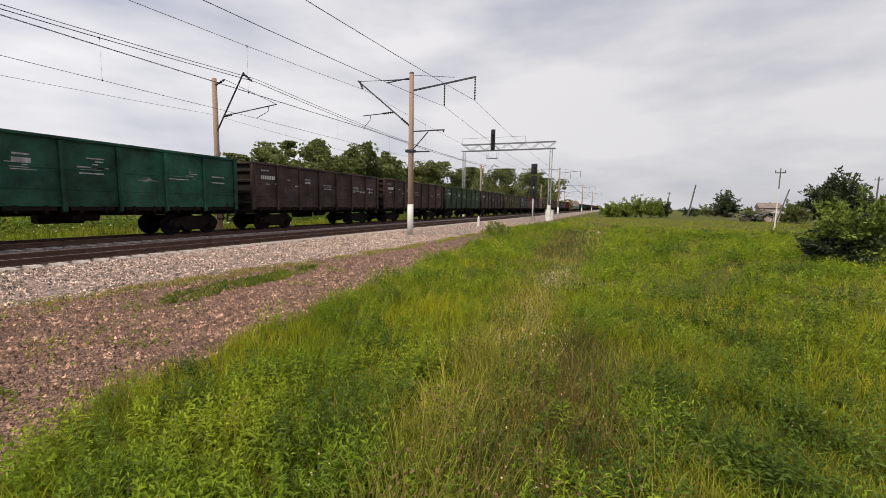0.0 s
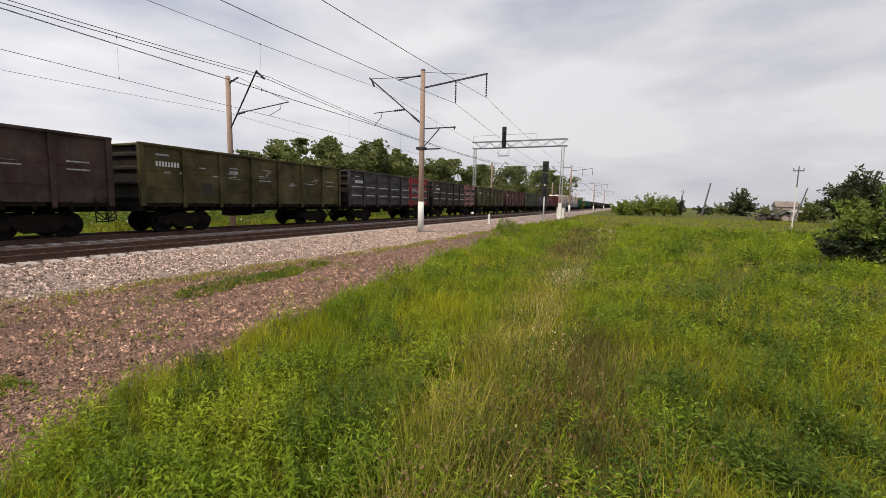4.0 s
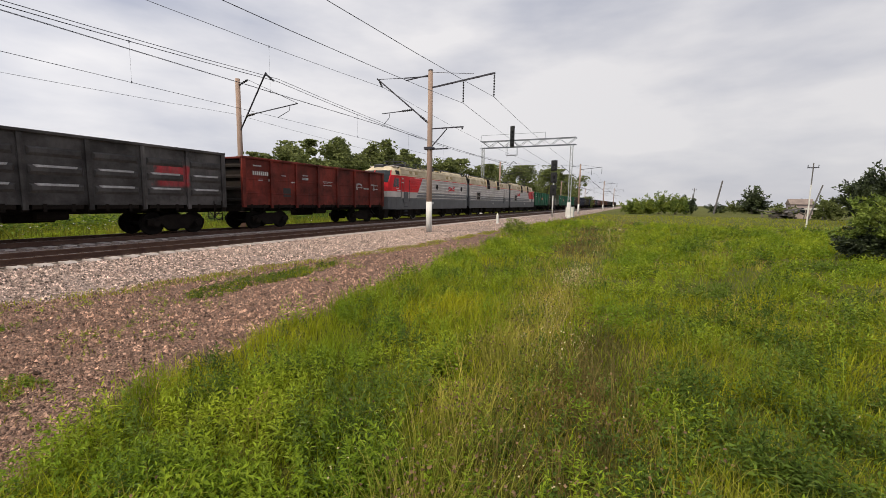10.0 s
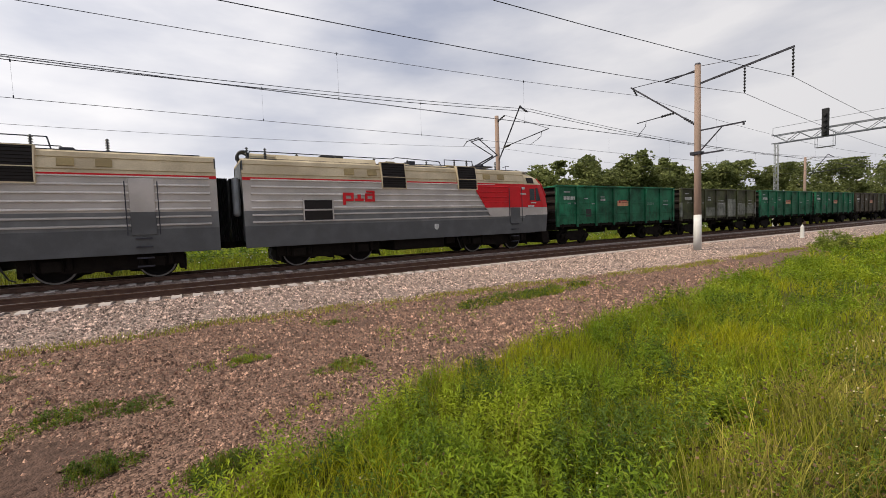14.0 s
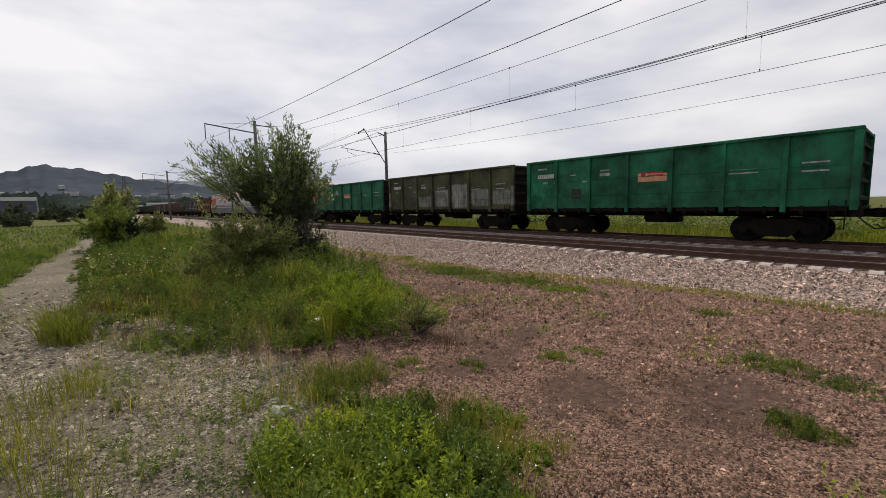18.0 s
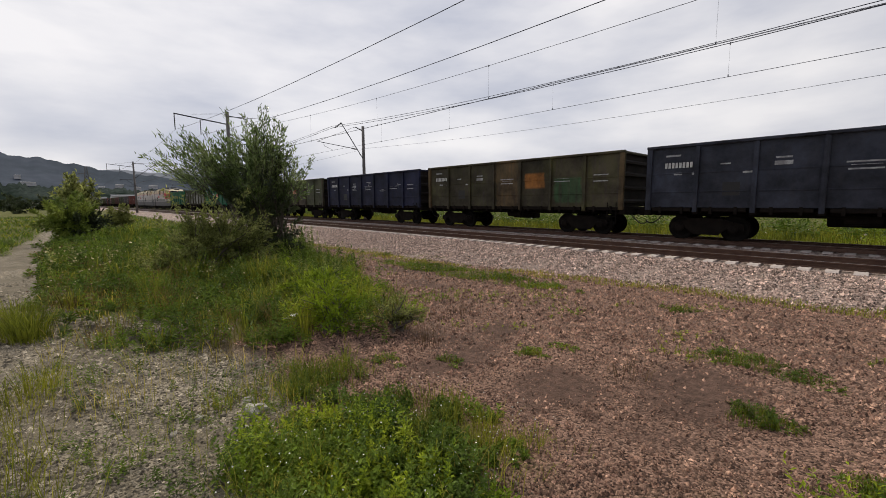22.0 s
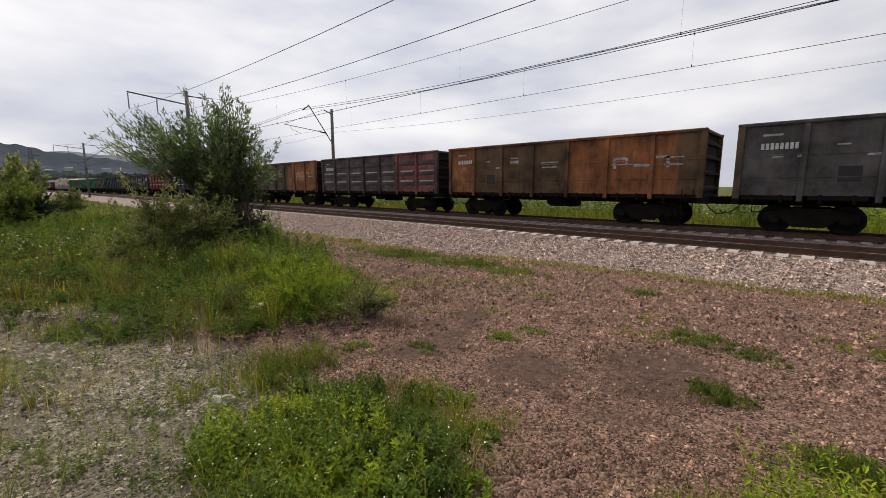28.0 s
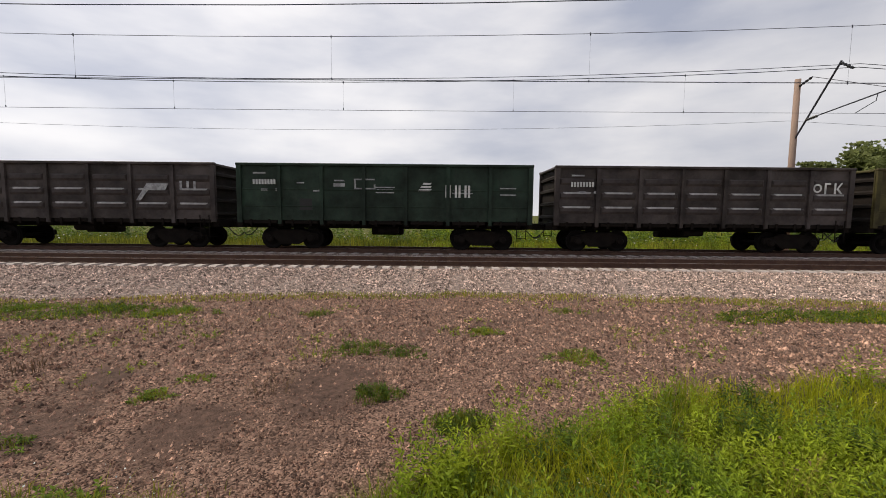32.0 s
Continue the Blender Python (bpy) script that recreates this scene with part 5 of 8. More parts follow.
def loco_section(y, cab_end, panto, label):
    """A section of the electric engine; cab_end: 1 cab at +y, -1 at -y, 0 none. Built with the cab at +y, then turned over by the sign."""
    L = thing("electric_locomotive_section", pose(FAR_X, y, FAR_Z), label, "locomotive", "sections of the engine")
    g = -1 if cab_end < 0 else 1
    B, E = -8.3, (6.65 if cab_end else 8.3)

    def yb(a, b):
        return (a, b) if g > 0 else (-b, -a)
    for s in (-1, 1):
        def bx(sh, x0, x1, a, b, z0, z1, c=0.0):
            a, b = yb(a, b)
            return sh.box(min(s * x0, s * x1), max(s * x0, s * x1), a, b, z0, z1, c)
        part("skirt", bx(Shape(), 1.50, 1.56, B, 7.4 if cab_end else E, 0.92, 1.80, 0.01), L_SKIRT, L, "dark grey skirt")
        part("lower_side", bx(Shape(), 1.50, 1.545, B, E, 1.80, 2.36), L_MID, L, "mid-grey ribbed band")
        part("upper_side", bx(Shape(), 1.50, 1.545, B, E, 2.36, 3.50), L_LIGHT, L, "light grey band")
        for k in range(7):
            z = 1.92 + k * 0.262
            a, b = yb(B + 0.3, E - (2.2 if cab_end else 0.25))
            # each rib a tone above its band, as a painted highlight
            part("side_rib", Shape().prism([(s * 1.54, z + 0.055), (s * 1.60, z + 0.015), (s * 1.60, z - 0.012), (s * 1.54, z - 0.02)], a, b, "y"), L_LIGHT if z < 2.34 else L_RIB, L)
        part("red_stripe", bx(Shape(), 1.50, 1.566, B, E, 3.48, 3.59), L_RED, L, "thin red stripe")
        # side windows, doors
        def glazed(a, b, z0, z1):
            w = part("side_window", bx(Shape(), 1.56, 1.606, a, b, z0, z1, 0.01), GRILLE, L, "dark louvred window")
            part("window_bar", bx(Shape(), 1.612, 1.63, a, b, (z0 + z1) / 2 - 0.03, (z0 + z1) / 2 + 0.03), L_LIGHT, w)
            for yy in (a - 0.06, b):
                part("window_frame", bx(Shape(), 1.56, 1.62, yy, yy + 0.06, z0 - 0.05, z1 + 0.05), L_LIGHT, w)
        if cab_end < 0:
            for a in (-0.2, -6.5):
                yy = g * a
                part("porthole", Shape().turned([(0.17, s * 1.56), (0.23, s * 1.61), (0.20, s * 1.62)], (0, yy, 2.95), "x", 16), GRILLE, L, "round porthole")
        else:
            glazed(-5.95, -4.75, 1.98, 2.75)
        if cab_end == 0:
            d0 = 5.55
            part("door", bx(Shape(), 1.55, 1.606, d0, d0 + 0.75, 2.36, 3.45, 0.01), L_LIGHT, L, "grey side door")
            part("door_foot", bx(Shape(), 1.55, 1.606, d0, d0 + 0.75, 1.6, 2.356, 0.01), L_SKIRT, L)
        else:
            d0 = 5.5
            part("door", bx(Shape(), 1.55, 1.612, d0, d0 + 0.75, 2.36, 3.45, 0.01), L_RED, L, "red cab door")
            part("door_foot", bx(Shape(), 1.55, 1.612, d0, d0 + 0.75, 1.5, 2.356, 0.01), L_SKIRT, L)
        for yy in (d0 - 0.1, d0 + 0.85):
            part("door_handrail", Shape().rod((s * 1.66, g * yy, 1.6), (s * 1.66, g * yy, 3.35), 0.018, n=6), STEEL, L)
        for z in (0.45, 0.75, 1.15, 1.45):
            part("step", bx(Shape(), 1.5, 1.62, d0 + 0.1, d0 + 0.6, z, z + 0.05), STEEL, L)
        # roof slope with louvred openings
        part("roof_slope", Shape().prism([(s * 1.56, 3.58), (s * 1.53, 3.75), (s * 1.40, 4.30), (s * 1.30, 4.36), (s * 1.1, 4.2), (s * 1.3, 3.58)], *yb(B, E), "y"), L_ROOF, L, "beige roof slope")
        spots = ((-2.3, -1.1), (2.0, 3.15)) if cab_end >= 0 else ()
        for a, b in spots:
            gr = part("roof_grille", Shape().prism([(s * 1.64, 3.26), (s * 1.62, 3.76), (s * 1.48, 4.46), (s * 1.3, 4.46), (s * 1.5, 3.26)], *yb(a, b), "y"), GRILLE, L, "dark roof louvre")
            for z, x0 in ((3.24, 1.63), (3.74, 1.625), (4.43, 1.485)):
                part("louvre_frame", Shape().box(*sorted((s * x0, s * (x0 + 0.02))), *yb(a, b), z, z + 0.035), L_ROOF, gr)
            for z in (3.34, 3.44, 3.54, 3.64, 3.86, 3.98, 4.10, 4.22, 4.34):
                x0 = 1.632 if z < 3.7 else 1.62 - 0.2 * (z - 3.76)
                part("louvre_bar", Shape().box(*sorted((s * x0, s * (x0 + 0.012))), *yb(a, b), z, z + 0.018), RUNNING, gr)
            for yy in (a - 0.04, b):
                part("louvre_post", Shape().prism([(s * 1.66, 3.24), (s * 1.64, 3.77), (s * 1.50, 4.47), (s * 1.3, 4.47), (s * 1.5, 3.24)], *yb(yy, yy + 0.04), "y"), L_ROOF, gr)
        for yy in (-4.1, -3.0, 3.7, 4.7):
            part("roof_hatch", Shape().prism([(s * 1.56, 3.82), (s * 1.50, 4.08), (s * 1.42, 4.06), (s * 1.48, 3.80)], *yb(yy, yy + 0.45), "y"), L_HATCH, L, "dull yellow roof hatch")
        if cab_end:
            a, b, c = 2.9, 3.75, 8.0
            poly = [(a, 3.50), (6.65, 3.50), (6.65, 2.36), (b, 2.36)]
            part("red_panel", Shape().prism([(g * yy, z) for yy, z in poly], *sorted((s * 1.598, s * 1.604)), "x"), L_RED, L, "red slanted panel")
            for k in range(4):
                z = 2.62 + k * 0.262
                a0, b0 = yb(b + 0.1 - (z - 2.36) * 0.7, 5.3)
                part("red_rib", Shape().prism([(s * 1.604, z + 0.05), (s * 1.645, z + 0.015), (s * 1.645, z - 0.01), (s * 1.604, z - 0.02)], a0, b0, "y"), L_RED, L)
            part("pale_panel", Shape().prism([(g * yy, z) for yy, z in ((3.75, 2.36), (6.65, 2.36), (6.65, 1.9), (4.1, 1.9))], *sorted((s * 1.598, s * 1.604)), "x"), L_LIGHT, L, "light grey panel below the red")
        if cab_end:
            t = Shape()
            y0 = -4.25 if g > 0 else 3.0
            for k, (y1, y2, z1, z2) in enumerate(((0.0, 0.13, 2.55, 3.05), (0.12, 0.5, 2.93, 3.05), (0.38, 0.5, 2.74, 2.95), (0.12, 0.5, 2.7, 2.80), (0.55, 0.98, 2.70, 2.81), (0.68, 0.84, 2.70, 2.98), (1.04, 1.16, 2.7, 3.0), (1.04, 1.5, 2.68, 2.79), (1.4, 1.52, 2.68, 3.12), (1.04, 1.5, 2.92, 3.02), (1.1, 1.52, 3.06, 3.14))):
                t.box(*sorted((s * 1.59, s * (1.606 + 0.004 * (k % 4)))), y0 + y1, y0 + y2, z1, z2)
            part("company_mark", t, L_RED, L, "red block company mark")
        part("badge", Shape().prism([(-0.13, 1.62), (0.13, 1.62), (0.13, 1.42), (0, 1.32), (-0.13, 1.42)], *sorted((s * 1.561, s * 1.566)), "x"), MARK, L, "small white shield badge", at=pose(0, g * 0.6, 0))
    part("roof_deck", Shape().box(-1.35, 1.35, *yb(B, E), 4.22, 4.34), L_ROOF, L, "beige roof")
    part("underframe", Shape().box(-1.45, 1.45, *yb(B, 8.0), 0.98, 1.2).box(-1.3, 1.3, -1.7, 1.2, 0.4, 0.98, 0.06).box(-1.2, 1.2, 1.35, 1.95, 0.55, 0.98, 0.06), RUNNING, L)
    part("sand_hose", Shape().tube([(1.25, g * 2.0, 0.98), (1.28, g * 2.12, 0.6), (1.24, g * 2.25, 0.3), (1.2, g * 2.4, 0.22)], 0.025, 6).tube([(1.25, g * -7.3, 0.98), (1.28, g * -7.4, 0.6), (1.24, g * -7.25, 0.3), (1.2, g * -7.1, 0.22)], 0.025, 6), BLACK, L)
    ends = (-1,) if cab_end else (-1, 1)
    for e in ends:
        yy = g * e * 8.3
        part("end_wall", Shape().box(-1.5, 1.5, min(yy, yy - g * e * 0.05), max(yy, yy - g * e * 0.05), 1.0, 4.25), L_SKIRT, L)
        fold = [(0.85 - 0.07 * (k % 2), yy + g * e * (0.01 + 0.04 * k)) for k in range(11)]
        gw = Shape().prism(fold + [(-x, y1) for x, y1 in fold[::-1]], 1.2, 3.6, "z")
        if e < 0:
            y1 = yy - g * 0.22
            part("gangway_tank", Shape().turned([(0.02, 2.15), (0.13, 2.2), (0.15, 2.3), (0.15, 3.45), (0.13, 3.55), (0.02, 3.6)], (1.28, y1, 0), "z", 12), GALV, L, "slim grey tank between the sections")
        part("gangway_bellows", gw, BLACK, L, "black rubber gangway")
        part("coupler", WAGON["coupler"], RUNNING, L, at=pose(0, 0, 0, 0, 0, 0 if g * e > 0 else 180) @ pose(0, 8.1, 0))
    if cab_end:
        # nose: plan outlines at rising heights, joined band by band
        levels = [(0.95, 8.85, 1.55), (1.95, 8.97, 1.555), (2.36, 8.97, 1.555), (3.0, 8.82, 1.555), (3.58, 8.5, 1.55), (3.95, 8.2, 1.42), (4.33, 7.6, 1.1)]

        def outline(z, f, w):
            half = [(w, 6.65), (w, f - 0.85), (w - 0.12, f - 0.38), (w - 0.5, f - 0.08)]
            return [(x, g * yy, z) for x, yy in half] + [(0, g * f, z)] + [(-x, g * yy, z) for x, yy in half[::-1]]
        rings = [outline(*lv) for lv in levels]

        def band(name, k0, k1, cols, mat, words):
            s = Shape()
            for k in range(k0, k1):
                for c in cols:
                    s.add([rings[k][c], rings[k][c + 1], rings[k + 1][c + 1], rings[k + 1][c]], [(0, 1, 2, 3)])
            return part(name, s, mat, L, words)
        band("nose_skirt", 0, 1, range(8), L_SKIRT, "dark grey cab skirt")
        band("nose_band", 1, 2, range(8), L_LIGHT, "light grey cab band")
        band("nose", 2, 3, range(8), L_RED, "red cab front")
        for cols in ((0, 1), (6, 7)):
            band("cab_side", 3, 4, cols, L_RED, "red cab side")
            band("cab_roof_side", 4, 5, cols, L_ROOF, "beige cab roof side")
        for cols in ((2, 3), (4, 5)):
            band("windscreen", 3, 5, cols, GLASS, "dark windscreen")
        band("nose_roof", 5, 6, range(8), L_ROOF, "beige cab roof")
        part("nose_roof_top", Shape().add(rings[-1], [tuple(range(9))]), L_ROOF, L)
        for c in (2, 4, 6):
            part("windscreen_pillar", Shape().rod(rings[3][c], rings[4][c], 0.045, n=6).rod(rings[4][c], rings[5][c], 0.045, n=6), L_RED, L)
        part("cab_roof", Shape().box(-1.2, 1.2, *yb(6.3, 7.3), 4.30, 4.39, 0.03), L_LIGHT, L)
        part("roof_lamp_housing", Shape().prism([(g * 7.0, 4.33), (g * 7.75, 4.2), (g * 7.7, 4.45), (g * 7.05, 4.56)], -0.45, 0.45, "x"), BLACK, L)
        for s in (-1, 1):
            part("cab_side_window", Shape().box(*sorted((s * 1.556, s * 1.566)), *yb(7.05, 7.45), 2.72, 3.35, 0.004), GLASS, L, "cab side window")
            part("cab_corner_window", Shape().prism([(g * yy, z) for yy, z in ((7.53, 2.70), (7.93, 2.70), (7.68, 3.38), (7.53, 3.38))], *sorted((s * 1.54, s * 1.566)), "x"), GLASS, L)
            part("roof_intake", Shape().prism([(s * 1.50, 3.66), (s * 1.56, 3.66), (s * 1.45, 3.98), (s * 1.38, 3.98)], *yb(6.9, 7.4), "y"), GRILLE, L, "dark cab roof intake")
            bars_at = ((6.5, 3.36, 0.22, 0.12), (6.5, 3.06, 0.42, 0.07), (7.3, 2.60, 0.42, 0.06), (7.1, 2.42, 0.5, 0.08))
            for yy, z, w, h in bars_at:
                part("cab_marking", Shape().box(*sorted((s * 1.612, s * 1.616)), *yb(yy - w / 2, yy + w / 2), z - h / 2, z + h / 2), MARK, L)
            part("headlight", Shape().turned([(0.02, 8.7 * g), (0.13, 8.7 * g), (0.12, 8.86 * g)], (s * 1.0, 0, 2.15), "y", 12), LAMP, L)
        part("snow_plough", Shape().prism([(g * 8.3, 0.25), (g * 8.9, 0.25), (g * 8.75, 0.95), (g * 8.2, 0.95)], -1.3, 1.3, "x"), RUNNING, L)
        part("coupler", WAGON["coupler"], RUNNING, L, at=pose(0, 0, 0, 0, 0, 0 if g > 0 else 180) @ pose(0, 8.6, 0))
        part("roof_aerial", Shape().rod((0, g * 6.6, 4.33), (0, g * 6.6, 4.85), 0.02, n=6).bar((-0.3, g * 6.6, 4.8), (0.3, g * 6.6, 4.8), 0.03, 0.03), STEEL, L)
    if panto is not None:
        pantograph(L, g * 4.4, panto)
        part("roof_resistor", Shape().rod((0, g * 3.6, 4.35), (0, g * 3.6, 4.7), 0.14, n=10), BLACK, L)
    rl = Shape()
    for s in (-1, 1):
        zz = 4.72
        pts = [(s * 1.0, -8.0, 4.35), (s * 1.0, -7.9, zz), (s * 1.0, -1.5, zz), (s * 1.0, -1.3, zz + 0.08), (s * 1.0, 1.2, zz), (s * 1.0, 1.4, 4.4)]
        rl.tube([(x, g * yy, z) for x, yy, z in pts], 0.022, 6)
        rl.tube([(s * 0.9, g * 1.6, 4.35), (s * 0.9, g * 1.6, 4.85), (s * 0.9, g * 3.4, 4.85), (s * 0.9, g * 3.5, 4.35)], 0.022, 6)
    part("roof_busbar", rl, STEEL, L)
    for yy in (-6.0, -4.3, -2.4, -0.6, 0.5):
        part("roof_insulator", insulator(Shape(), (0.9, g * yy, 4.33), (0.9, g * yy, 4.72), 0.07, 4), BLACK, L)
    for yy in (-8.0, -7.3, 2.2, 3.0, 5.0):
        if yy < E - 0.3:
            part("tall_insulator", insulator(Shape(), (0.95, g * yy, 4.33), (0.95, g * yy, 4.88), 0.075, 6), GLASS_INS, L)
    for j in range(2):
        cx_, cz_ = 0.75 - 0.45 * j, 4.52
        ring = [(cx_, g * (-8.12 + 0.22 * math.cos(a_)), cz_ + 0.22 * math.sin(a_)) for a_ in (k_ * 0.5236 for k_ in range(-2, 9))]
        part("jumper_cable", Shape().tube(ring, 0.055, 8), BLACK, L, "thick black jumper cable bent over the roof end")
    for yy, w_, h_ in ((-1.6, 0.5, 0.24), (-0.4, 0.35, 0.32), (1.9, 0.6, 0.2), (3.9, 0.4, 0.16)):
        part("roof_case", Shape().box(0.35, 1.05, *yb(yy - w_ / 2, yy + w_ / 2), 4.33, 4.35 + h_, 0.03), L_HATCH if w_ > 0.45 else STEEL, L)
    part("roof_walkway", Shape().box(0.95, 1.28, *yb(B + 0.4, E - 0.5), 4.37, 4.40), STEEL, L)
    part("raised_roof", Shape().prism([(-1.32, 4.33), (1.32, 4.33), (1.12, 4.6), (-1.12, 4.6)], *yb(-6.9, -2.45), "y"), L_ROOF, L, "raised beige roof section")
    part("raised_roof", Shape().prism([(-1.2, 4.33), (1.2, 4.33), (1.0, 4.5), (-1.0, 4.5)], *yb(-0.9, 1.9), "y"), L_ROOF, L, "raised beige roof section")
    part("roof_box", Shape().box(-0.6, 0.6, *yb(-4.9, -3.8), 4.6, 4.78, 0.03), BLACK, L)
    part("roof_tank", Shape().rod((0.75, g * -7.9, 4.5), (0.75, g * -6.35, 4.5), 0.17, n=12), L_ROOF, L, "beige roof tank")
    for s in (-1, 1):
        for x, z in ((1.545, 3.72), (1.45, 4.12)):
            part("roof_seam", Shape().rod((s * (x + 0.012), yb(B, E)[0], z), (s * (x + 0.012), yb(B, E)[1], z), 0.012, n=4), L_HATCH, L)
    part("air_reservoir", Shape().rod((0.3, g * 0.2, 4.5), (0.3, g * 1.2, 4.5), 0.15, n=10), STEEL, L)
    for yb_ in (-4.75, 4.75):
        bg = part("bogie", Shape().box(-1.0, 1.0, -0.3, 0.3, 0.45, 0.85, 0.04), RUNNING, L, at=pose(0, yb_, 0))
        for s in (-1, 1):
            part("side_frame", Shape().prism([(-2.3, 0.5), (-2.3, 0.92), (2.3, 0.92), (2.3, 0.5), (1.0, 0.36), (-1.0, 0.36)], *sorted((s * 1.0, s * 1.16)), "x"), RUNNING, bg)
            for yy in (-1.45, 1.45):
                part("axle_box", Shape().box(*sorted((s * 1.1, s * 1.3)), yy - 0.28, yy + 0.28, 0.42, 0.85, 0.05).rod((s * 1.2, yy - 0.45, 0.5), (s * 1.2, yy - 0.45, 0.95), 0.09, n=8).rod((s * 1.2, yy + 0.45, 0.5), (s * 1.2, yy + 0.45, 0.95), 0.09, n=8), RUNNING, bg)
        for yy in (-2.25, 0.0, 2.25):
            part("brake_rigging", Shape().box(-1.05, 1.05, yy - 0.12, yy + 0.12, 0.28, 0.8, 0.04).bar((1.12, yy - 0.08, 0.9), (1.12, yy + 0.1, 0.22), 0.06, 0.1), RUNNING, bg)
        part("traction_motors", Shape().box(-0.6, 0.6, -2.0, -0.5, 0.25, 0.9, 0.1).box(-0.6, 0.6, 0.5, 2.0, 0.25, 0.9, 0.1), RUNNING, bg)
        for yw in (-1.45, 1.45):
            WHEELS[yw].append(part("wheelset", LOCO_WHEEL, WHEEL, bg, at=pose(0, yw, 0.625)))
            part("wheel_rim", Shape().turned([(0.56, 0.872), (0.62, 0.872), (0.62, 0.876), (0.56, 0.876)], (0, yw, 0.625), "x", 26, True), WHEEL_RIM, bg)
    # the body stands a little taller above the skirt
    done = set()
    for o in L.children_recursive:
        if o.data in done or o.data in SHARED:
            continue
        done.add(o.data)
        for v in o.data.vertices:
            v.co.z += 0.17 * min(1.0, max(0.0, (v.co.z - 1.8) / 1.7))
    return L


SHARED = set(WAGON.values()) | {LOCO_WHEEL}
for k, (ce, pan, words) in enumerate(((1, True, "rear engine section in grey and red with raised pantograph, cab trailing"), (0, None, "middle engine section in two greys with beige roof, no cab"), (-1, False, "front engine section in grey and red with its cab leading"))):
    y = START - 0.56 - 8.75 - 17.5 * k
    MOVING.append((loco_section(y, ce, pan, words), y))

# ---------------------------------------------------------------- plants


def blades(name, x, y, h, w, mat, label, category, lean=0.35, parent=None, z=None):
    """Grass: each blade a bent, tapering strip."""
    n = len(x)
    z = ground_z(x, y) if z is None else z
    a = rng.uniform(0, 6.283, n)
    b = rng.uniform(0, 6.283, n)
    dx, dy = np.cos(a), np.sin(a)
    l = lean * rng.uniform(0.2, 1.3, n) * h
    lx, ly = np.cos(b) * l, np.sin(b) * l
    base = np.stack([x, y, z - 0.02], -1)
    side = np.stack([dx * w, dy * w, np.zeros(n)], -1)
    mid = base + np.stack([lx * 0.35, ly * 0.35, h * 0.6], -1)
    tip = base + np.stack([lx, ly, h * rng.uniform(0.85, 1.0, n)], -1)
    v = np.stack([base - side, base + side, mid - side * 0.8, mid + side * 0.8, tip], 1)
    t = np.array([(0, 1, 3), (0, 3, 2), (2, 3, 4)])[None] + (np.arange(n) * 5)[:, None, None]
    return tagged(soup(name, v.reshape(-1, 3), t.reshape(-1, 3), mat, parent), label, category, kind="stuff")


def leaf_cloud(px, py, pz, size, narrow=0.5, droop=0.0):
    """Leaves as folded diamonds at the given points: arrays of corners and triangles."""
    n = len(px)
    d = rng.normal(0, 1, (n, 3))
    d[:, 2] = d[:, 2] * 0.6 - droop
    d /= np.linalg.norm(d, axis=1, keepdims=True)
    u = np.cross(d, rng.normal(0, 1, (n, 3)))
    u /= np.linalg.norm(u, axis=1, keepdims=True) + 1e-9
    c = np.stack([px, py, pz], -1)
    s = (size * rng.uniform(0.7, 1.3, n))[:, None] if np.ndim(size) else size * rng.uniform(0.7, 1.3, (n, 1))
    f = np.cross(d, u) * s * 0.12
    v = np.stack([c - d * s * 0.5, c + u * s * narrow * 0.5 + f, c + d * s * 0.5, c - u * s * narrow * 0.5 + f], 1)
    t = np.array([(0, 1, 2), (0, 2, 3)])[None] + (np.arange(n) * 4)[:, None, None]
    return v.reshape(-1, 3), t.reshape(-1, 3)


def weeds(name, x, y, h, mat, label, leaves=14, leaf=0.06, narrow=0.4):
    """Leafy stems: leaves set along each upright stem."""
    n = len(x)
    z = ground_z(x, y)
    k = rng.uniform(0.1, 1.0, (n, leaves))
    sx, sy = rng.normal(0, 0.10, (n, 1)), rng.normal(0, 0.10, (n, 1))
    rad = 0.075 * (1.15 - k)
    a = rng.uniform(0, 6.283, (n, leaves))
    px = x[:, None] + sx * k * h[:, None] * 2 + rad * np.cos(a)
    py = y[:, None] + sy * k * h[:, None] * 2 + rad * np.sin(a)
    pz = z[:, None] + k * h[:, None]
    v, t = leaf_cloud(px.ravel(), py.ravel(), pz.ravel(), leaf * (1.25 - 0.5 * k.ravel()), narrow)
    return tagged(soup(name, v, t, mat), label, "weeds", kind="stuff")


def spread(n, r0, r1, a0, a1, power=1.5):
    """Points round the standing place, thicker near it."""
    r = r0 + (r1 - r0) * rng.random(n) ** power
    a = np.radians(rng.uniform(a0, a1, n))
    return -r * np.sin(a), r * np.cos(a), r


def thick(r, w0):
    return w0 * np.maximum(1.0, r / 4.5) ** 0.75


def dryness(x, y):
    """The trodden, yellowed strip through the meadow and other dry places."""
    line = np.interp(y, [0, 3, 5, 8, 13, 22, 42, 100], [-1.15, -1.35, -1.5, -1.75, -1.65, -1.8, -2.0, -2.3])
    return 0.85 * np.exp(-((x - line - 0.15 * wave(y * 0.7, x)) / (0.46 + 0.025 * np.abs(y))) ** 2) + 0.12 + 0.12 * wave(x * 0.5, y * 0.5)


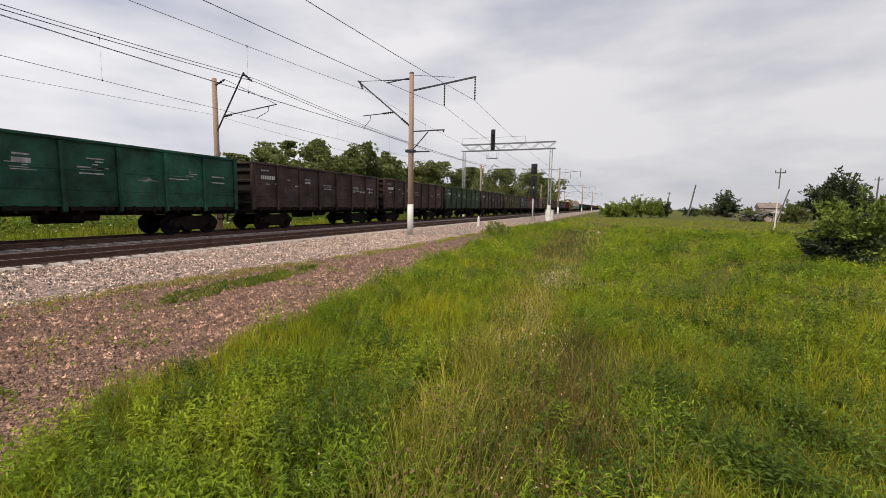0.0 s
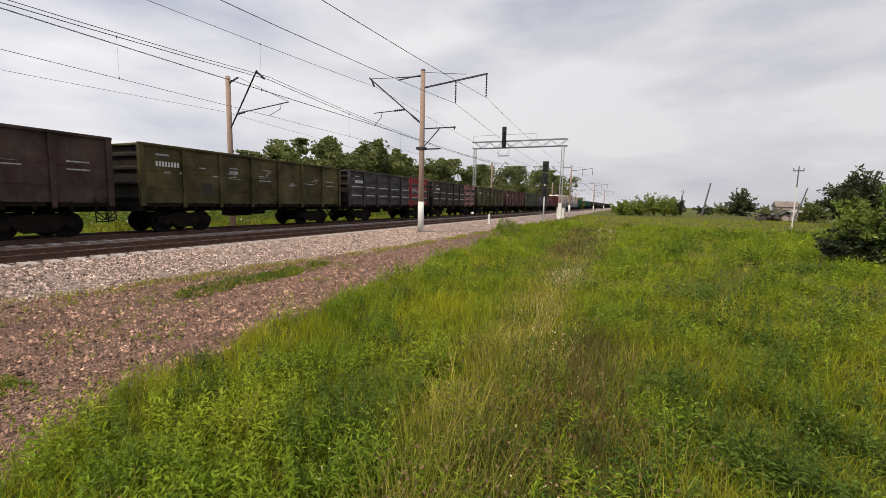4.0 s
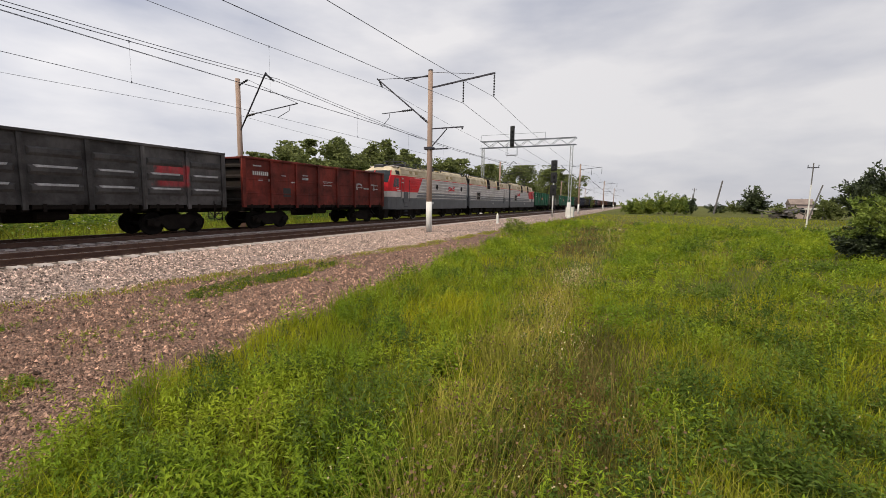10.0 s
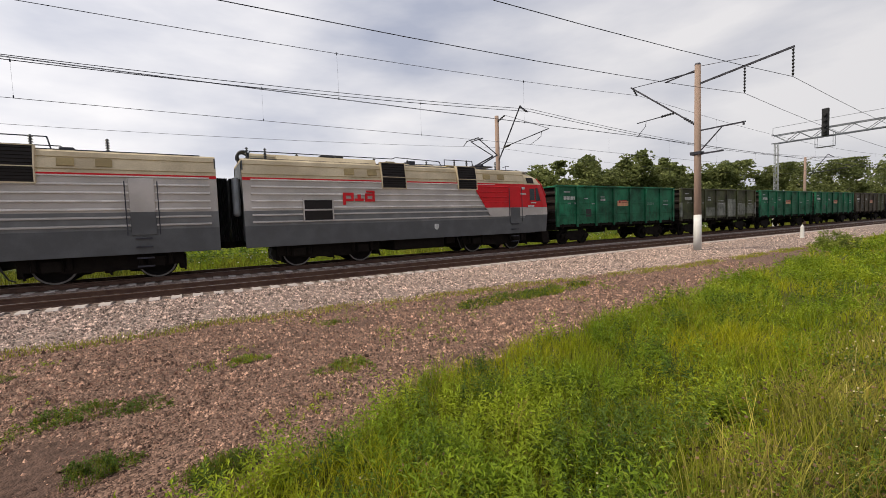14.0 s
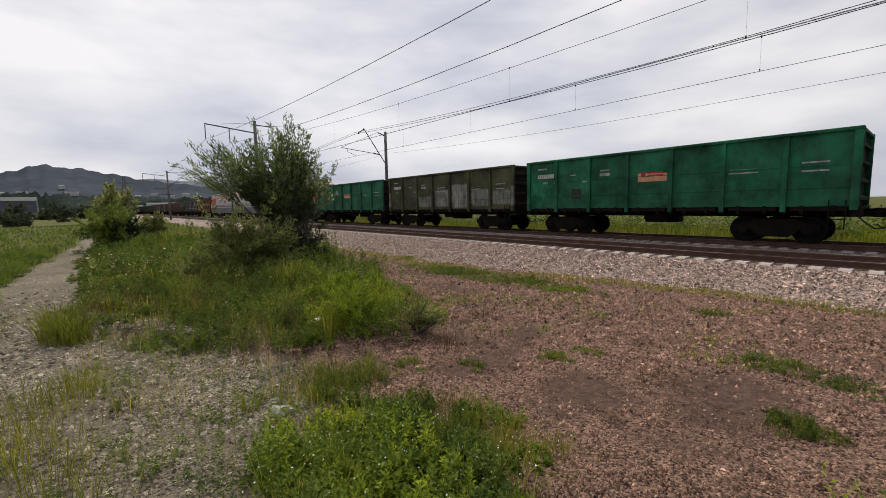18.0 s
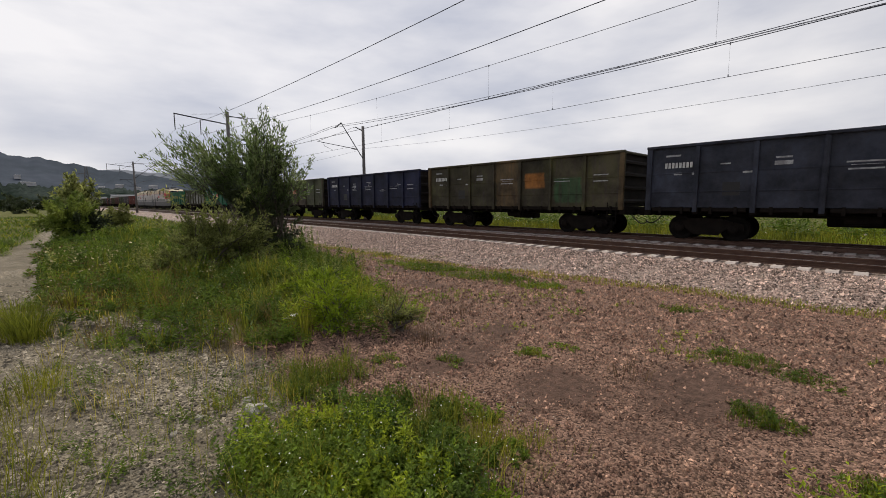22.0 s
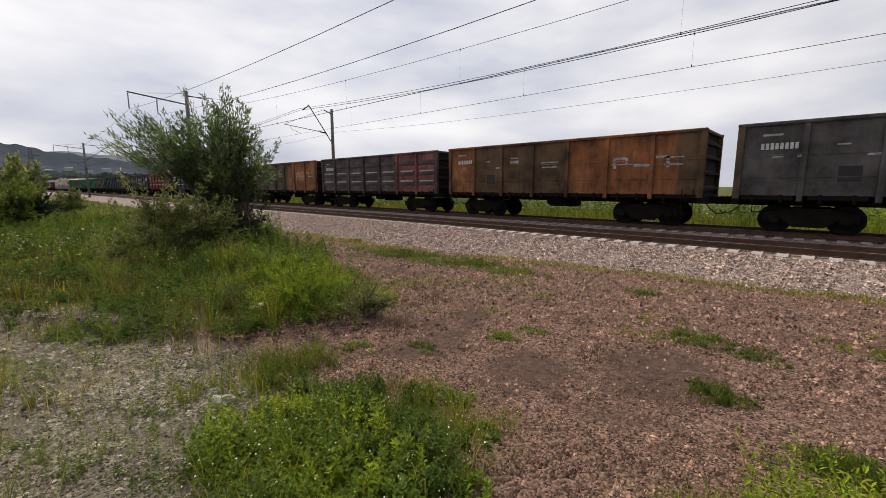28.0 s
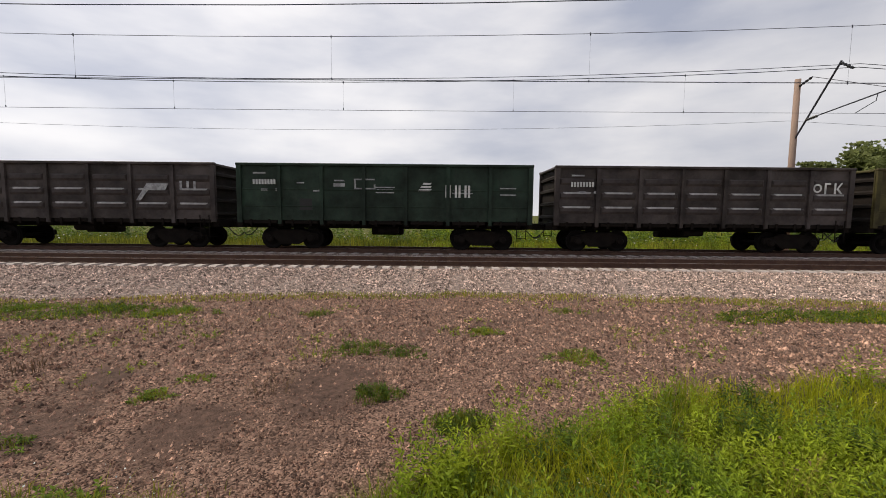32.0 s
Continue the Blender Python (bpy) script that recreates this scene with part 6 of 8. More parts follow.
def herbs(name, x, y, h, mat, label, leaves=20, leaf=0.07, narrow=0.3, parent=None):
    """Leafy plants: leaves standing outwards round each stem, steeper towards its top."""
    n = len(x)
    z = ground_z(x, y)
    k = (np.arange(leaves)[None] + rng.uniform(0, 1, (n, leaves))) / leaves
    a = np.arange(leaves)[None] * 2.4 + rng.uniform(0, 6.283, (n, 1)) + rng.normal(0, 0.4, (n, leaves))
    e = np.radians(-12 + 72 * k + rng.normal(0, 16, (n, leaves)))
    sx, sy = rng.normal(0, 0.16, (n, 1)), rng.normal(0, 0.16, (n, 1))
    H = h[:, None]
    base = np.stack([x[:, None] + sx * k * H, y[:, None] + sy * k * H, z[:, None] + (0.08 + 0.92 * k) * H], -1)
    d = np.stack([np.cos(e) * np.cos(a), np.cos(e) * np.sin(a), np.sin(e)], -1)
    s = np.stack([-np.sin(a), np.cos(a), rng.normal(0, 0.35, (n, leaves))], -1)
    L = ((leaf[:, None] if np.ndim(leaf) else leaf) * (1.2 - 0.55 * k) * rng.uniform(0.6, 1.25, (n, leaves)))[..., None]
    mid, tip = base + d * L * 0.45, base + d * L
    tip[..., 2] -= 0.22 * L[..., 0]
    v = np.stack([base, mid + s * L * narrow * 0.5, tip, mid - s * L * narrow * 0.5], 2)
    t = np.array([(0, 1, 2), (0, 2, 3)])[None] + (np.arange(n * leaves) * 4)[:, None, None]
    return tagged(soup(name, v.reshape(-1, 3), t.reshape(-1, 3), mat, parent), label, "weeds", kind="stuff")


def arching(name, x, y, h, w, ox, oy, mat, label, category="grass"):
    """Long blades that arch outwards from the middle of their tussock; ox, oy: their way out."""
    n = len(x)
    base = np.stack([x, y, ground_z(x, y) - 0.02], -1)
    a = np.arctan2(oy, ox) + rng.normal(0, 0.5, n)
    out = np.stack([np.cos(a), np.sin(a), np.zeros(n)], -1) * (h * rng.uniform(0.15, 0.75, n))[:, None]
    b = a + 1.57 + rng.normal(0, 0.5, n)
    side = np.stack([np.cos(b), np.sin(b), np.zeros(n)], -1) * w[:, None]
    up = np.stack([np.zeros(n), np.zeros(n), h], -1)
    p1, p2 = base + out * 0.25 + up * 0.5, base + out * 0.65 + up * 0.85
    tip = base + out * 1.15 + up * rng.uniform(0.7, 1.0, n)[:, None]
    v = np.stack([base - side, base + side, p1 - side, p1 + side, p2 - side * 0.7, p2 + side * 0.7, tip], 1)
    t = np.array([(0, 1, 3), (0, 3, 2), (2, 3, 5), (2, 5, 4), (4, 5, 6)])[None] + (np.arange(n) * 7)[:, None, None]
    return tagged(soup(name, v.reshape(-1, 3), t.reshape(-1, 3), mat), label, category, kind="stuff")


def around(cx, cy, rad, per):
    """Places round each middle: index of the middle, x, y and how far out (0 to 1)."""
    i = np.repeat(np.arange(len(cx)), per)
    a, q = rng.uniform(0, 6.283, len(i)), np.sqrt(rng.random(len(i)))
    return i, cx[i] + rad[i] * q * np.cos(a), cy[i] + rad[i] * q * np.sin(a), q, a


def flowers(name, x, y, h, size, mat, label, category="flowers"):
    v, t = leaf_cloud(x, y, ground_z(x, y) + h, size, 0.9)
    return tagged(soup(name, v, t, mat), label, category, kind="stuff")


# meadow on the field side: a thick sward, and over it leafy clumps, tussocks, clover and dry stalks in patches
def browned(x, y):
    """The brown, seeding patch beside the trodden line."""
    return 1.2 * np.exp(-((x + 0.6 + 0.2 * wave(y, x)) / 0.55) ** 2 - ((y - 4.8) / 2.2) ** 2) + 0.75 * np.exp(-((x + 2.6) / 0.9) ** 2 - ((y - 20.0) / 6.0) ** 2) + 0.6 * np.exp(-((x + 3.2) / 1.3) ** 2 - ((y - 33.0) / 8.0) ** 2)


x, y, r = spread(150000, 1.0, 95, -75, 112, 1.9)
x2, y2, r2 = spread(82000, 1.2, 11, -75, 112, 0.85)
x, y, r = np.concatenate([x, x2]), np.concatenate([y, y2]), np.concatenate([r, r2])
k = (green(x, y) > 0.5) & (y > -3.0)
x, y, r = x[k], y[k], r[k]
u = rng.random(len(x))
brown = u < browned(x, y) * 0.9
dry = ~brown & (rng.random(len(x)) < dryness(x, y) * 0.75)
dark = ~brown & ~dry & (rng.random(len(x)) < np.clip((x + 0.4) * 0.5, 0.05, 0.5) * np.clip(1.6 - r / 8, 0.25, 1))
hh = np.clip(0.24 + 0.10 * wave(x * 0.5, y * 0.5) + 0.07 * wave(x * 1.3, y * 1.3), 0.08, 0.5) * rng.uniform(0.4, 1.45, len(x)) * np.where(x > -0.6, 0.85, 1.0)
fresh = ~brown & ~dry & ~dark
for sel, mat, nm, lab, cat, f in ((fresh, GRASS, "meadow_grass", "fresh green meadow grass beside the track", "grass", 1.0), (dark, GRASS_DARK, "dark_meadow_grass", "darker rank grass among the meadow weeds", "grass", 1.0),
                                  (dry, GRASS_DRY, "dry_meadow_grass", "yellowed dry grass along a trodden line in the meadow", "dry grass", 0.9), (brown, GRASS_BROWN, "brown_meadow_grass", "browned seeding grass beside the trodden line", "dry grass", 0.95)):
    blades(nm, x[sel], y[sel], hh[sel] * f, thick(r[sel], 0.0036), mat, lab, cat, 0.7)
cx, cy, cr = spread(4300, 1.3, 48, -75, 112, 1.4)
k = (green(cx - 0.15, cy) > 0.5) & (cy > -2.0)
cx, cy, cr = cx[k], cy[k], cr[k]
f = np.maximum(1.0, cr / 6.0) ** 0.6
dn, bn, lush, u = dryness(cx, cy), browned(cx, cy), wave(cx * 0.55 + 1.0, cy * 0.55) + rng.normal(0, 0.25, len(cx)), rng.random(len(cx))
clover = ((bn > 0.35) & (u < 0.45)) | ((bn <= 0.35) & (dn > 0.42) & (u < 0.28)) | ((dn <= 0.42) & (lush < -0.25) & (u < 0.2))
straw = ~clover & (((bn > 0.35) & (u > 0.52)) | ((dn > 0.42) & (u < 0.8)) | ((dn <= 0.42) & (u > 0.95)))
leafy = ~clover & ~straw & ((lush > -0.3) | (cr < 5.5))
tuss = ~clover & ~straw & ~leafy
high = rng.uniform(0.22, 0.66, len(cx)) * (1 + 0.25 * wave(cx * 0.3, cy * 0.3)) * np.clip(cr / 3.2, 0.7, 1.0)
i, x, y, q, a = around(cx[leafy], cy[leafy], 0.26 * f[leafy], 13)
rank = np.where(cx > 0.0, 0.85, 0.25) * np.clip(1.5 - cr / 12, 0.2, 1)
for px, py, pr in ((-2.5, 3.4, 0.7), (-3.7, 7.4, 0.7), (-2.9, 5.2, 0.4), (-4.6, 9.5, 0.6)):
    rank = np.maximum(rank, 1.1 * np.exp(-((cx - px) ** 2 + (cy - py) ** 2) / pr ** 2))
dark = rng.random(leafy.sum())[i] < rank[leafy][i]
hp, lf = high[leafy][i] * (1.1 - 0.45 * q) * rng.uniform(0.75, 1.15, len(i)), 0.082 * f[leafy][i]
herbs("meadow_weeds", x[~dark], y[~dark], hp[~dark], WEED, "tall leafy green weeds in clumps across the meadow", 16, lf[~dark], 0.25)
herbs("dark_meadow_weeds", x[dark], y[dark], hp[dark] * 0.95, WEED_DARK, "darker leafy weeds among the meadow grass", 16, lf[dark], 0.26)
i, x, y, q, a = around(cx[tuss], cy[tuss], 0.15 * f[tuss], 44)
arching("meadow_tussocks", x, y, high[tuss][i] * rng.uniform(0.5, 1.05, len(i)), 0.0028 * f[tuss][i], np.cos(a), np.sin(a), GRASS, "long arching grass in tussocks across the meadow")
i, x, y, q, a = around(cx[clover], cy[clover], 0.32 * f[clover], 15)
herbs("clover", x, y, rng.uniform(0.12, 0.28, len(i)), WEED_DARK, "low dark green clover along the trodden line", 10, 0.045 * f[clover][i], 0.7)
k = rng.random(len(i)) < 0.22
flowers("clover_flowers", x[k], y[k], rng.uniform(0.22, 0.34, k.sum()), 0.017 * f[clover][i[k]], PALE_UMBEL, "tiny pale clover flowers in the meadow")
i, x, y, q, a = around(cx[straw], cy[straw], 0.28 * f[straw], 40)
hs = high[straw][i] * 1.05 * rng.uniform(0.5, 1.1, len(i))
br = bn[straw][i] > 0.35
for sel, mat, nm, lab in ((~br, GRASS_DRY, "straw_stalks", "pale straw-coloured stalks along the trodden line"), (br, GRASS_BROWN, "brown_stalks", "brown seeding stalks beside the trodden line")):
    arching(nm, x[sel], y[sel], hs[sel], 0.0026 * f[straw][i][sel], np.cos(a[sel]), np.sin(a[sel]), mat, lab, "dry grass")
k = rng.random(len(i)) < 0.5
flowers("seed_heads", x[k] + 0.03, y[k], hs[k] * 0.9, 0.026 * f[straw][i[k]], SEED, "brown seed heads of dry grass", "seed heads")
# bleached stalks and flower heads on the trodden line farther out
y = np.concatenate([rng.normal(11.2, 0.9, 260), rng.normal(7.6, 0.7, 110), rng.normal(5.7, 0.3, 60), rng.uniform(12, 40, 70)])
x = np.interp(y, [5, 5.8, 7, 9, 12, 40], [-0.95, -1.0, -1.55, -1.65, -1.5, -1.95]) + rng.normal(0, 0.26, len(y))
far = np.maximum(1, y / 8)
flowers("pale_umbels", x, y, rng.uniform(0.22, 0.42, len(y)), 0.024 * far, PALE_UMBEL, "bleached pale flower heads on the trodden line")
arching("bleached_stalks", x, y, rng.uniform(0.16, 0.36, len(y)), 0.004 * far, rng.normal(0, 1, len(y)), rng.normal(0, 1, len(y)), STRAW, "bleached bent stalks on the trodden line", "dry grass")


# rough growth round the willow, the clump beside the standing place and the far field
def fill(poly, n):
    p = np.array(poly)
    lo, hi = p.min(0), p.max(0)
    q = lo + rng.random((n, 2)) * (hi - lo)
    k = inside(poly, q[:, 0] + 0.3 * wave(q[:, 0], q[:, 1]) + 0.25 * rng.normal(0, 1, n), q[:, 1] + 0.3 * wave(q[:, 1], q[:, 0]) + 0.3 * rng.normal(0, 1, n))
    return q[k, 0], q[k, 1]


x, y = fill(MOUND, 21000)
r = np.hypot(x, y)
k = rng.random(len(x)) < np.clip(9.0 / r, 0.2, 1)
x, y, r = x[k], y[k], r[k]
d = rng.random(len(x)) < np.interp(x + 0.12 * (y + 8), [-4.5, -3.0, -1.0], [0.15, 0.4, 0.6])
h = (0.18 + 0.09 * wave(x * 0.8, y * 0.8)) * rng.uniform(0.4, 1.6, len(x))
blades("rough_grass", x[~d], y[~d], h[~d], thick(r[~d], 0.005), GRASS_DARK, "tall rough grass round the willow bush", "grass", 0.8)
blades("rough_dry_grass", x[d], y[d], h[d], thick(r[d], 0.004), GRASS_DRY, "dry stalks among the rough grass", "dry grass")
cx, cy = fill(MOUND, 2100)
cr = np.hypot(cx, cy)
k = rng.random(len(cx)) < np.clip(11.0 / cr, 0.3, 1)
cx, cy, cr = cx[k], cy[k], cr[k]
f = np.maximum(1.0, cr / 6.5) ** 0.6
u, dryside = rng.random(len(cx)), np.interp(cx + 0.12 * (cy + 8), [-4.5, -3.0, -1.2], [0.04, 0.28, 0.75])
straw = u < dryside * 0.5
grassy = ~straw & (rng.random(len(cx)) < 0.28)
bright = ~straw & ~grassy & ((wave(cx * 1.1, cy * 1.1) > 0.75) | ((cx < -2.6) & (cy > -7.4) & (rng.random(len(cx)) < 0.5)))
dull = ~straw & ~grassy & ~bright
high = rng.uniform(0.25, 0.72, len(cx)) * (1 + 0.5 * wave(cx * 1.3 + 2, cy * 1.3)) * np.interp(cy, [-9.5, -6.0, -5.2], [1.0, 0.85, 0.6]) * np.interp(cx, [-1.6, -0.4], [1.0, 0.6])
for sel, mat, nm, lab in ((bright, WEED, "willowside_weeds", "tall fresh leafy weeds round the willow bush"), (dull, WEED_DARK, "dark_willowside_weeds", "dark leafy weeds round the willow bush")):
    i, x, y, q, a = around(cx[sel], cy[sel], 0.25 * f[sel], 12)
    herbs(nm, x, y, high[sel][i] * (1.1 - 0.5 * q) * rng.uniform(0.7, 1.15, len(i)), mat, lab, 18, 0.088 * f[sel][i], 0.3)
i, x, y, q, a = around(cx[grassy], cy[grassy], 0.14 * f[grassy], 40)
arching("willowside_tussocks", x, y, high[grassy][i] * rng.uniform(0.6, 1.25, len(i)), 0.0045 * f[grassy][i], np.cos(a), np.sin(a), GRASS_DARK, "long arching grass round the willow bush")
i, x, y, q, a = around(cx[straw], cy[straw], 0.25 * f[straw], 36)
hs = high[straw][i] * rng.uniform(0.4, 1.05, len(i))
arching("willowside_straw", x, y, hs, 0.003 * f[straw][i], np.cos(a), np.sin(a), GRASS_BROWN, "dry brownish stalks at the edge of the rough grass", "dry grass")
k = rng.random(len(i)) < 0.2
flowers("willowside_seed_heads", x[k] + 0.03, y[k], hs[k] * 0.9, 0.03 * f[straw][i[k]], SEED, "brown seed heads at the edge of the rough grass", "seed heads")
x, y = fill(MOUND, 900)
k = (y < -6.0) & (y > -19) & (rng.random(len(x)) < np.interp(x + 0.3 * (y + 9), [-4.0, -3.2, -2.0], [1.0, 0.6, 0.15]))
x, y = x[k], y[k]
h = rng.uniform(0.45, 1.0, len(x)) * np.interp(x, [-4.2, -2.5], [1.1, 0.8])
d = rng.random(len(x)) < 0.7
for sel, mat, nm, lab in ((d, WEED_DARK, "tall_willowside_weeds", "tall dark weeds standing over the rough grass"), (~d, LEAF_C, "tall_dull_weeds", "tall dull green weeds standing over the rough grass")):
    herbs(nm, x[sel], y[sel], h[sel], mat, lab, 40, 0.13 * np.maximum(1, np.hypot(x[sel], y[sel]) / 12), 0.24)
x, y = fill(MOUND, 1500)
k = (y > -20) & (wave(x * 0.8 + 1, y * 0.8) > -0.1) & (x > -3.2 + rng.normal(0, 0.6, len(x)))
flowers("willowside_flowers", x[k], y[k], rng.uniform(0.3, 0.6, k.sum()), 0.028 * np.maximum(1, np.hypot(x[k], y[k]) / 6.5), PALE_UMBEL, "small pale flowers in the rough grass")
# the clump: dark and leafy over its larger part, thin and olive towards the line
x, y = fill(CLUMP, 3600)
leafy = 1 / (1 + np.exp((-2.35 - x + 0.25 * wave(x * 3, y * 3)) * 7))
k = rng.random(len(x)) < 0.35 + 0.65 * leafy
x, y, leafy = x[k], y[k], leafy[k]
d = rng.random(len(x)) < 0.75 - 0.5 * leafy
h = rng.uniform(0.05, 0.22, len(x))
blades("clump_grass", x[~d], y[~d], h[~d], np.full((~d).sum(), 0.003), GRASS_DARK, "low green grass clump on the gravel", "grass", 0.9)
blades("clump_dry_grass", x[d], y[d], h[d] * 1.1, np.full(d.sum(), 0.0026), GRASS_DRY, "dry yellow grass at the edge of the green clump", "dry grass", 0.9)
cx, cy = fill(shrunk(CLUMP, 0.12), 330)
u = rng.random(len(cx))
leafy = (cx > -2.35 + 0.3 * wave(cx * 3, cy * 3)) & (wave(cx * 2.3 + 1, cy * 2.3) > -0.55)
high = rng.uniform(0.14, 0.36, len(cx)) * (1 + 0.5 * wave(cx * 3, cy * 3)) * np.where(leafy, 1.0, 0.45)
for sel, mat, nm, lab in ((leafy & (u < 0.25), WEED, "clump_weeds", "fresh leafy weeds on the gravel"), ((leafy & (u >= 0.25)) | (~leafy & (u < 0.25)), WEED_DARK, "dark_clump_weeds", "dark leafy weeds on the gravel")):
    i, x, y, q, a = around(cx[sel], cy[sel], np.full(sel.sum(), 0.18), 12)
    herbs(nm, x, y, high[sel][i] * (1.15 - 0.6 * q) * rng.uniform(0.7, 1.2, len(i)), mat, lab, 20, 0.062, 0.42)
sel = (~leafy & (u > 0.55)) | (leafy & (u > 0.93))
i, x, y, q, a = around(cx[sel], cy[sel], np.full(sel.sum(), 0.13), 30)
arching("clump_tussocks", x, y, (0.1 + high[sel][i]) * rng.uniform(0.5, 1.2, len(i)), np.full(len(i), 0.0026), np.cos(a), np.sin(a), GRASS_DARK, "long grass arching over the edge of the green clump")
x, y = fill(CLUMP, 480)
flowers("clump_flowers", x, y, rng.uniform(0.15, 0.36, len(x)), 0.014, PETAL, "tiny white flowers in the green clump")
# thin olive growth between the willow's rough grass and the clump
cx, cy = rng.normal(-2.15, 0.3, 34), rng.normal(-4.5, 0.2, 34)
i, x, y, q, a = around(cx, cy, np.full(34, 0.14), 34)
arching("olive_tussocks", x, y, rng.uniform(0.08, 0.3, len(i)), np.full(len(i), 0.003), np.cos(a), np.sin(a), GRASS_DARK, "thin olive tussocks on the gravel")
herbs("olive_weeds", x[::9], y[::9], rng.uniform(0.08, 0.22, len(x[::9])), WEED_DARK, "thin weeds among the olive tussocks", 12, 0.05, 0.35)
x, y, r = spread(62000, 7, 90, 150, 232, 1.7)
k = ((x > path_side(y) + 0.1) | (y < -33)) & (green(x, y) > 0.5)
x, y, r = x[k], y[k], r[k]
w = wave(x * 0.35, y * 0.22) + rng.normal(0, 0.35, len(x))
h = (0.26 + 0.08 * wave(x * 0.5, y * 0.5)) * rng.uniform(0.4, 1.3, len(x))
for sel, mat, nm, lab in ((w > 0.45, GRASS_DARK, "far_meadow_grass", "olive green meadow grass beyond the footpath"), (w <= 0.45, WEED_DARK, "far_meadow_herbage", "darker meadow herbage beyond the footpath")):
    blades(nm, x[sel], y[sel], h[sel], thick(r[sel], 0.006), mat, lab, "grass", 1.1)
cx, cy = rng.uniform(1.6, 6.0, 420), rng.uniform(-30, -6.4, 420)
k = (green(cx, cy) > 0.5) & (cx < path_side(cy) + 2.8)
i, x, y, q, a = around(cx[k], cy[k], np.full(k.sum(), 0.35), 12)
dk = rng.random(k.sum())[i] < 0.85
h = (0.34 + 0.14 * wave(x, y)) * rng.uniform(0.5, 1.3, len(i)) * np.interp(y, [-16, -12, -7], [0.9, 1.7, 1.9])
for sel, mat, nm, lab in ((dk, WEED_DARK, "pathside_weeds", "leafy weeds along the edge of the footpath"), (~dk, WEED, "fresh_pathside_weeds", "fresh leafy weeds along the edge of the footpath")):
    herbs(nm, x[sel], y[sel], h[sel], mat, lab, 16, 0.10, 0.3)
# thin stalks and low weeds on the pale gravel
cx, cy, cr = spread(900, 2.3, 14, 128, 208, 1.1)
k = (green(cx, cy) < 0.5) & (pale(cx, cy) > 0.15) & (wave(cx * 1.1 + 2, cy * 1.1) > -0.35) & ((cx < 0.25) | (cx > 1.25) | (cy > -6.0))
cx, cy, cr = cx[k], cy[k], cr[k]
u = rng.random(len(cx))
sel = u < 0.55
i, x, y, q, a = around(cx[sel], cy[sel], np.full(sel.sum(), 0.22), 12)
arching("sparse_stalks", x, y, rng.uniform(0.08, 0.38, len(i)), np.full(len(i), 0.0026), np.cos(a), np.sin(a), GRASS_DRY, "sparse dry stalks on the pale gravel", "dry grass")
sel = u > 0.45
i, x, y, q, a = around(cx[sel], cy[sel], np.full(sel.sum(), 0.2), 7)
herbs("path_weeds", x, y, rng.uniform(0.05, 0.22, len(i)), WEED_DARK, "low weeds scattered on the pale gravel", 14, 0.042, 0.32)
cx, cy = rng.uniform(0.0, 1.3, 70), rng.uniform(-6.8, -3.4, 70)
i, x, y, q, a = around(cx, cy, np.full(70, 0.2), 16)
arching("pathside_stalks", x, y, rng.uniform(0.12, 0.45, len(i)), np.full(len(i), 0.0028), np.cos(a), np.sin(a), GRASS_DARK, "thin upright stalks beside the footpath")
cx, cy = np.array([0.4, 0.25, 0.45]), np.array([-9.3, -9.0, -9.9])
i, x, y, q, a = around(cx, cy, np.array([0.3, 0.25, 0.2]), 260)
arching("path_tussock", x, y, rng.uniform(0.2, 0.7, len(i)), np.full(len(i), 0.004), np.cos(a), np.sin(a), GRASS_DARK, "tall yellowish tussock growing in the footpath", "dry grass")
# thin low growth in patches of the gravel yard
cx, cy = rng.uniform(-10.6, -3.2, 1500), rng.uniform(-16, 12, 1500)
k = (green(cx, cy) < 0.5) & (pale(cx, cy) < 0.5) & (wave(cx * 0.42 + 0.5, cy * 0.34) + 0.5 * wave(cx * 1.4, cy * 1.1) > 0.42)
cx, cy = cx[k], cy[k]
i, x, y, q, a = around(cx, cy, np.full(len(cx), 0.26), 9)
arching("yard_sparse_grass", x, y, rng.uniform(0.03, 0.12, len(i)), np.full(len(i), 0.0045), np.cos(a), np.sin(a), GRASS_DARK, "sparse low grass in patches of the gravel yard")
k = rng.random(len(i)) < 0.35
herbs("yard_weeds", x[k], y[k], rng.uniform(0.02, 0.07, k.sum()), WEED, "tiny weeds in patches of the gravel yard", 8, 0.05, 0.4)
# sward and weeds behind and beside the standing place
x, y, r = spread(34000, 0.9, 22, 180, 292, 1.3)
k = green(x, y) > 0.5
blades("meadow_sward", x[k], y[k], rng.uniform(0.08, 0.34, k.sum()), thick(r[k], 0.0045), GRASS, "green meadow grass round the standing place", "grass", 0.75)
x, y, r = spread(2600, 1.4, 20, 180, 292, 1.3)
k = green(x, y) > 0.5
herbs("meadow_sward_weeds", x[k], y[k], rng.uniform(0.15, 0.42, k.sum()), WEED, "leafy weeds in the meadow round the standing place", 16, 0.10, 0.28)
x, y, r = spread(12000, 0.02, 1.6, 0, 360, 0.6)
k = green(x, y) > 0.5
blades("trodden_grass", x[k], y[k], rng.uniform(0.04, 0.18, k.sum()), np.full(k.sum(), 0.0035), GRASS_DARK, "short trodden grass at the standing place", "grass", 0.9)
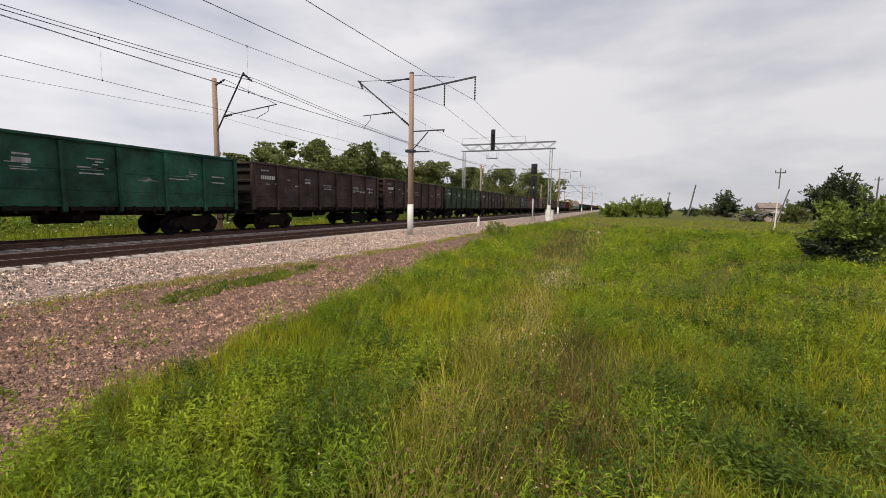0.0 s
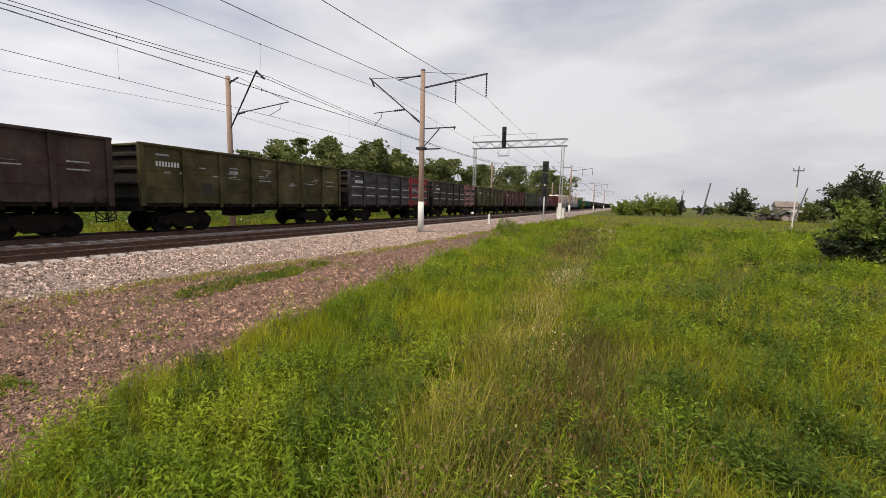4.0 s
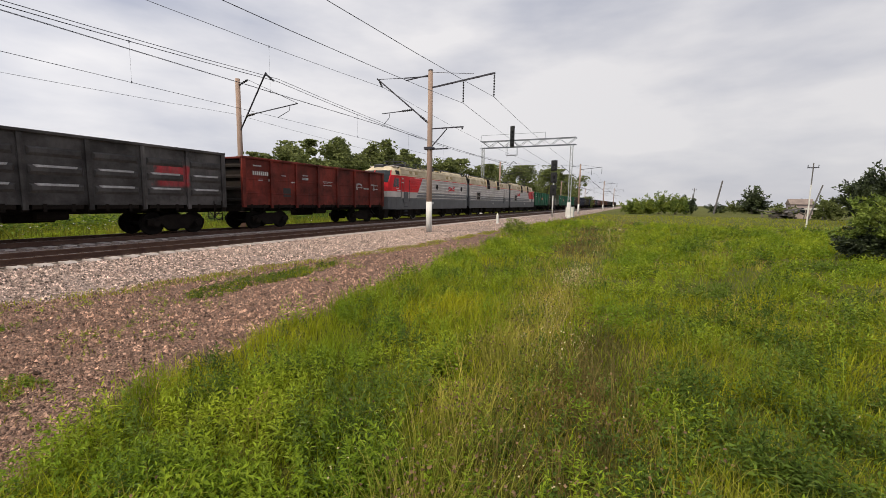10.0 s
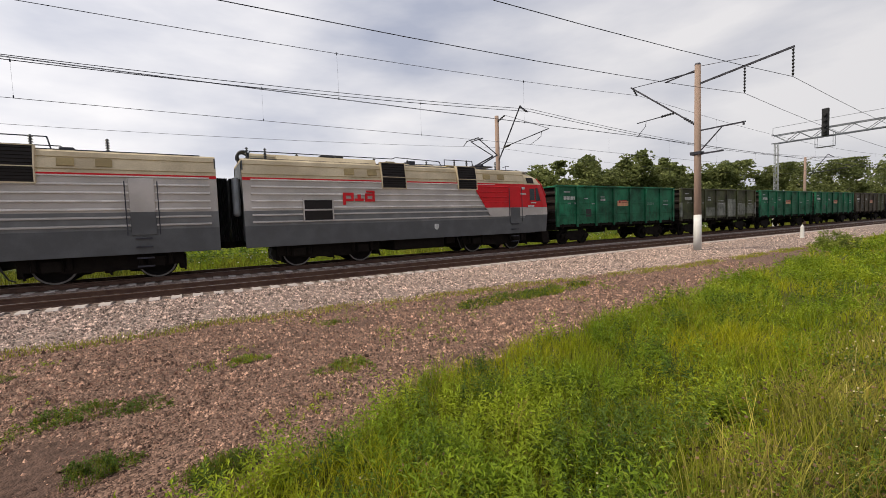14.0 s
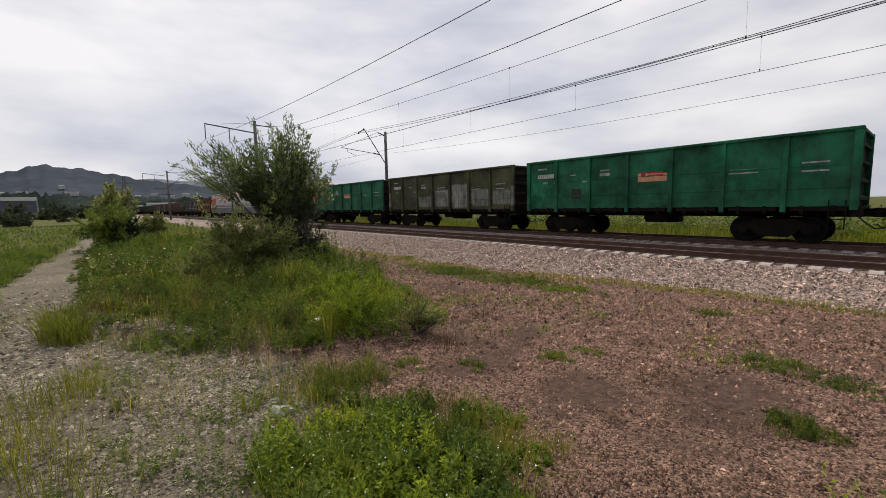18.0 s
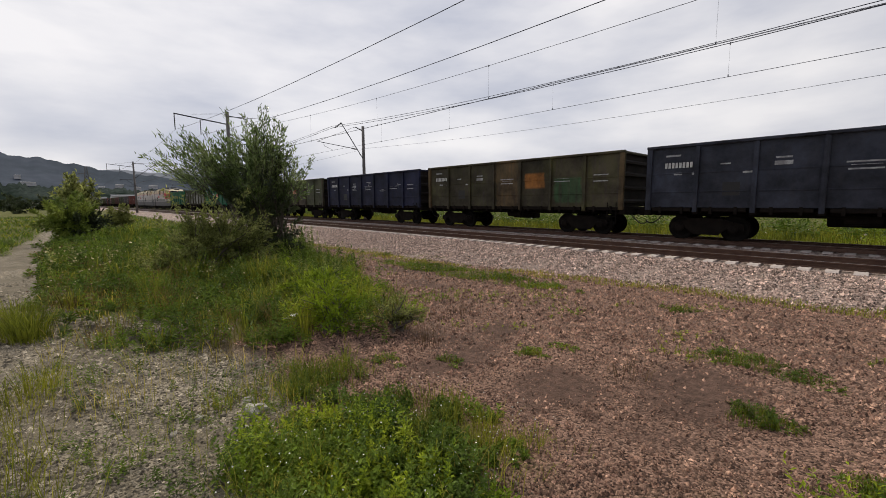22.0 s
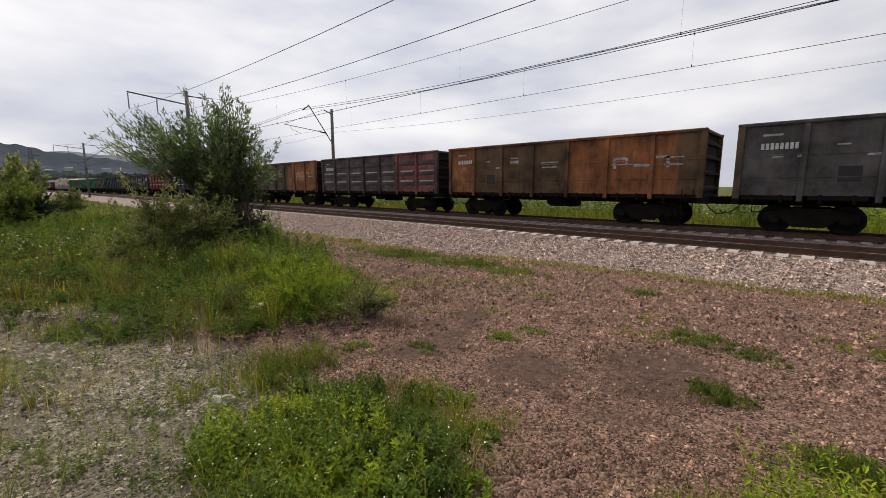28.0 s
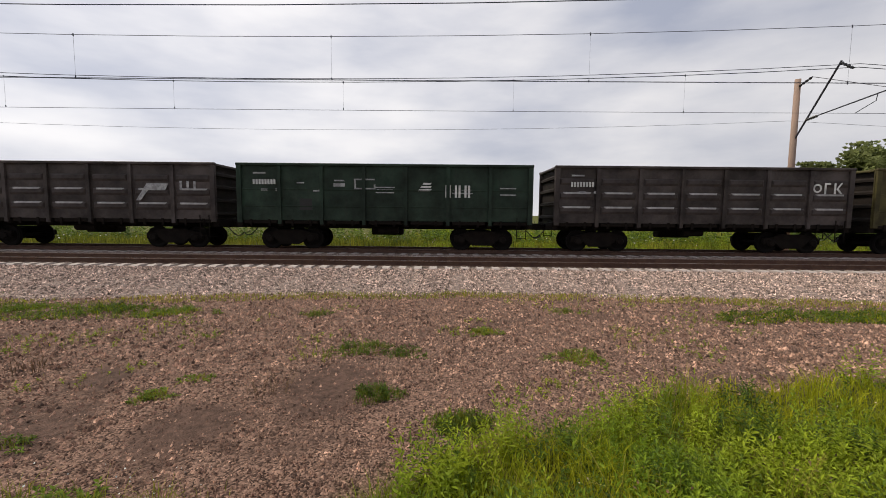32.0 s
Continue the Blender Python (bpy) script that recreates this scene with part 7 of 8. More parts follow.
# the strip of growth along the foot of the ballast, and single tufts in the gravel
x, y = rng.uniform(-11.6, -9.0, 80000), rng.uniform(-30, 45, 80000)
centre = np.interp(y, FOOT_Y, FOOT_X) + 0.3
k = (np.abs(x - centre + 0.15 * wave(y * 0.8, y * 0.3)) < 0.42) & (wave(x * 0.9, y * 0.7) + rng.normal(0, 0.2, len(x)) > -0.45)
d = rng.random(len(x)) < 0.45
blades("ballast_foot_grass", x[k & ~d], y[k & ~d], rng.uniform(0.04, 0.14, (k & ~d).sum()), np.full((k & ~d).sum(), 0.006), GRASS, "thin grass along the foot of the ballast", "grass")
blades("ballast_foot_dry_grass", x[k & d], y[k & d], rng.uniform(0.04, 0.14, (k & d).sum()), np.full((k & d).sum(), 0.006), GRASS_DRY, "dry grass along the foot of the ballast", "dry grass")
x, y = rng.uniform(-9.9, -7.4, 42000), rng.uniform(-13, 11, 42000)
s = ((x + 8.7 + 0.05 * (y + 8.4)) / 0.65) ** 2 + ((y + 8.4) / 3.2) ** 2 < 1 + 0.5 * wave(x * 2, y * 2)
s2 = ((x + 9.05 + 0.1 * (y - 8.2)) / 0.55) ** 2 + ((y - 8.2) / 2.7) ** 2 < 1 + 0.5 * wave(x * 2, y * 2)
k = s | s2
k &= rng.random(len(x)) < 0.5 + 0.5 * wave(x * 1.5, y * 1.5)
herbs("yard_strip_weeds", x[k][::3], y[k][::3], rng.uniform(0.03, 0.13, len(x[k][::3])), WEED_DARK, "low leafy growth in the grass strip of the yard", 9, 0.07, 0.35)
blades("yard_grass_strip", x[k], y[k], rng.uniform(0.04, 0.15, k.sum()), np.full(k.sum(), 0.006), GRASS, "long green grass strip in the gravel yard", "grass")


def tuft(x0, y0, rad, n, h, mat=None):
    a, q = rng.uniform(0, 6.283, n), rad * np.sqrt(rng.random(n))
    q *= 1 + 0.35 * np.sin(3 * a + x0 * 7)
    x, y = x0 + q * np.cos(a), y0 + q * np.sin(a) * 1.3
    m = slice(0, n, 7)
    herbs("tuft_leaves", x[m], y[m], rng.uniform(0.3, 0.9, len(x[m])) * h * np.clip(1.2 - q[m] / rad * 0.8, 0.25, 1.2), WEED_DARK, "small leafy weeds in a grass tuft on the gravel", 10, 0.055, 0.32)
    return blades("grass_tuft", x, y, rng.uniform(0.4, 1.0, n) * h * np.clip(1.2 - q / rad * 0.6, 0.3, 1.2), np.full(n, 0.0035), mat or GRASS_DARK, "small green grass tuft rooted in the gravel", "grass tuft")


for x0, y0, rad, n, h in ((-4.87, -3.35, 0.22, 260, 0.14), (-8.8, -2.68, 0.3, 300, 0.16), (-6.6, -1.3, 0.55, 700, 0.15), (-6.4, -0.6, 0.35, 320, 0.12), (-4.96, -0.8, 0.28, 420, 0.20),
                         (-4.27, 0.15, 0.3, 520, 0.26), (-7.55, 0.7, 0.3, 380, 0.16), (-6.3, 1.95, 0.42, 520, 0.16), (-9.3, 2.6, 0.3, 240, 0.14), (-3.83, -3.9, 0.2, 120, 0.12), (-5.35, -3.1, 0.2, 140, 0.12), (-9.5, -13.5, 0.5, 300, 0.2), (-3.2, -4.5, 0.25, 160, 0.12)):
    tuft(x0, y0, rad * 0.8, n, h * 0.85)
for x0, y0, n in ((-4.05, -4.65, 70), (-5.6, -5.5, 40), (-4.9, -2.05, 40)):
    a, q = rng.uniform(0, 6.283, n), 0.25 * np.sqrt(rng.random(n))
    arching("dead_weed", x0 + q * np.cos(a), y0 + q * np.sin(a), rng.uniform(0.08, 0.34, n), np.full(n, 0.003), np.cos(a), np.sin(a), SEED, "dead brown weed stalks standing in the gravel", "dead weed")
# beyond the far track
x, y = rng.uniform(-33, -23.7, 34000), rng.uniform(-60, 90, 34000)
blades("trackside_grass", x, y, rng.uniform(0.3, 0.85, len(x)), np.full(len(x), 0.016), GRASS_DARK, "bright green grass beyond the tracks", "grass")
x, y = rng.uniform(-34, -27, 3000), rng.uniform(-75, 100, 3000)
herbs("trackside_weeds", x, y, rng.uniform(0.9, 1.75, len(x)) * (1 + 0.25 * wave(y * 0.2, x)), WEED_DARK, "tall green weeds in a belt beyond the tracks", 16, 0.34, 0.35)
x, y = rng.uniform(-29, -23.8, 900), rng.uniform(-50, 60, 900)
k = wave(x * 0.3, y * 0.3) > 0.0
v, t = leaf_cloud(x[k], y[k], GROUND + rng.uniform(0.4, 0.9, k.sum()), 0.09, 0.9)
tagged(soup("trackside_flowers", v, t, PETAL), "white flowers in the grass beyond the tracks", "flowers", kind="stuff")


def tree(name, x, y, h, spread_, mat, n, label, leaf=0.30, category="tree", base=0.22, seed=0, z0=None):
    """Trunk and limbs, with leaves in uneven clumps along the limbs."""
    q = np.random.default_rng(seed)
    z0 = GROUND if z0 is None else z0
    T = thing(name, pose(x, y, z0), label, category)
    s = Shape().rod((0, 0, -0.2), (q.normal(0, 0.1), q.normal(0, 0.1), h * 0.5), h * 0.028, h * 0.018, n=8)
    tips = []
    for k in range(11):
        a, u = q.uniform(0, 6.283), q.uniform(base, 0.85)
        b = (0, 0, h * min(u, 0.5) * q.uniform(0.6, 1.0))
        rr = spread_ * q.uniform(0.35, 1.0) * (1.0 - 0.55 * max(0, u - 0.45))
        e = (rr * math.cos(a), rr * math.sin(a), h * (u * 0.72 + 0.14 * q.random()))
        s.rod(b, e, h * 0.012, h * 0.004, n=5)
        tips.append(e)
    tips += [(q.normal(0, spread_ * 0.25), q.normal(0, spread_ * 0.25), h * q.uniform(0.7, 0.95)) for _ in range(5)]
    part("trunk", s, BARK, T)
    cx, cy, cz = [], [], []
    for e in tips:
        for j in range(4):
            c = np.array(e) + q.normal(0, 0.16, 3) * np.array([spread_, spread_, h * 0.55])
            m = int(n / (len(tips) * 4) * q.uniform(0.5, 1.5))
            rad = spread_ * q.uniform(0.16, 0.34)
            p = q.normal(0, 1, (m, 3))
            p *= (q.random((m, 1)) ** 0.4 / np.linalg.norm(p, axis=1, keepdims=True)) * np.array([rad, rad, rad * 0.75])
            p += c
            p[:, 2] = np.clip(p[:, 2], h * base * 0.55, h)
            cx.append(p[:, 0]), cy.append(p[:, 1]), cz.append(p[:, 2])
    v, t = leaf_cloud(np.concatenate(cx), np.concatenate(cy), np.concatenate(cz), leaf, 0.6)
    soup("crown", v, t, mat, T)
    return T


def bush(x, y, label, lobes, seed, name="bush", category="bush"):
    """A bush of many stems: lobes (dx, dy, z, radius, half height, twigs, leaves on each, paint, leaf, narrow, lie) of its crown above one root."""
    q = np.random.default_rng(seed)
    T = thing(name, pose(x, y, float(ground_z(x, y))), label, category)
    for dx, dy, z, rad, hz, twigs, many, mat, leaf, narrow, lie in lobes:
        px, d = [], []
        s = Shape()
        for k in range(twigs):
            u = q.normal(0, 1, 3)
            u /= np.linalg.norm(u)
            c = np.array([dx, dy, z])
            p1 = c + u * np.array([rad, rad, hz]) * q.uniform(0.35, 1.42)
            p1[2] = max(p1[2], 0.1)
            p0 = c * np.array([0.75, 0.75, 0.7]) + (p1 - c) * 0.25 + q.normal(0, 0.06, 3)
            p0[2] = max(p0[2], 0.05)
            if k % 6 == 0:
                root = np.array([q.normal(0, 0.12), q.normal(0, 0.12), -0.1])
                part("stem", Shape().rod(tuple(root), tuple(p0), 0.03, 0.014, n=5, caps=False).rod(tuple(p0), tuple(p1), 0.014, 0.004, n=5, caps=False), BARK, T)
            s.rod(tuple(p0), tuple(p1), 0.007, 0.002, n=3, caps=False)
            w = q.random((many, 1)) ** 0.6
            way = (p1 - p0) / (np.linalg.norm(p1 - p0) + 1e-6)
            px.append(p0 + (p1 - p0) * w + q.normal(0, 0.055 * rad, (many, 3)))
            d.append(way + q.normal(0, lie, (many, 3)))
        P, D = np.concatenate(px), np.concatenate(d)
        D /= np.linalg.norm(D, axis=1, keepdims=True)
        U = np.cross(D, q.normal(0, 1, D.shape))
        U /= np.linalg.norm(U, axis=1, keepdims=True) + 1e-9
        S = leaf * q.uniform(0.6, 1.3, (len(P), 1))
        F = np.cross(D, U) * S * 0.1
        v = np.stack([P, P + D * S * 0.45 + U * S * narrow * 0.5 + F, P + D * S, P + D * S * 0.45 - U * S * narrow * 0.5 + F], 1)
        t = np.array([(0, 1, 2), (0, 2, 3)])[None] + (np.arange(len(P)) * 4)[:, None, None]
        part("twig_mass", s, BARK, T)
        soup("foliage", v.reshape(-1, 3), t.reshape(-1, 3), mat, T)
    return T


bush(-5.45, -13.7, "tall feathery willow bush with silvery green leaves beside the track", (
    (0.35, -0.1, 3.8, 0.95, 1.0, 100, 66, LEAF_A, 0.14, 0.24, 0.5),
    (1.35, -0.5, 3.4, 1.0, 0.75, 64, 52, LEAF_A, 0.15, 0.22, 0.45),
    (2.2, -0.8, 3.3, 0.95, 0.6, 44, 44, LEAF_A, 0.15, 0.22, 0.4),
    (-0.3, 0.1, 2.9, 0.75, 0.8, 46, 60, LEAF_A, 0.13, 0.24, 0.55),
    (0.9, 0.5, 2.8, 0.6, 0.5, 30, 46, LEAF_A, 0.14, 0.24, 0.5),
    # inner and lower lobes take the dark leaf colour as painted crown shade
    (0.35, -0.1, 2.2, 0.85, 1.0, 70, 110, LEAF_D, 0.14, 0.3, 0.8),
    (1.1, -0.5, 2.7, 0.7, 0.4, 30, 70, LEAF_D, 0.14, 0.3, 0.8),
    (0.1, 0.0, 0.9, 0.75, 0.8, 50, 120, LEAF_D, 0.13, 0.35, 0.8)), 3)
bush(-2.85, -12.4, "dull grey-green shrub in front of the willow bush", ((0, 0, 1.1, 0.8, 1.0, 65, 60, LEAF_C, 0.10, 0.35, 0.8), (-0.85, 0.1, 1.15, 0.8, 1.05, 65, 60, LEAF_C, 0.10, 0.35, 0.8), (-1.5, 0.3, 0.85, 0.65, 0.8, 50, 60, LEAF_C, 0.10, 0.35, 0.8), (0.75, -0.2, 0.6, 0.55, 0.5, 34, 50, LEAF_C, 0.09, 0.35, 0.8)), 6)
bush(-3.95, -5.35, "low grey-leaved shrub at the tip of the rough grass", ((0, 0, 0.24, 0.36, 0.22, 34, 34, LEAF_C, 0.055, 0.35, 0.6), (-0.3, 0.25, 0.16, 0.22, 0.14, 16, 30, LEAF_C, 0.05, 0.35, 0.6)), 8)
bush(-3.2, -5.75, "bright leafy shrub at the tip of the rough grass", ((0, 0, 0.36, 0.42, 0.34, 50, 44, WEED, 0.075, 0.28, 0.6), (0.1, -0.5, 0.42, 0.4, 0.4, 40, 44, WEED, 0.075, 0.28, 0.6)), 18)
bush(-3.85, -7.7, "bright leafy shrub in the rough grass", ((0, 0, 0.45, 0.6, 0.42, 50, 60, WEED, 0.085, 0.3, 0.6), (0.3, 0.9, 0.35, 0.45, 0.32, 30, 50, WEED, 0.08, 0.3, 0.6)), 7)
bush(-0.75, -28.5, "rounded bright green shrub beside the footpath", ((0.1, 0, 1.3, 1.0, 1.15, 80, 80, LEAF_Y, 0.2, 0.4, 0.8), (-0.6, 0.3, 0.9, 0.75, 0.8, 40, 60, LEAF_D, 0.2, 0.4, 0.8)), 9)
bush(-4.2, -44.0, "low grey-green shrub beside the footpath", ((0, 0, 0.9, 1.0, 0.8, 50, 70, LEAF_C, 0.2, 0.4, 0.8),), 10)
bush(-1.4, -44.0, "dark shrub beyond the footpath", ((0, 0, 2.2, 1.3, 1.8, 70, 70, LEAF_C, 0.28, 0.45, 0.8),), 12)
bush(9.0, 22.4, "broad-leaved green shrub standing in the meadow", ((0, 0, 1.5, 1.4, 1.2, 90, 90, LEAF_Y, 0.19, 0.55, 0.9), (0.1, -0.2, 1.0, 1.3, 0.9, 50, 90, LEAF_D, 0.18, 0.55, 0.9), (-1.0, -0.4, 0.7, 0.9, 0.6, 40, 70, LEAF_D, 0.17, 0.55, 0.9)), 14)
bush(-8.1, 29.0, "low leafy shrub at the edge of the gravel", ((0, 0, 0.5, 1.1, 0.45, 50, 70, LEAF_Y, 0.11, 0.45, 0.7),), 15)

for k, (x, y, h, sp) in enumerate(((-53, 46, 9.0, 4.5), (-52, 53, 12.0, 5.0), (-47, 57, 13.2, 5.0), (-49, 66, 11.0, 4.5), (-44, 66, 13.0, 5.5), (-41, 70, 12.0, 5.0), (-44, 80, 12.0, 5.5), (-40, 86, 11.6, 5.0), (-41, 97, 13.0, 6.0), (-37, 104, 12.0, 5.5),
                                  (-40, 118, 13.5, 6.0), (-35, 128, 13.0, 6.0), (-36, 143, 15.0, 7.0), (-31, 156, 15.5, 7.0), (-29, 170, 15.5, 7.0), (-25.8, 186, 14.0, 6.5), (-31, 196, 15.0, 7.0), (-56, 70, 12, 6), (-54, 90, 13, 6), (-50, 110, 14, 6))):
    tree("deciduous_tree", x, y, h, sp, LEAF_B, 5600, "full green deciduous tree in the row behind the tracks", 0.62, seed=40 + k, base=0.06)
for k in range(14):
    tree("shrub", -46 + 1.5 * k + 1.2 * math.sin(k * 5), 44 + 9.5 * k, 5.0 + math.sin(k * 3.1), 4.2, LEAF_B, 2600, "dense green undergrowth below the tree row", 0.6, "shrub", 0.04, 140 + k)
bush(26.6, 70.5, "large dark-leaved tree standing at the edge of the meadow", ((0, 0, 4.6, 2.7, 2.4, 110, 70, LEAF_D, 0.4, 0.5, 0.9), (1.6, 0.5, 3.4, 2.0, 1.7, 60, 60, LEAF_D, 0.4, 0.5, 0.9), (-1.5, 0, 3.4, 1.9, 1.6, 60, 60, LEAF_D, 0.4, 0.5, 0.9)), 70, "deciduous_tree", "tree")


def far_shrub(x, y, h, sp, mat, n, label, seed, leaf=0.45, name="shrub", category="shrub"):
    """A round shrub far off, leafy to the ground."""
    return bush(x, y, label, ((0, 0, h * 0.52, sp * 0.8, h * 0.46, n, 34, mat, leaf, 0.55, 0.9), (sp * 0.45, sp * 0.1, h * 0.38, sp * 0.55, h * 0.34, n // 2, 34, mat, leaf, 0.55, 0.9)), seed, name, category)


far_shrub(29.6, 146, 7.0, 4.0, LEAF_D, 70, "round green tree far across the meadow", 71, 0.7, "deciduous_tree", "tree")
far_shrub(10.6, 119.5, 4.4, 2.6, LEAF_D, 60, "dark round shrub across the meadow", 72)
for k, (x, y, h, sp) in enumerate(((0.8, 112, 4.0, 3.4), (4.4, 114, 5.0, 3.6), (7.8, 113, 4.8, 3.2), (-1.6, 108, 3.2, 2.6))):
    far_shrub(x, y, h, sp, LEAF_Y, 60, "light green shrub at the far edge of the meadow", 80 + k)
for k, (x, y, h, sp) in enumerate(((26, 150, 3.6, 3.2), (30, 152, 3.4, 3.0), (30.2, 99, 2.8, 1.0), (30.5, 108, 3.4, 2.4), (33, 108, 4.0, 2.8), (36, 100, 4.8, 3.2), (24.5, 98, 2.6, 2.2), (21, 150, 3.0, 3.0), (29.5, 92, 3.6, 2.2))):
    far_shrub(x, y, h, sp, LEAF_D if k % 2 else LEAF_B, 36, "dark shrub among the sheds beyond the meadow", 90 + k)
for k, (x, y, h, sp) in enumerate(((20, -105, 2.2, 3), (28, -115, 2.4, 3), (12, -120, 2.4, 3), (5, -125, 3, 3), (16, -100, 1.6, 2.4), (38, -125, 3, 4), (-5, -120, 3, 4), (9, -92, 1.5, 2.0))):
    far_shrub(x, y, h, sp, LEAF_D, 26, "dark shrub at the far edge of the field", 110 + k)
for k in range(22):
    far_shrub(-6 + 4.6 * k + 3 * math.sin(k * 2.7), -150 - 45 * abs(math.sin(k * 1.9)), 4.0 + 1.8 * math.sin(k * 3.3), 5.0, LEAF_D, 22, "dark shrub in the growth between the field and the town", 300 + k, 0.9)
for k in range(13):
    tree("deciduous_tree", -50 + 1.6 * k + math.sin(k * 4), 50 + 11.0 * k, 9.0 + 1.3 * math.sin(k * 2.3), 4.8, LEAF_B, 3800, "full green deciduous tree in the row behind the tracks", 0.68, seed=170 + k, base=0.05)

for x, y in ((1.62, 3.66), (1.69, 3.58)):
    fl = thing("dandelion", pose(x, y, float(ground_z(x, y))), "single yellow dandelion flower in the grass", "flower", "dandelions")
    part("stem", Shape().rod((0, 0, 0), (0, 0, 0.5), 0.005, n=5), WEED, fl)
    part("petals", Shape().turned([(0.01, 0.49), (0.028, 0.51), (0.030, 0.52), (0.01, 0.53)], n=12), YELLOW, fl)
lit = thing("litter_scrap", pose(-2.8, -6.5, -0.17, 6, 4, 30), "flat white scrap of litter lying in the grass", "litter")
part("sheet", Shape().box(-0.15, 0.05, -0.07, 0.06, -0.008, 0.008, 0.004), WHITE, lit)
part("flap", Shape().prism([(0.045, -0.006), (0.13, 0.025), (0.14, 0.015), (0.05, -0.012)], -0.05, 0.05, "y"), WHITE, lit)
for k, (x, y, s) in enumerate(((-1.48, -4.33, 0.10), (-1.3, -4.12, 0.055), (-1.5, -4.58, 0.06), (-1.05, -4.6, 0.04), (-1.75, -4.75, 0.05), (-0.8, -4.45, 0.035))):
    bm = bmesh.new()
    bmesh.ops.create_icosphere(bm, subdivisions=2, radius=s)
    for w in bm.verts:
        d = w.co.normalized()
        w.co *= 1 + 0.22 * math.sin(4.1 * d.x + k) + 0.16 * math.sin(6.3 * d.y + 2 * k) + 0.10 * math.sin(11 * d.z + 5 * d.x)
        w.co.z *= 0.7
    me = bpy.data.meshes.new("rock")
    bm.to_mesh(me)
    bm.free()
    me.materials.append(PALE_ROCK)
    o = new("rock", me)
    o.matrix_basis = pose(x, y, float(ground_z(x, y)) + s * 0.3, 0, 0, 50 * k)
    tagged(o, "pale angular rock lying on the gravel", "rock", "rocks on the path")

# ---------------------------------------------------------------- far things of the field side
def wood_pole(x, y, h, lean, label, cross=False, white=0.0, r=0.13):
    P = thing("utility_pole", pose(x, y, GROUND, 0, lean, 0), label, "utility pole")
    part("pole", Shape().rod((0, 0, -0.3), (0, 0, h), r, r * 0.75, n=8), POLE_GREY, P)
    if white:
        part("white_section", Shape().rod((0, 0, -0.2), (0, 0, white), r * 1.03, r * 0.9, n=8), WHITE, P)
    if cross:
        part("crossarm", Shape().bar((-0.5, 0, h - 0.5), (0.5, 0, h - 0.5), 0.08, 0.1), STEEL, P)
        for dx in (-0.45, 0.45):
            part("insulator", insulator(Shape(), (dx, 0, h - 0.44), (dx, 0, h - 0.2), 0.06, 2), GLASS_INS, P)
    return P


wood_pole(16.6, 58.0, 6.9, 0.3, "thin white pole with a short crossarm in the meadow", True, 4.6, 0.07)
wood_pole(17.8, 128.5, 8.8, 9, "leaning dark wooden pole across the meadow", False, 0, 0.22)
wood_pole(13.3, 134, 7.0, 3, "dark wooden pole across the meadow", True)
wood_pole(16.0, 160, 6.0, 0, "far dark wooden pole", False)
wood_pole(36.4, 84, 7.6, 0, "dark wooden pole beside the large tree", True)
wood_pole(25.4, 88, 6.0, 14, "tilted dark pole among the sheds", False)


def shed(name, x, y, z, w, d, h, wall, roof, label, rot=0, pitch=0.25):
    S = thing(name, pose(x, y, z, 0, 0, rot), label, "building")
    part("wall", Shape().box(-w / 2, w / 2, -d / 2, d / 2, -0.5, h), wall, S)
    part("roof", Shape().prism([(-d / 2 - 0.2, h), (d / 2 + 0.2, h), (0, h + d * pitch)], -w / 2 - 0.2, w / 2 + 0.2, "x"), roof, S)
    for k in range(max(1, int(w / 4))):
        part("window", Shape().box(-w / 2 + 1.0 + k * 4 * 0.9, -w / 2 + 2.2 + k * 4 * 0.9, -d / 2 - 0.02, -d / 2 + 0.01, h * 0.4, h * 0.75), GLASS, S)
    return S


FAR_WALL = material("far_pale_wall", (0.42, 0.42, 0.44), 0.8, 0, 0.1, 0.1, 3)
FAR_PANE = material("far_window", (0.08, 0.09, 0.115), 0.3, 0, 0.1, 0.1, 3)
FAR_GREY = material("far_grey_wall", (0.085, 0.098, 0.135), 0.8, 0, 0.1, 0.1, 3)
FADED_TILE = material("dull_roof_tile", (0.24, 0.19, 0.17), 0.85, 0, 0.15, 0.8, 8)
PALE_PINK = material("far_pinkish_wall", (0.44, 0.36, 0.345), 0.85, 0, 0.1, 0.6, 6)
shed("shed", 28.0, 102, GROUND, 3.4, 3.0, 2.7, PALE_PINK, FADED_TILE, "small pale pinkish house with a dull tiled roof among shrubs", 0, 0.35)
heap = thing("scrap_heap", pose(25.0, 97, GROUND), "heap of dark old beams and sheets beside the small house", "scrap heap")
q = np.random.default_rng(5)
for k in range(22):
    a = q.uniform(0, 3.14)
    L, x0, z0 = q.uniform(0.8, 2.0), q.normal(-1.2, 1.3), q.uniform(0.15, 1.7)
    part("beam", Shape().bar((x0 - L * math.cos(a), -L * math.sin(a), max(0.06, z0 - 0.5 * q.random())), (x0 + L * math.cos(a), L * math.sin(a), z0 + 0.4 * q.random()), q.uniform(0.1, 0.5), q.uniform(0.08, 0.3)), BARK if k % 3 else POLE_GREY, heap)
boards = thing("board_stack", pose(28.4, 95, GROUND, 0, 1.5, 0), "long pale boards stacked on low trestles before the small house", "boards")
for k in range(3):
    part("board", Shape().box(-1.9 + 0.3 * k, 1.9 - 0.2 * k, -0.3, 0.3, 1.72 + 0.13 * k, 1.80 + 0.13 * k, 0.01), WHITE, boards)
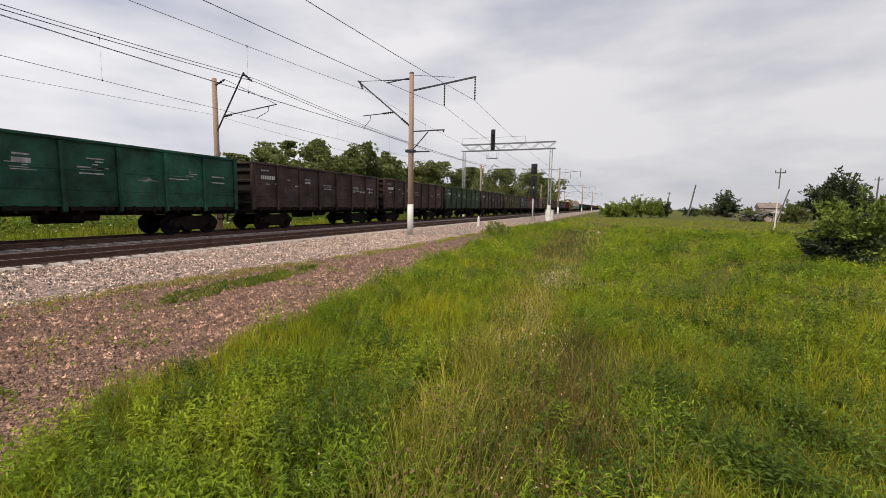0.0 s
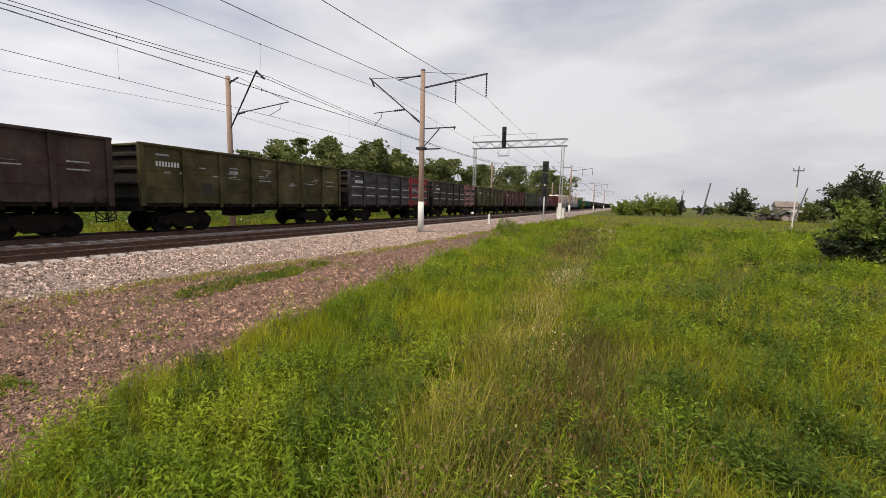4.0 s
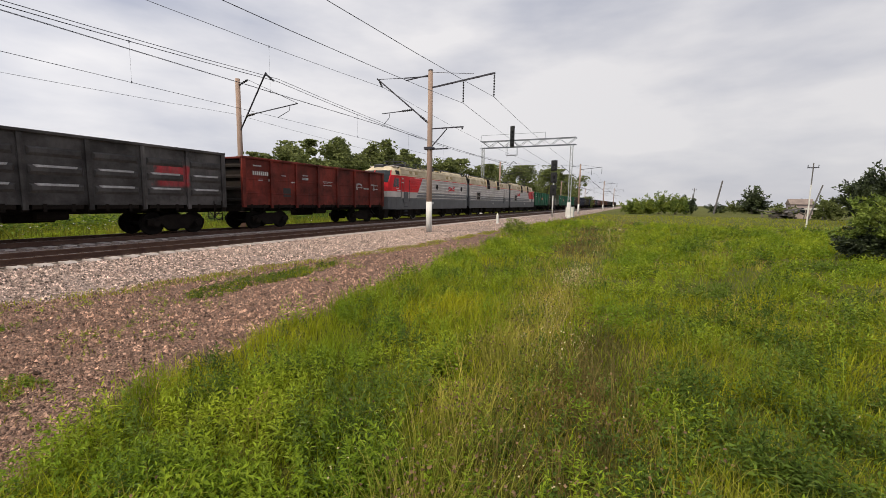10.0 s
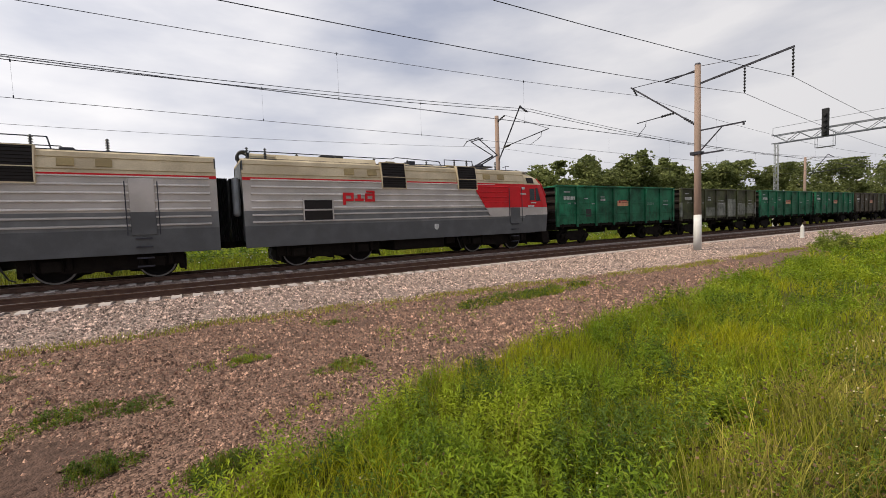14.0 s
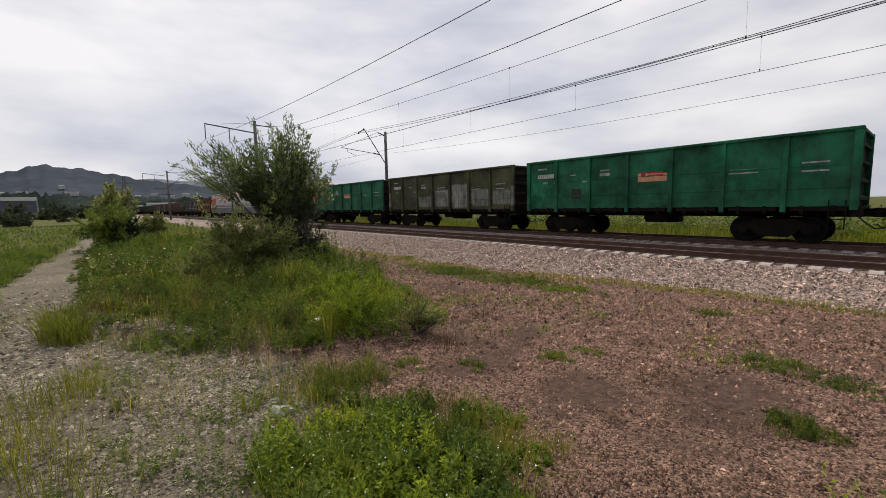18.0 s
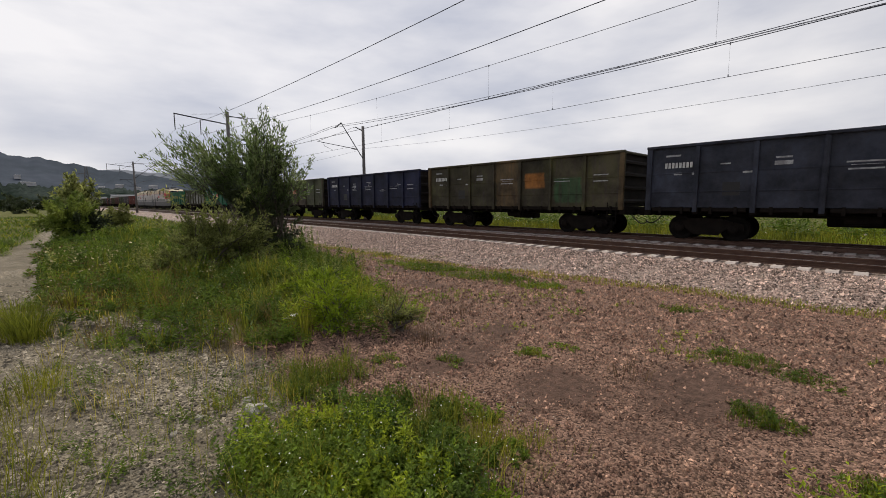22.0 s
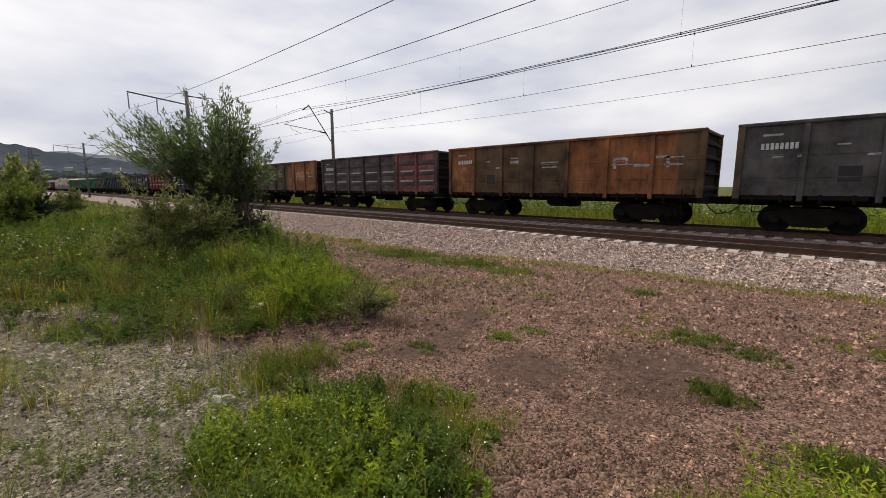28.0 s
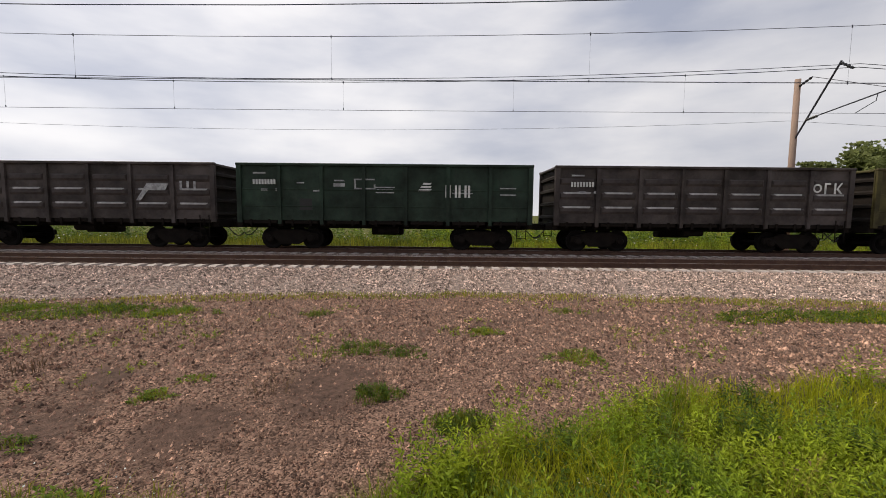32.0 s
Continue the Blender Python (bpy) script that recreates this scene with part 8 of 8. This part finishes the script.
for x0 in (-1.3, 1.3):
    part("trestle", Shape().bar((x0 - 0.3, 0, 0), (x0, 0, 1.74), 0.12, 0.12).bar((x0 + 0.3, 0, 0), (x0, 0, 1.74), 0.12, 0.12), POLE_GREY, boards)
wl_ = thing("concrete_wall", pose(42, 84, GROUND), "long grey concrete panel wall beyond the meadow", "wall")
for k in range(7):
    part("panel", Shape().box(-9.5 + k * 3, -6.55 + k * 3, -0.08, 0.08, 0, 4.4, 0.03), CONCRETE, wl_)

# ---------------------------------------------------------------- distance on the other side
def hills(name, d, a0, a1, tops, mat, label, n=90, rugged=0.0):
    """A ridge at distance d between two bearings: a slope of uneven rows from foot to crest."""
    q = np.random.default_rng(n)
    rows, vs = 8, []
    for k in range(n):
        u = k / (n - 1)
        a = radians(a0 + (a1 - a0) * u)
        top = np.interp(u, [p for p, _ in tops], [q for _, q in tops])
        top *= 1 + 0.02 * math.sin(u * 61) + 0.015 * math.sin(u * 143 + 1) + rugged * q.normal()
        for j in range(rows):
            w = j / (rows - 1)
            dd = d * (0.72 + 0.28 * w)
            vs.append((-dd * math.sin(a), dd * math.cos(a), -8 + (top + 8) * (w ** 1.3) + 6 * math.sin(k * 0.9 + j * 1.7) * w * (1 - w)))
    tr = []
    for k in range(n - 1):
        for j in range(rows - 1):
            i = k * rows + j
            tr += [(i, i + 1, i + rows + 1), (i, i + rows + 1, i + rows)]
    o = soup(name, vs, tr, mat)
    o.data.shade_smooth()
    return tagged(o, label, "hill", kind="structure")


# hill and ridge: the distance haze is mixed into their base colours
HAZE_HILL = material("wooded_hill_painted_haze", (0.082, 0.095, 0.122), 1.0, 0, 0.10, 0.004, 0.02, 0, (0.058, 0.070, 0.088), spec=0.0)
FAR_HILL = material("far_hill_painted_haze", (0.20, 0.22, 0.26), 1.0, 0, 0.08, 0.003, 0.02, spec=0.0)
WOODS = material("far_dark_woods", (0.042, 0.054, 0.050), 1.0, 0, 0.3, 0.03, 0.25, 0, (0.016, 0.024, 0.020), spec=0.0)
HILL = ((0, 100), (0.227, 118), (0.423, 154), (0.507, 170), (0.587, 185), (0.653, 207), (0.72, 228), (0.777, 238), (0.83, 248), (0.877, 239), (0.927, 209), (0.957, 190), (1, 160))
hills("backdrop_hill", 3000, 158.2, 188.2, HILL, HAZE_HILL, "dark wooded hill beyond the town, haze painted into its colour", 200, 0.003)
hills("backdrop_ridge", 4200, 128, 215, ((0, 60), (0.2, 110), (0.368, 190), (0.469, 244), (0.494, 253), (0.54, 258), (0.598, 250), (0.683, 255), (0.70, 274), (0.723, 332), (0.744, 320), (0.77, 310), (1, 150)), FAR_HILL, "far ridge coloured pale blue for painted haze")
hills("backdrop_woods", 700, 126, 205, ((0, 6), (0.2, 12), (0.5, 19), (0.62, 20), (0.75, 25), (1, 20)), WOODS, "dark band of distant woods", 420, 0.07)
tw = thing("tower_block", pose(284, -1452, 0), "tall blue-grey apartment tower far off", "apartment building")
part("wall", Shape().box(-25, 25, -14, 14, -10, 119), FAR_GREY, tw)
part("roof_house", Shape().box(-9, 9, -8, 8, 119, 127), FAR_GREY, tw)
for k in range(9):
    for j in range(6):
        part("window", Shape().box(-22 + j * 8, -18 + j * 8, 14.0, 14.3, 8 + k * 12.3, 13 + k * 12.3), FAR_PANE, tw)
FAR_ROOF = material("far_roof_sheet", (0.12, 0.13, 0.14), 0.8, 0, 0.1, 0.1, 3)
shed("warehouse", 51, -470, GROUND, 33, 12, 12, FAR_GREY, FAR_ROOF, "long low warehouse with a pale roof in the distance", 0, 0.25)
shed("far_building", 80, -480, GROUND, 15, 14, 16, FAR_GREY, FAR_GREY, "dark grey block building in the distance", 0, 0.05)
shed("far_building", -20, -420, GROUND, 22, 10, 6, FAR_WALL, FAR_GREY, "distant pale low building", 0, 0.1)
shed("far_building", -62, -520, GROUND, 40, 14, 9, FAR_WALL, FAR_GREY, "distant pale low building", 0, 0.1)
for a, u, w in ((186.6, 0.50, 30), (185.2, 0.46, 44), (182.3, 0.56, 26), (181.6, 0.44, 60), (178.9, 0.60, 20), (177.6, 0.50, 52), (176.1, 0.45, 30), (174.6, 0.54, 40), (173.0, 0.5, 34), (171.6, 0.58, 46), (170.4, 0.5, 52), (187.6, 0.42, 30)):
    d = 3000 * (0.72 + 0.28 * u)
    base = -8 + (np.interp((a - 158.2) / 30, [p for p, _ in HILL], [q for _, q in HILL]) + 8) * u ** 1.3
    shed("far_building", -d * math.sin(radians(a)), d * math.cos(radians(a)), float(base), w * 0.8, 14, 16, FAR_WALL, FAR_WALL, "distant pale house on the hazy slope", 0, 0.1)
py = thing("pylon", pose(-21, -430, GROUND), "distant dark lattice pylon", "pylon")
pl = Shape()
for sx in (-1, 1):
    for sy in (-1, 1):
        pl.bar((sx * 3, sy * 3, 0), (sx * 0.5, sy * 0.5, 30), 0.4, 0.4)
for k in range(7):
    z, w = k * 4.2, 3 - k * 0.35
    pl.bar((-w, -w, z), (w, -w, z + 4.2), 0.25, 0.25).bar((w, -w, z), (-w, -w, z + 4.2), 0.25, 0.25)
part("lattice", pl, POLE_GREY, py)
for z in (20, 25):
    part("crossarm", Shape().bar((-5, 0, z), (5, 0, z), 0.4, 0.4), POLE_GREY, py)

# ---------------------------------------------------------------- sleepers, the nearest one by one
for k in range(296):
    y = -56 + k * 0.545
    o = part("sleeper", SLEEPER_MESH, SLEEPER, near_track, at=pose(0.02 * math.sin(k * 2.3), y, 0, 0, 0, 0.5 * math.sin(k * 1.7)))
clips = Shape()
for k in range(296):
    y = -56 + k * 0.545
    for s in (0.68, 0.91, -0.68, -0.91):
        clips.box(s - 0.035, s + 0.035, y - 0.07, y + 0.07, -0.17, -0.135)
tagged(part("rail_clips", clips, RAIL_SIDE, near_track), "rusty rail clips", kind="stuff")
for tr_, y0, y1 in ((near_track, -300, -57), (near_track, 106, 500), (far_track, -300, 500)):
    rest = Shape()
    for k in range(int((y1 - y0) / 0.545)):
        y = y0 + k * 0.545
        rest.box(-1.35, 1.35, y - 0.13, y + 0.13, -0.3, -0.17)
    tagged(part("sleepers", rest, SLEEPER, tr_), "concrete sleepers", kind="stuff")


# ---------------------------------------------------------------- what moves
def motions():
    for ob, y in MOVING:
        walk(ob, [(t, pose(FAR_X, y - SPEED * t, FAR_Z)) for t in (0.0, 16.0, 32.0)])
        for c in ob.animation_data.action.layers[0].strips[0].channelbag(ob.animation_data.action_slot).fcurves:
            for kp in c.keyframe_points:
                kp.interpolation = "LINEAR"
    for yw, sets in WHEELS.items():
        radius = 0.475 if abs(yw) < 1 else 0.625
        turn = math.degrees(SPEED / radius)
        first = sets[0]
        walk(first, [(k / FPS, pose(0, yw, radius, turn * k / FPS)) for k in range(32 * FPS + 1)])
        for o in sets[1:]:
            o.rotation_mode = "QUATERNION"
            o.animation_data_create()
            o.animation_data.action = first.animation_data.action
            o.animation_data.action_slot = first.animation_data.action_slot


motions()
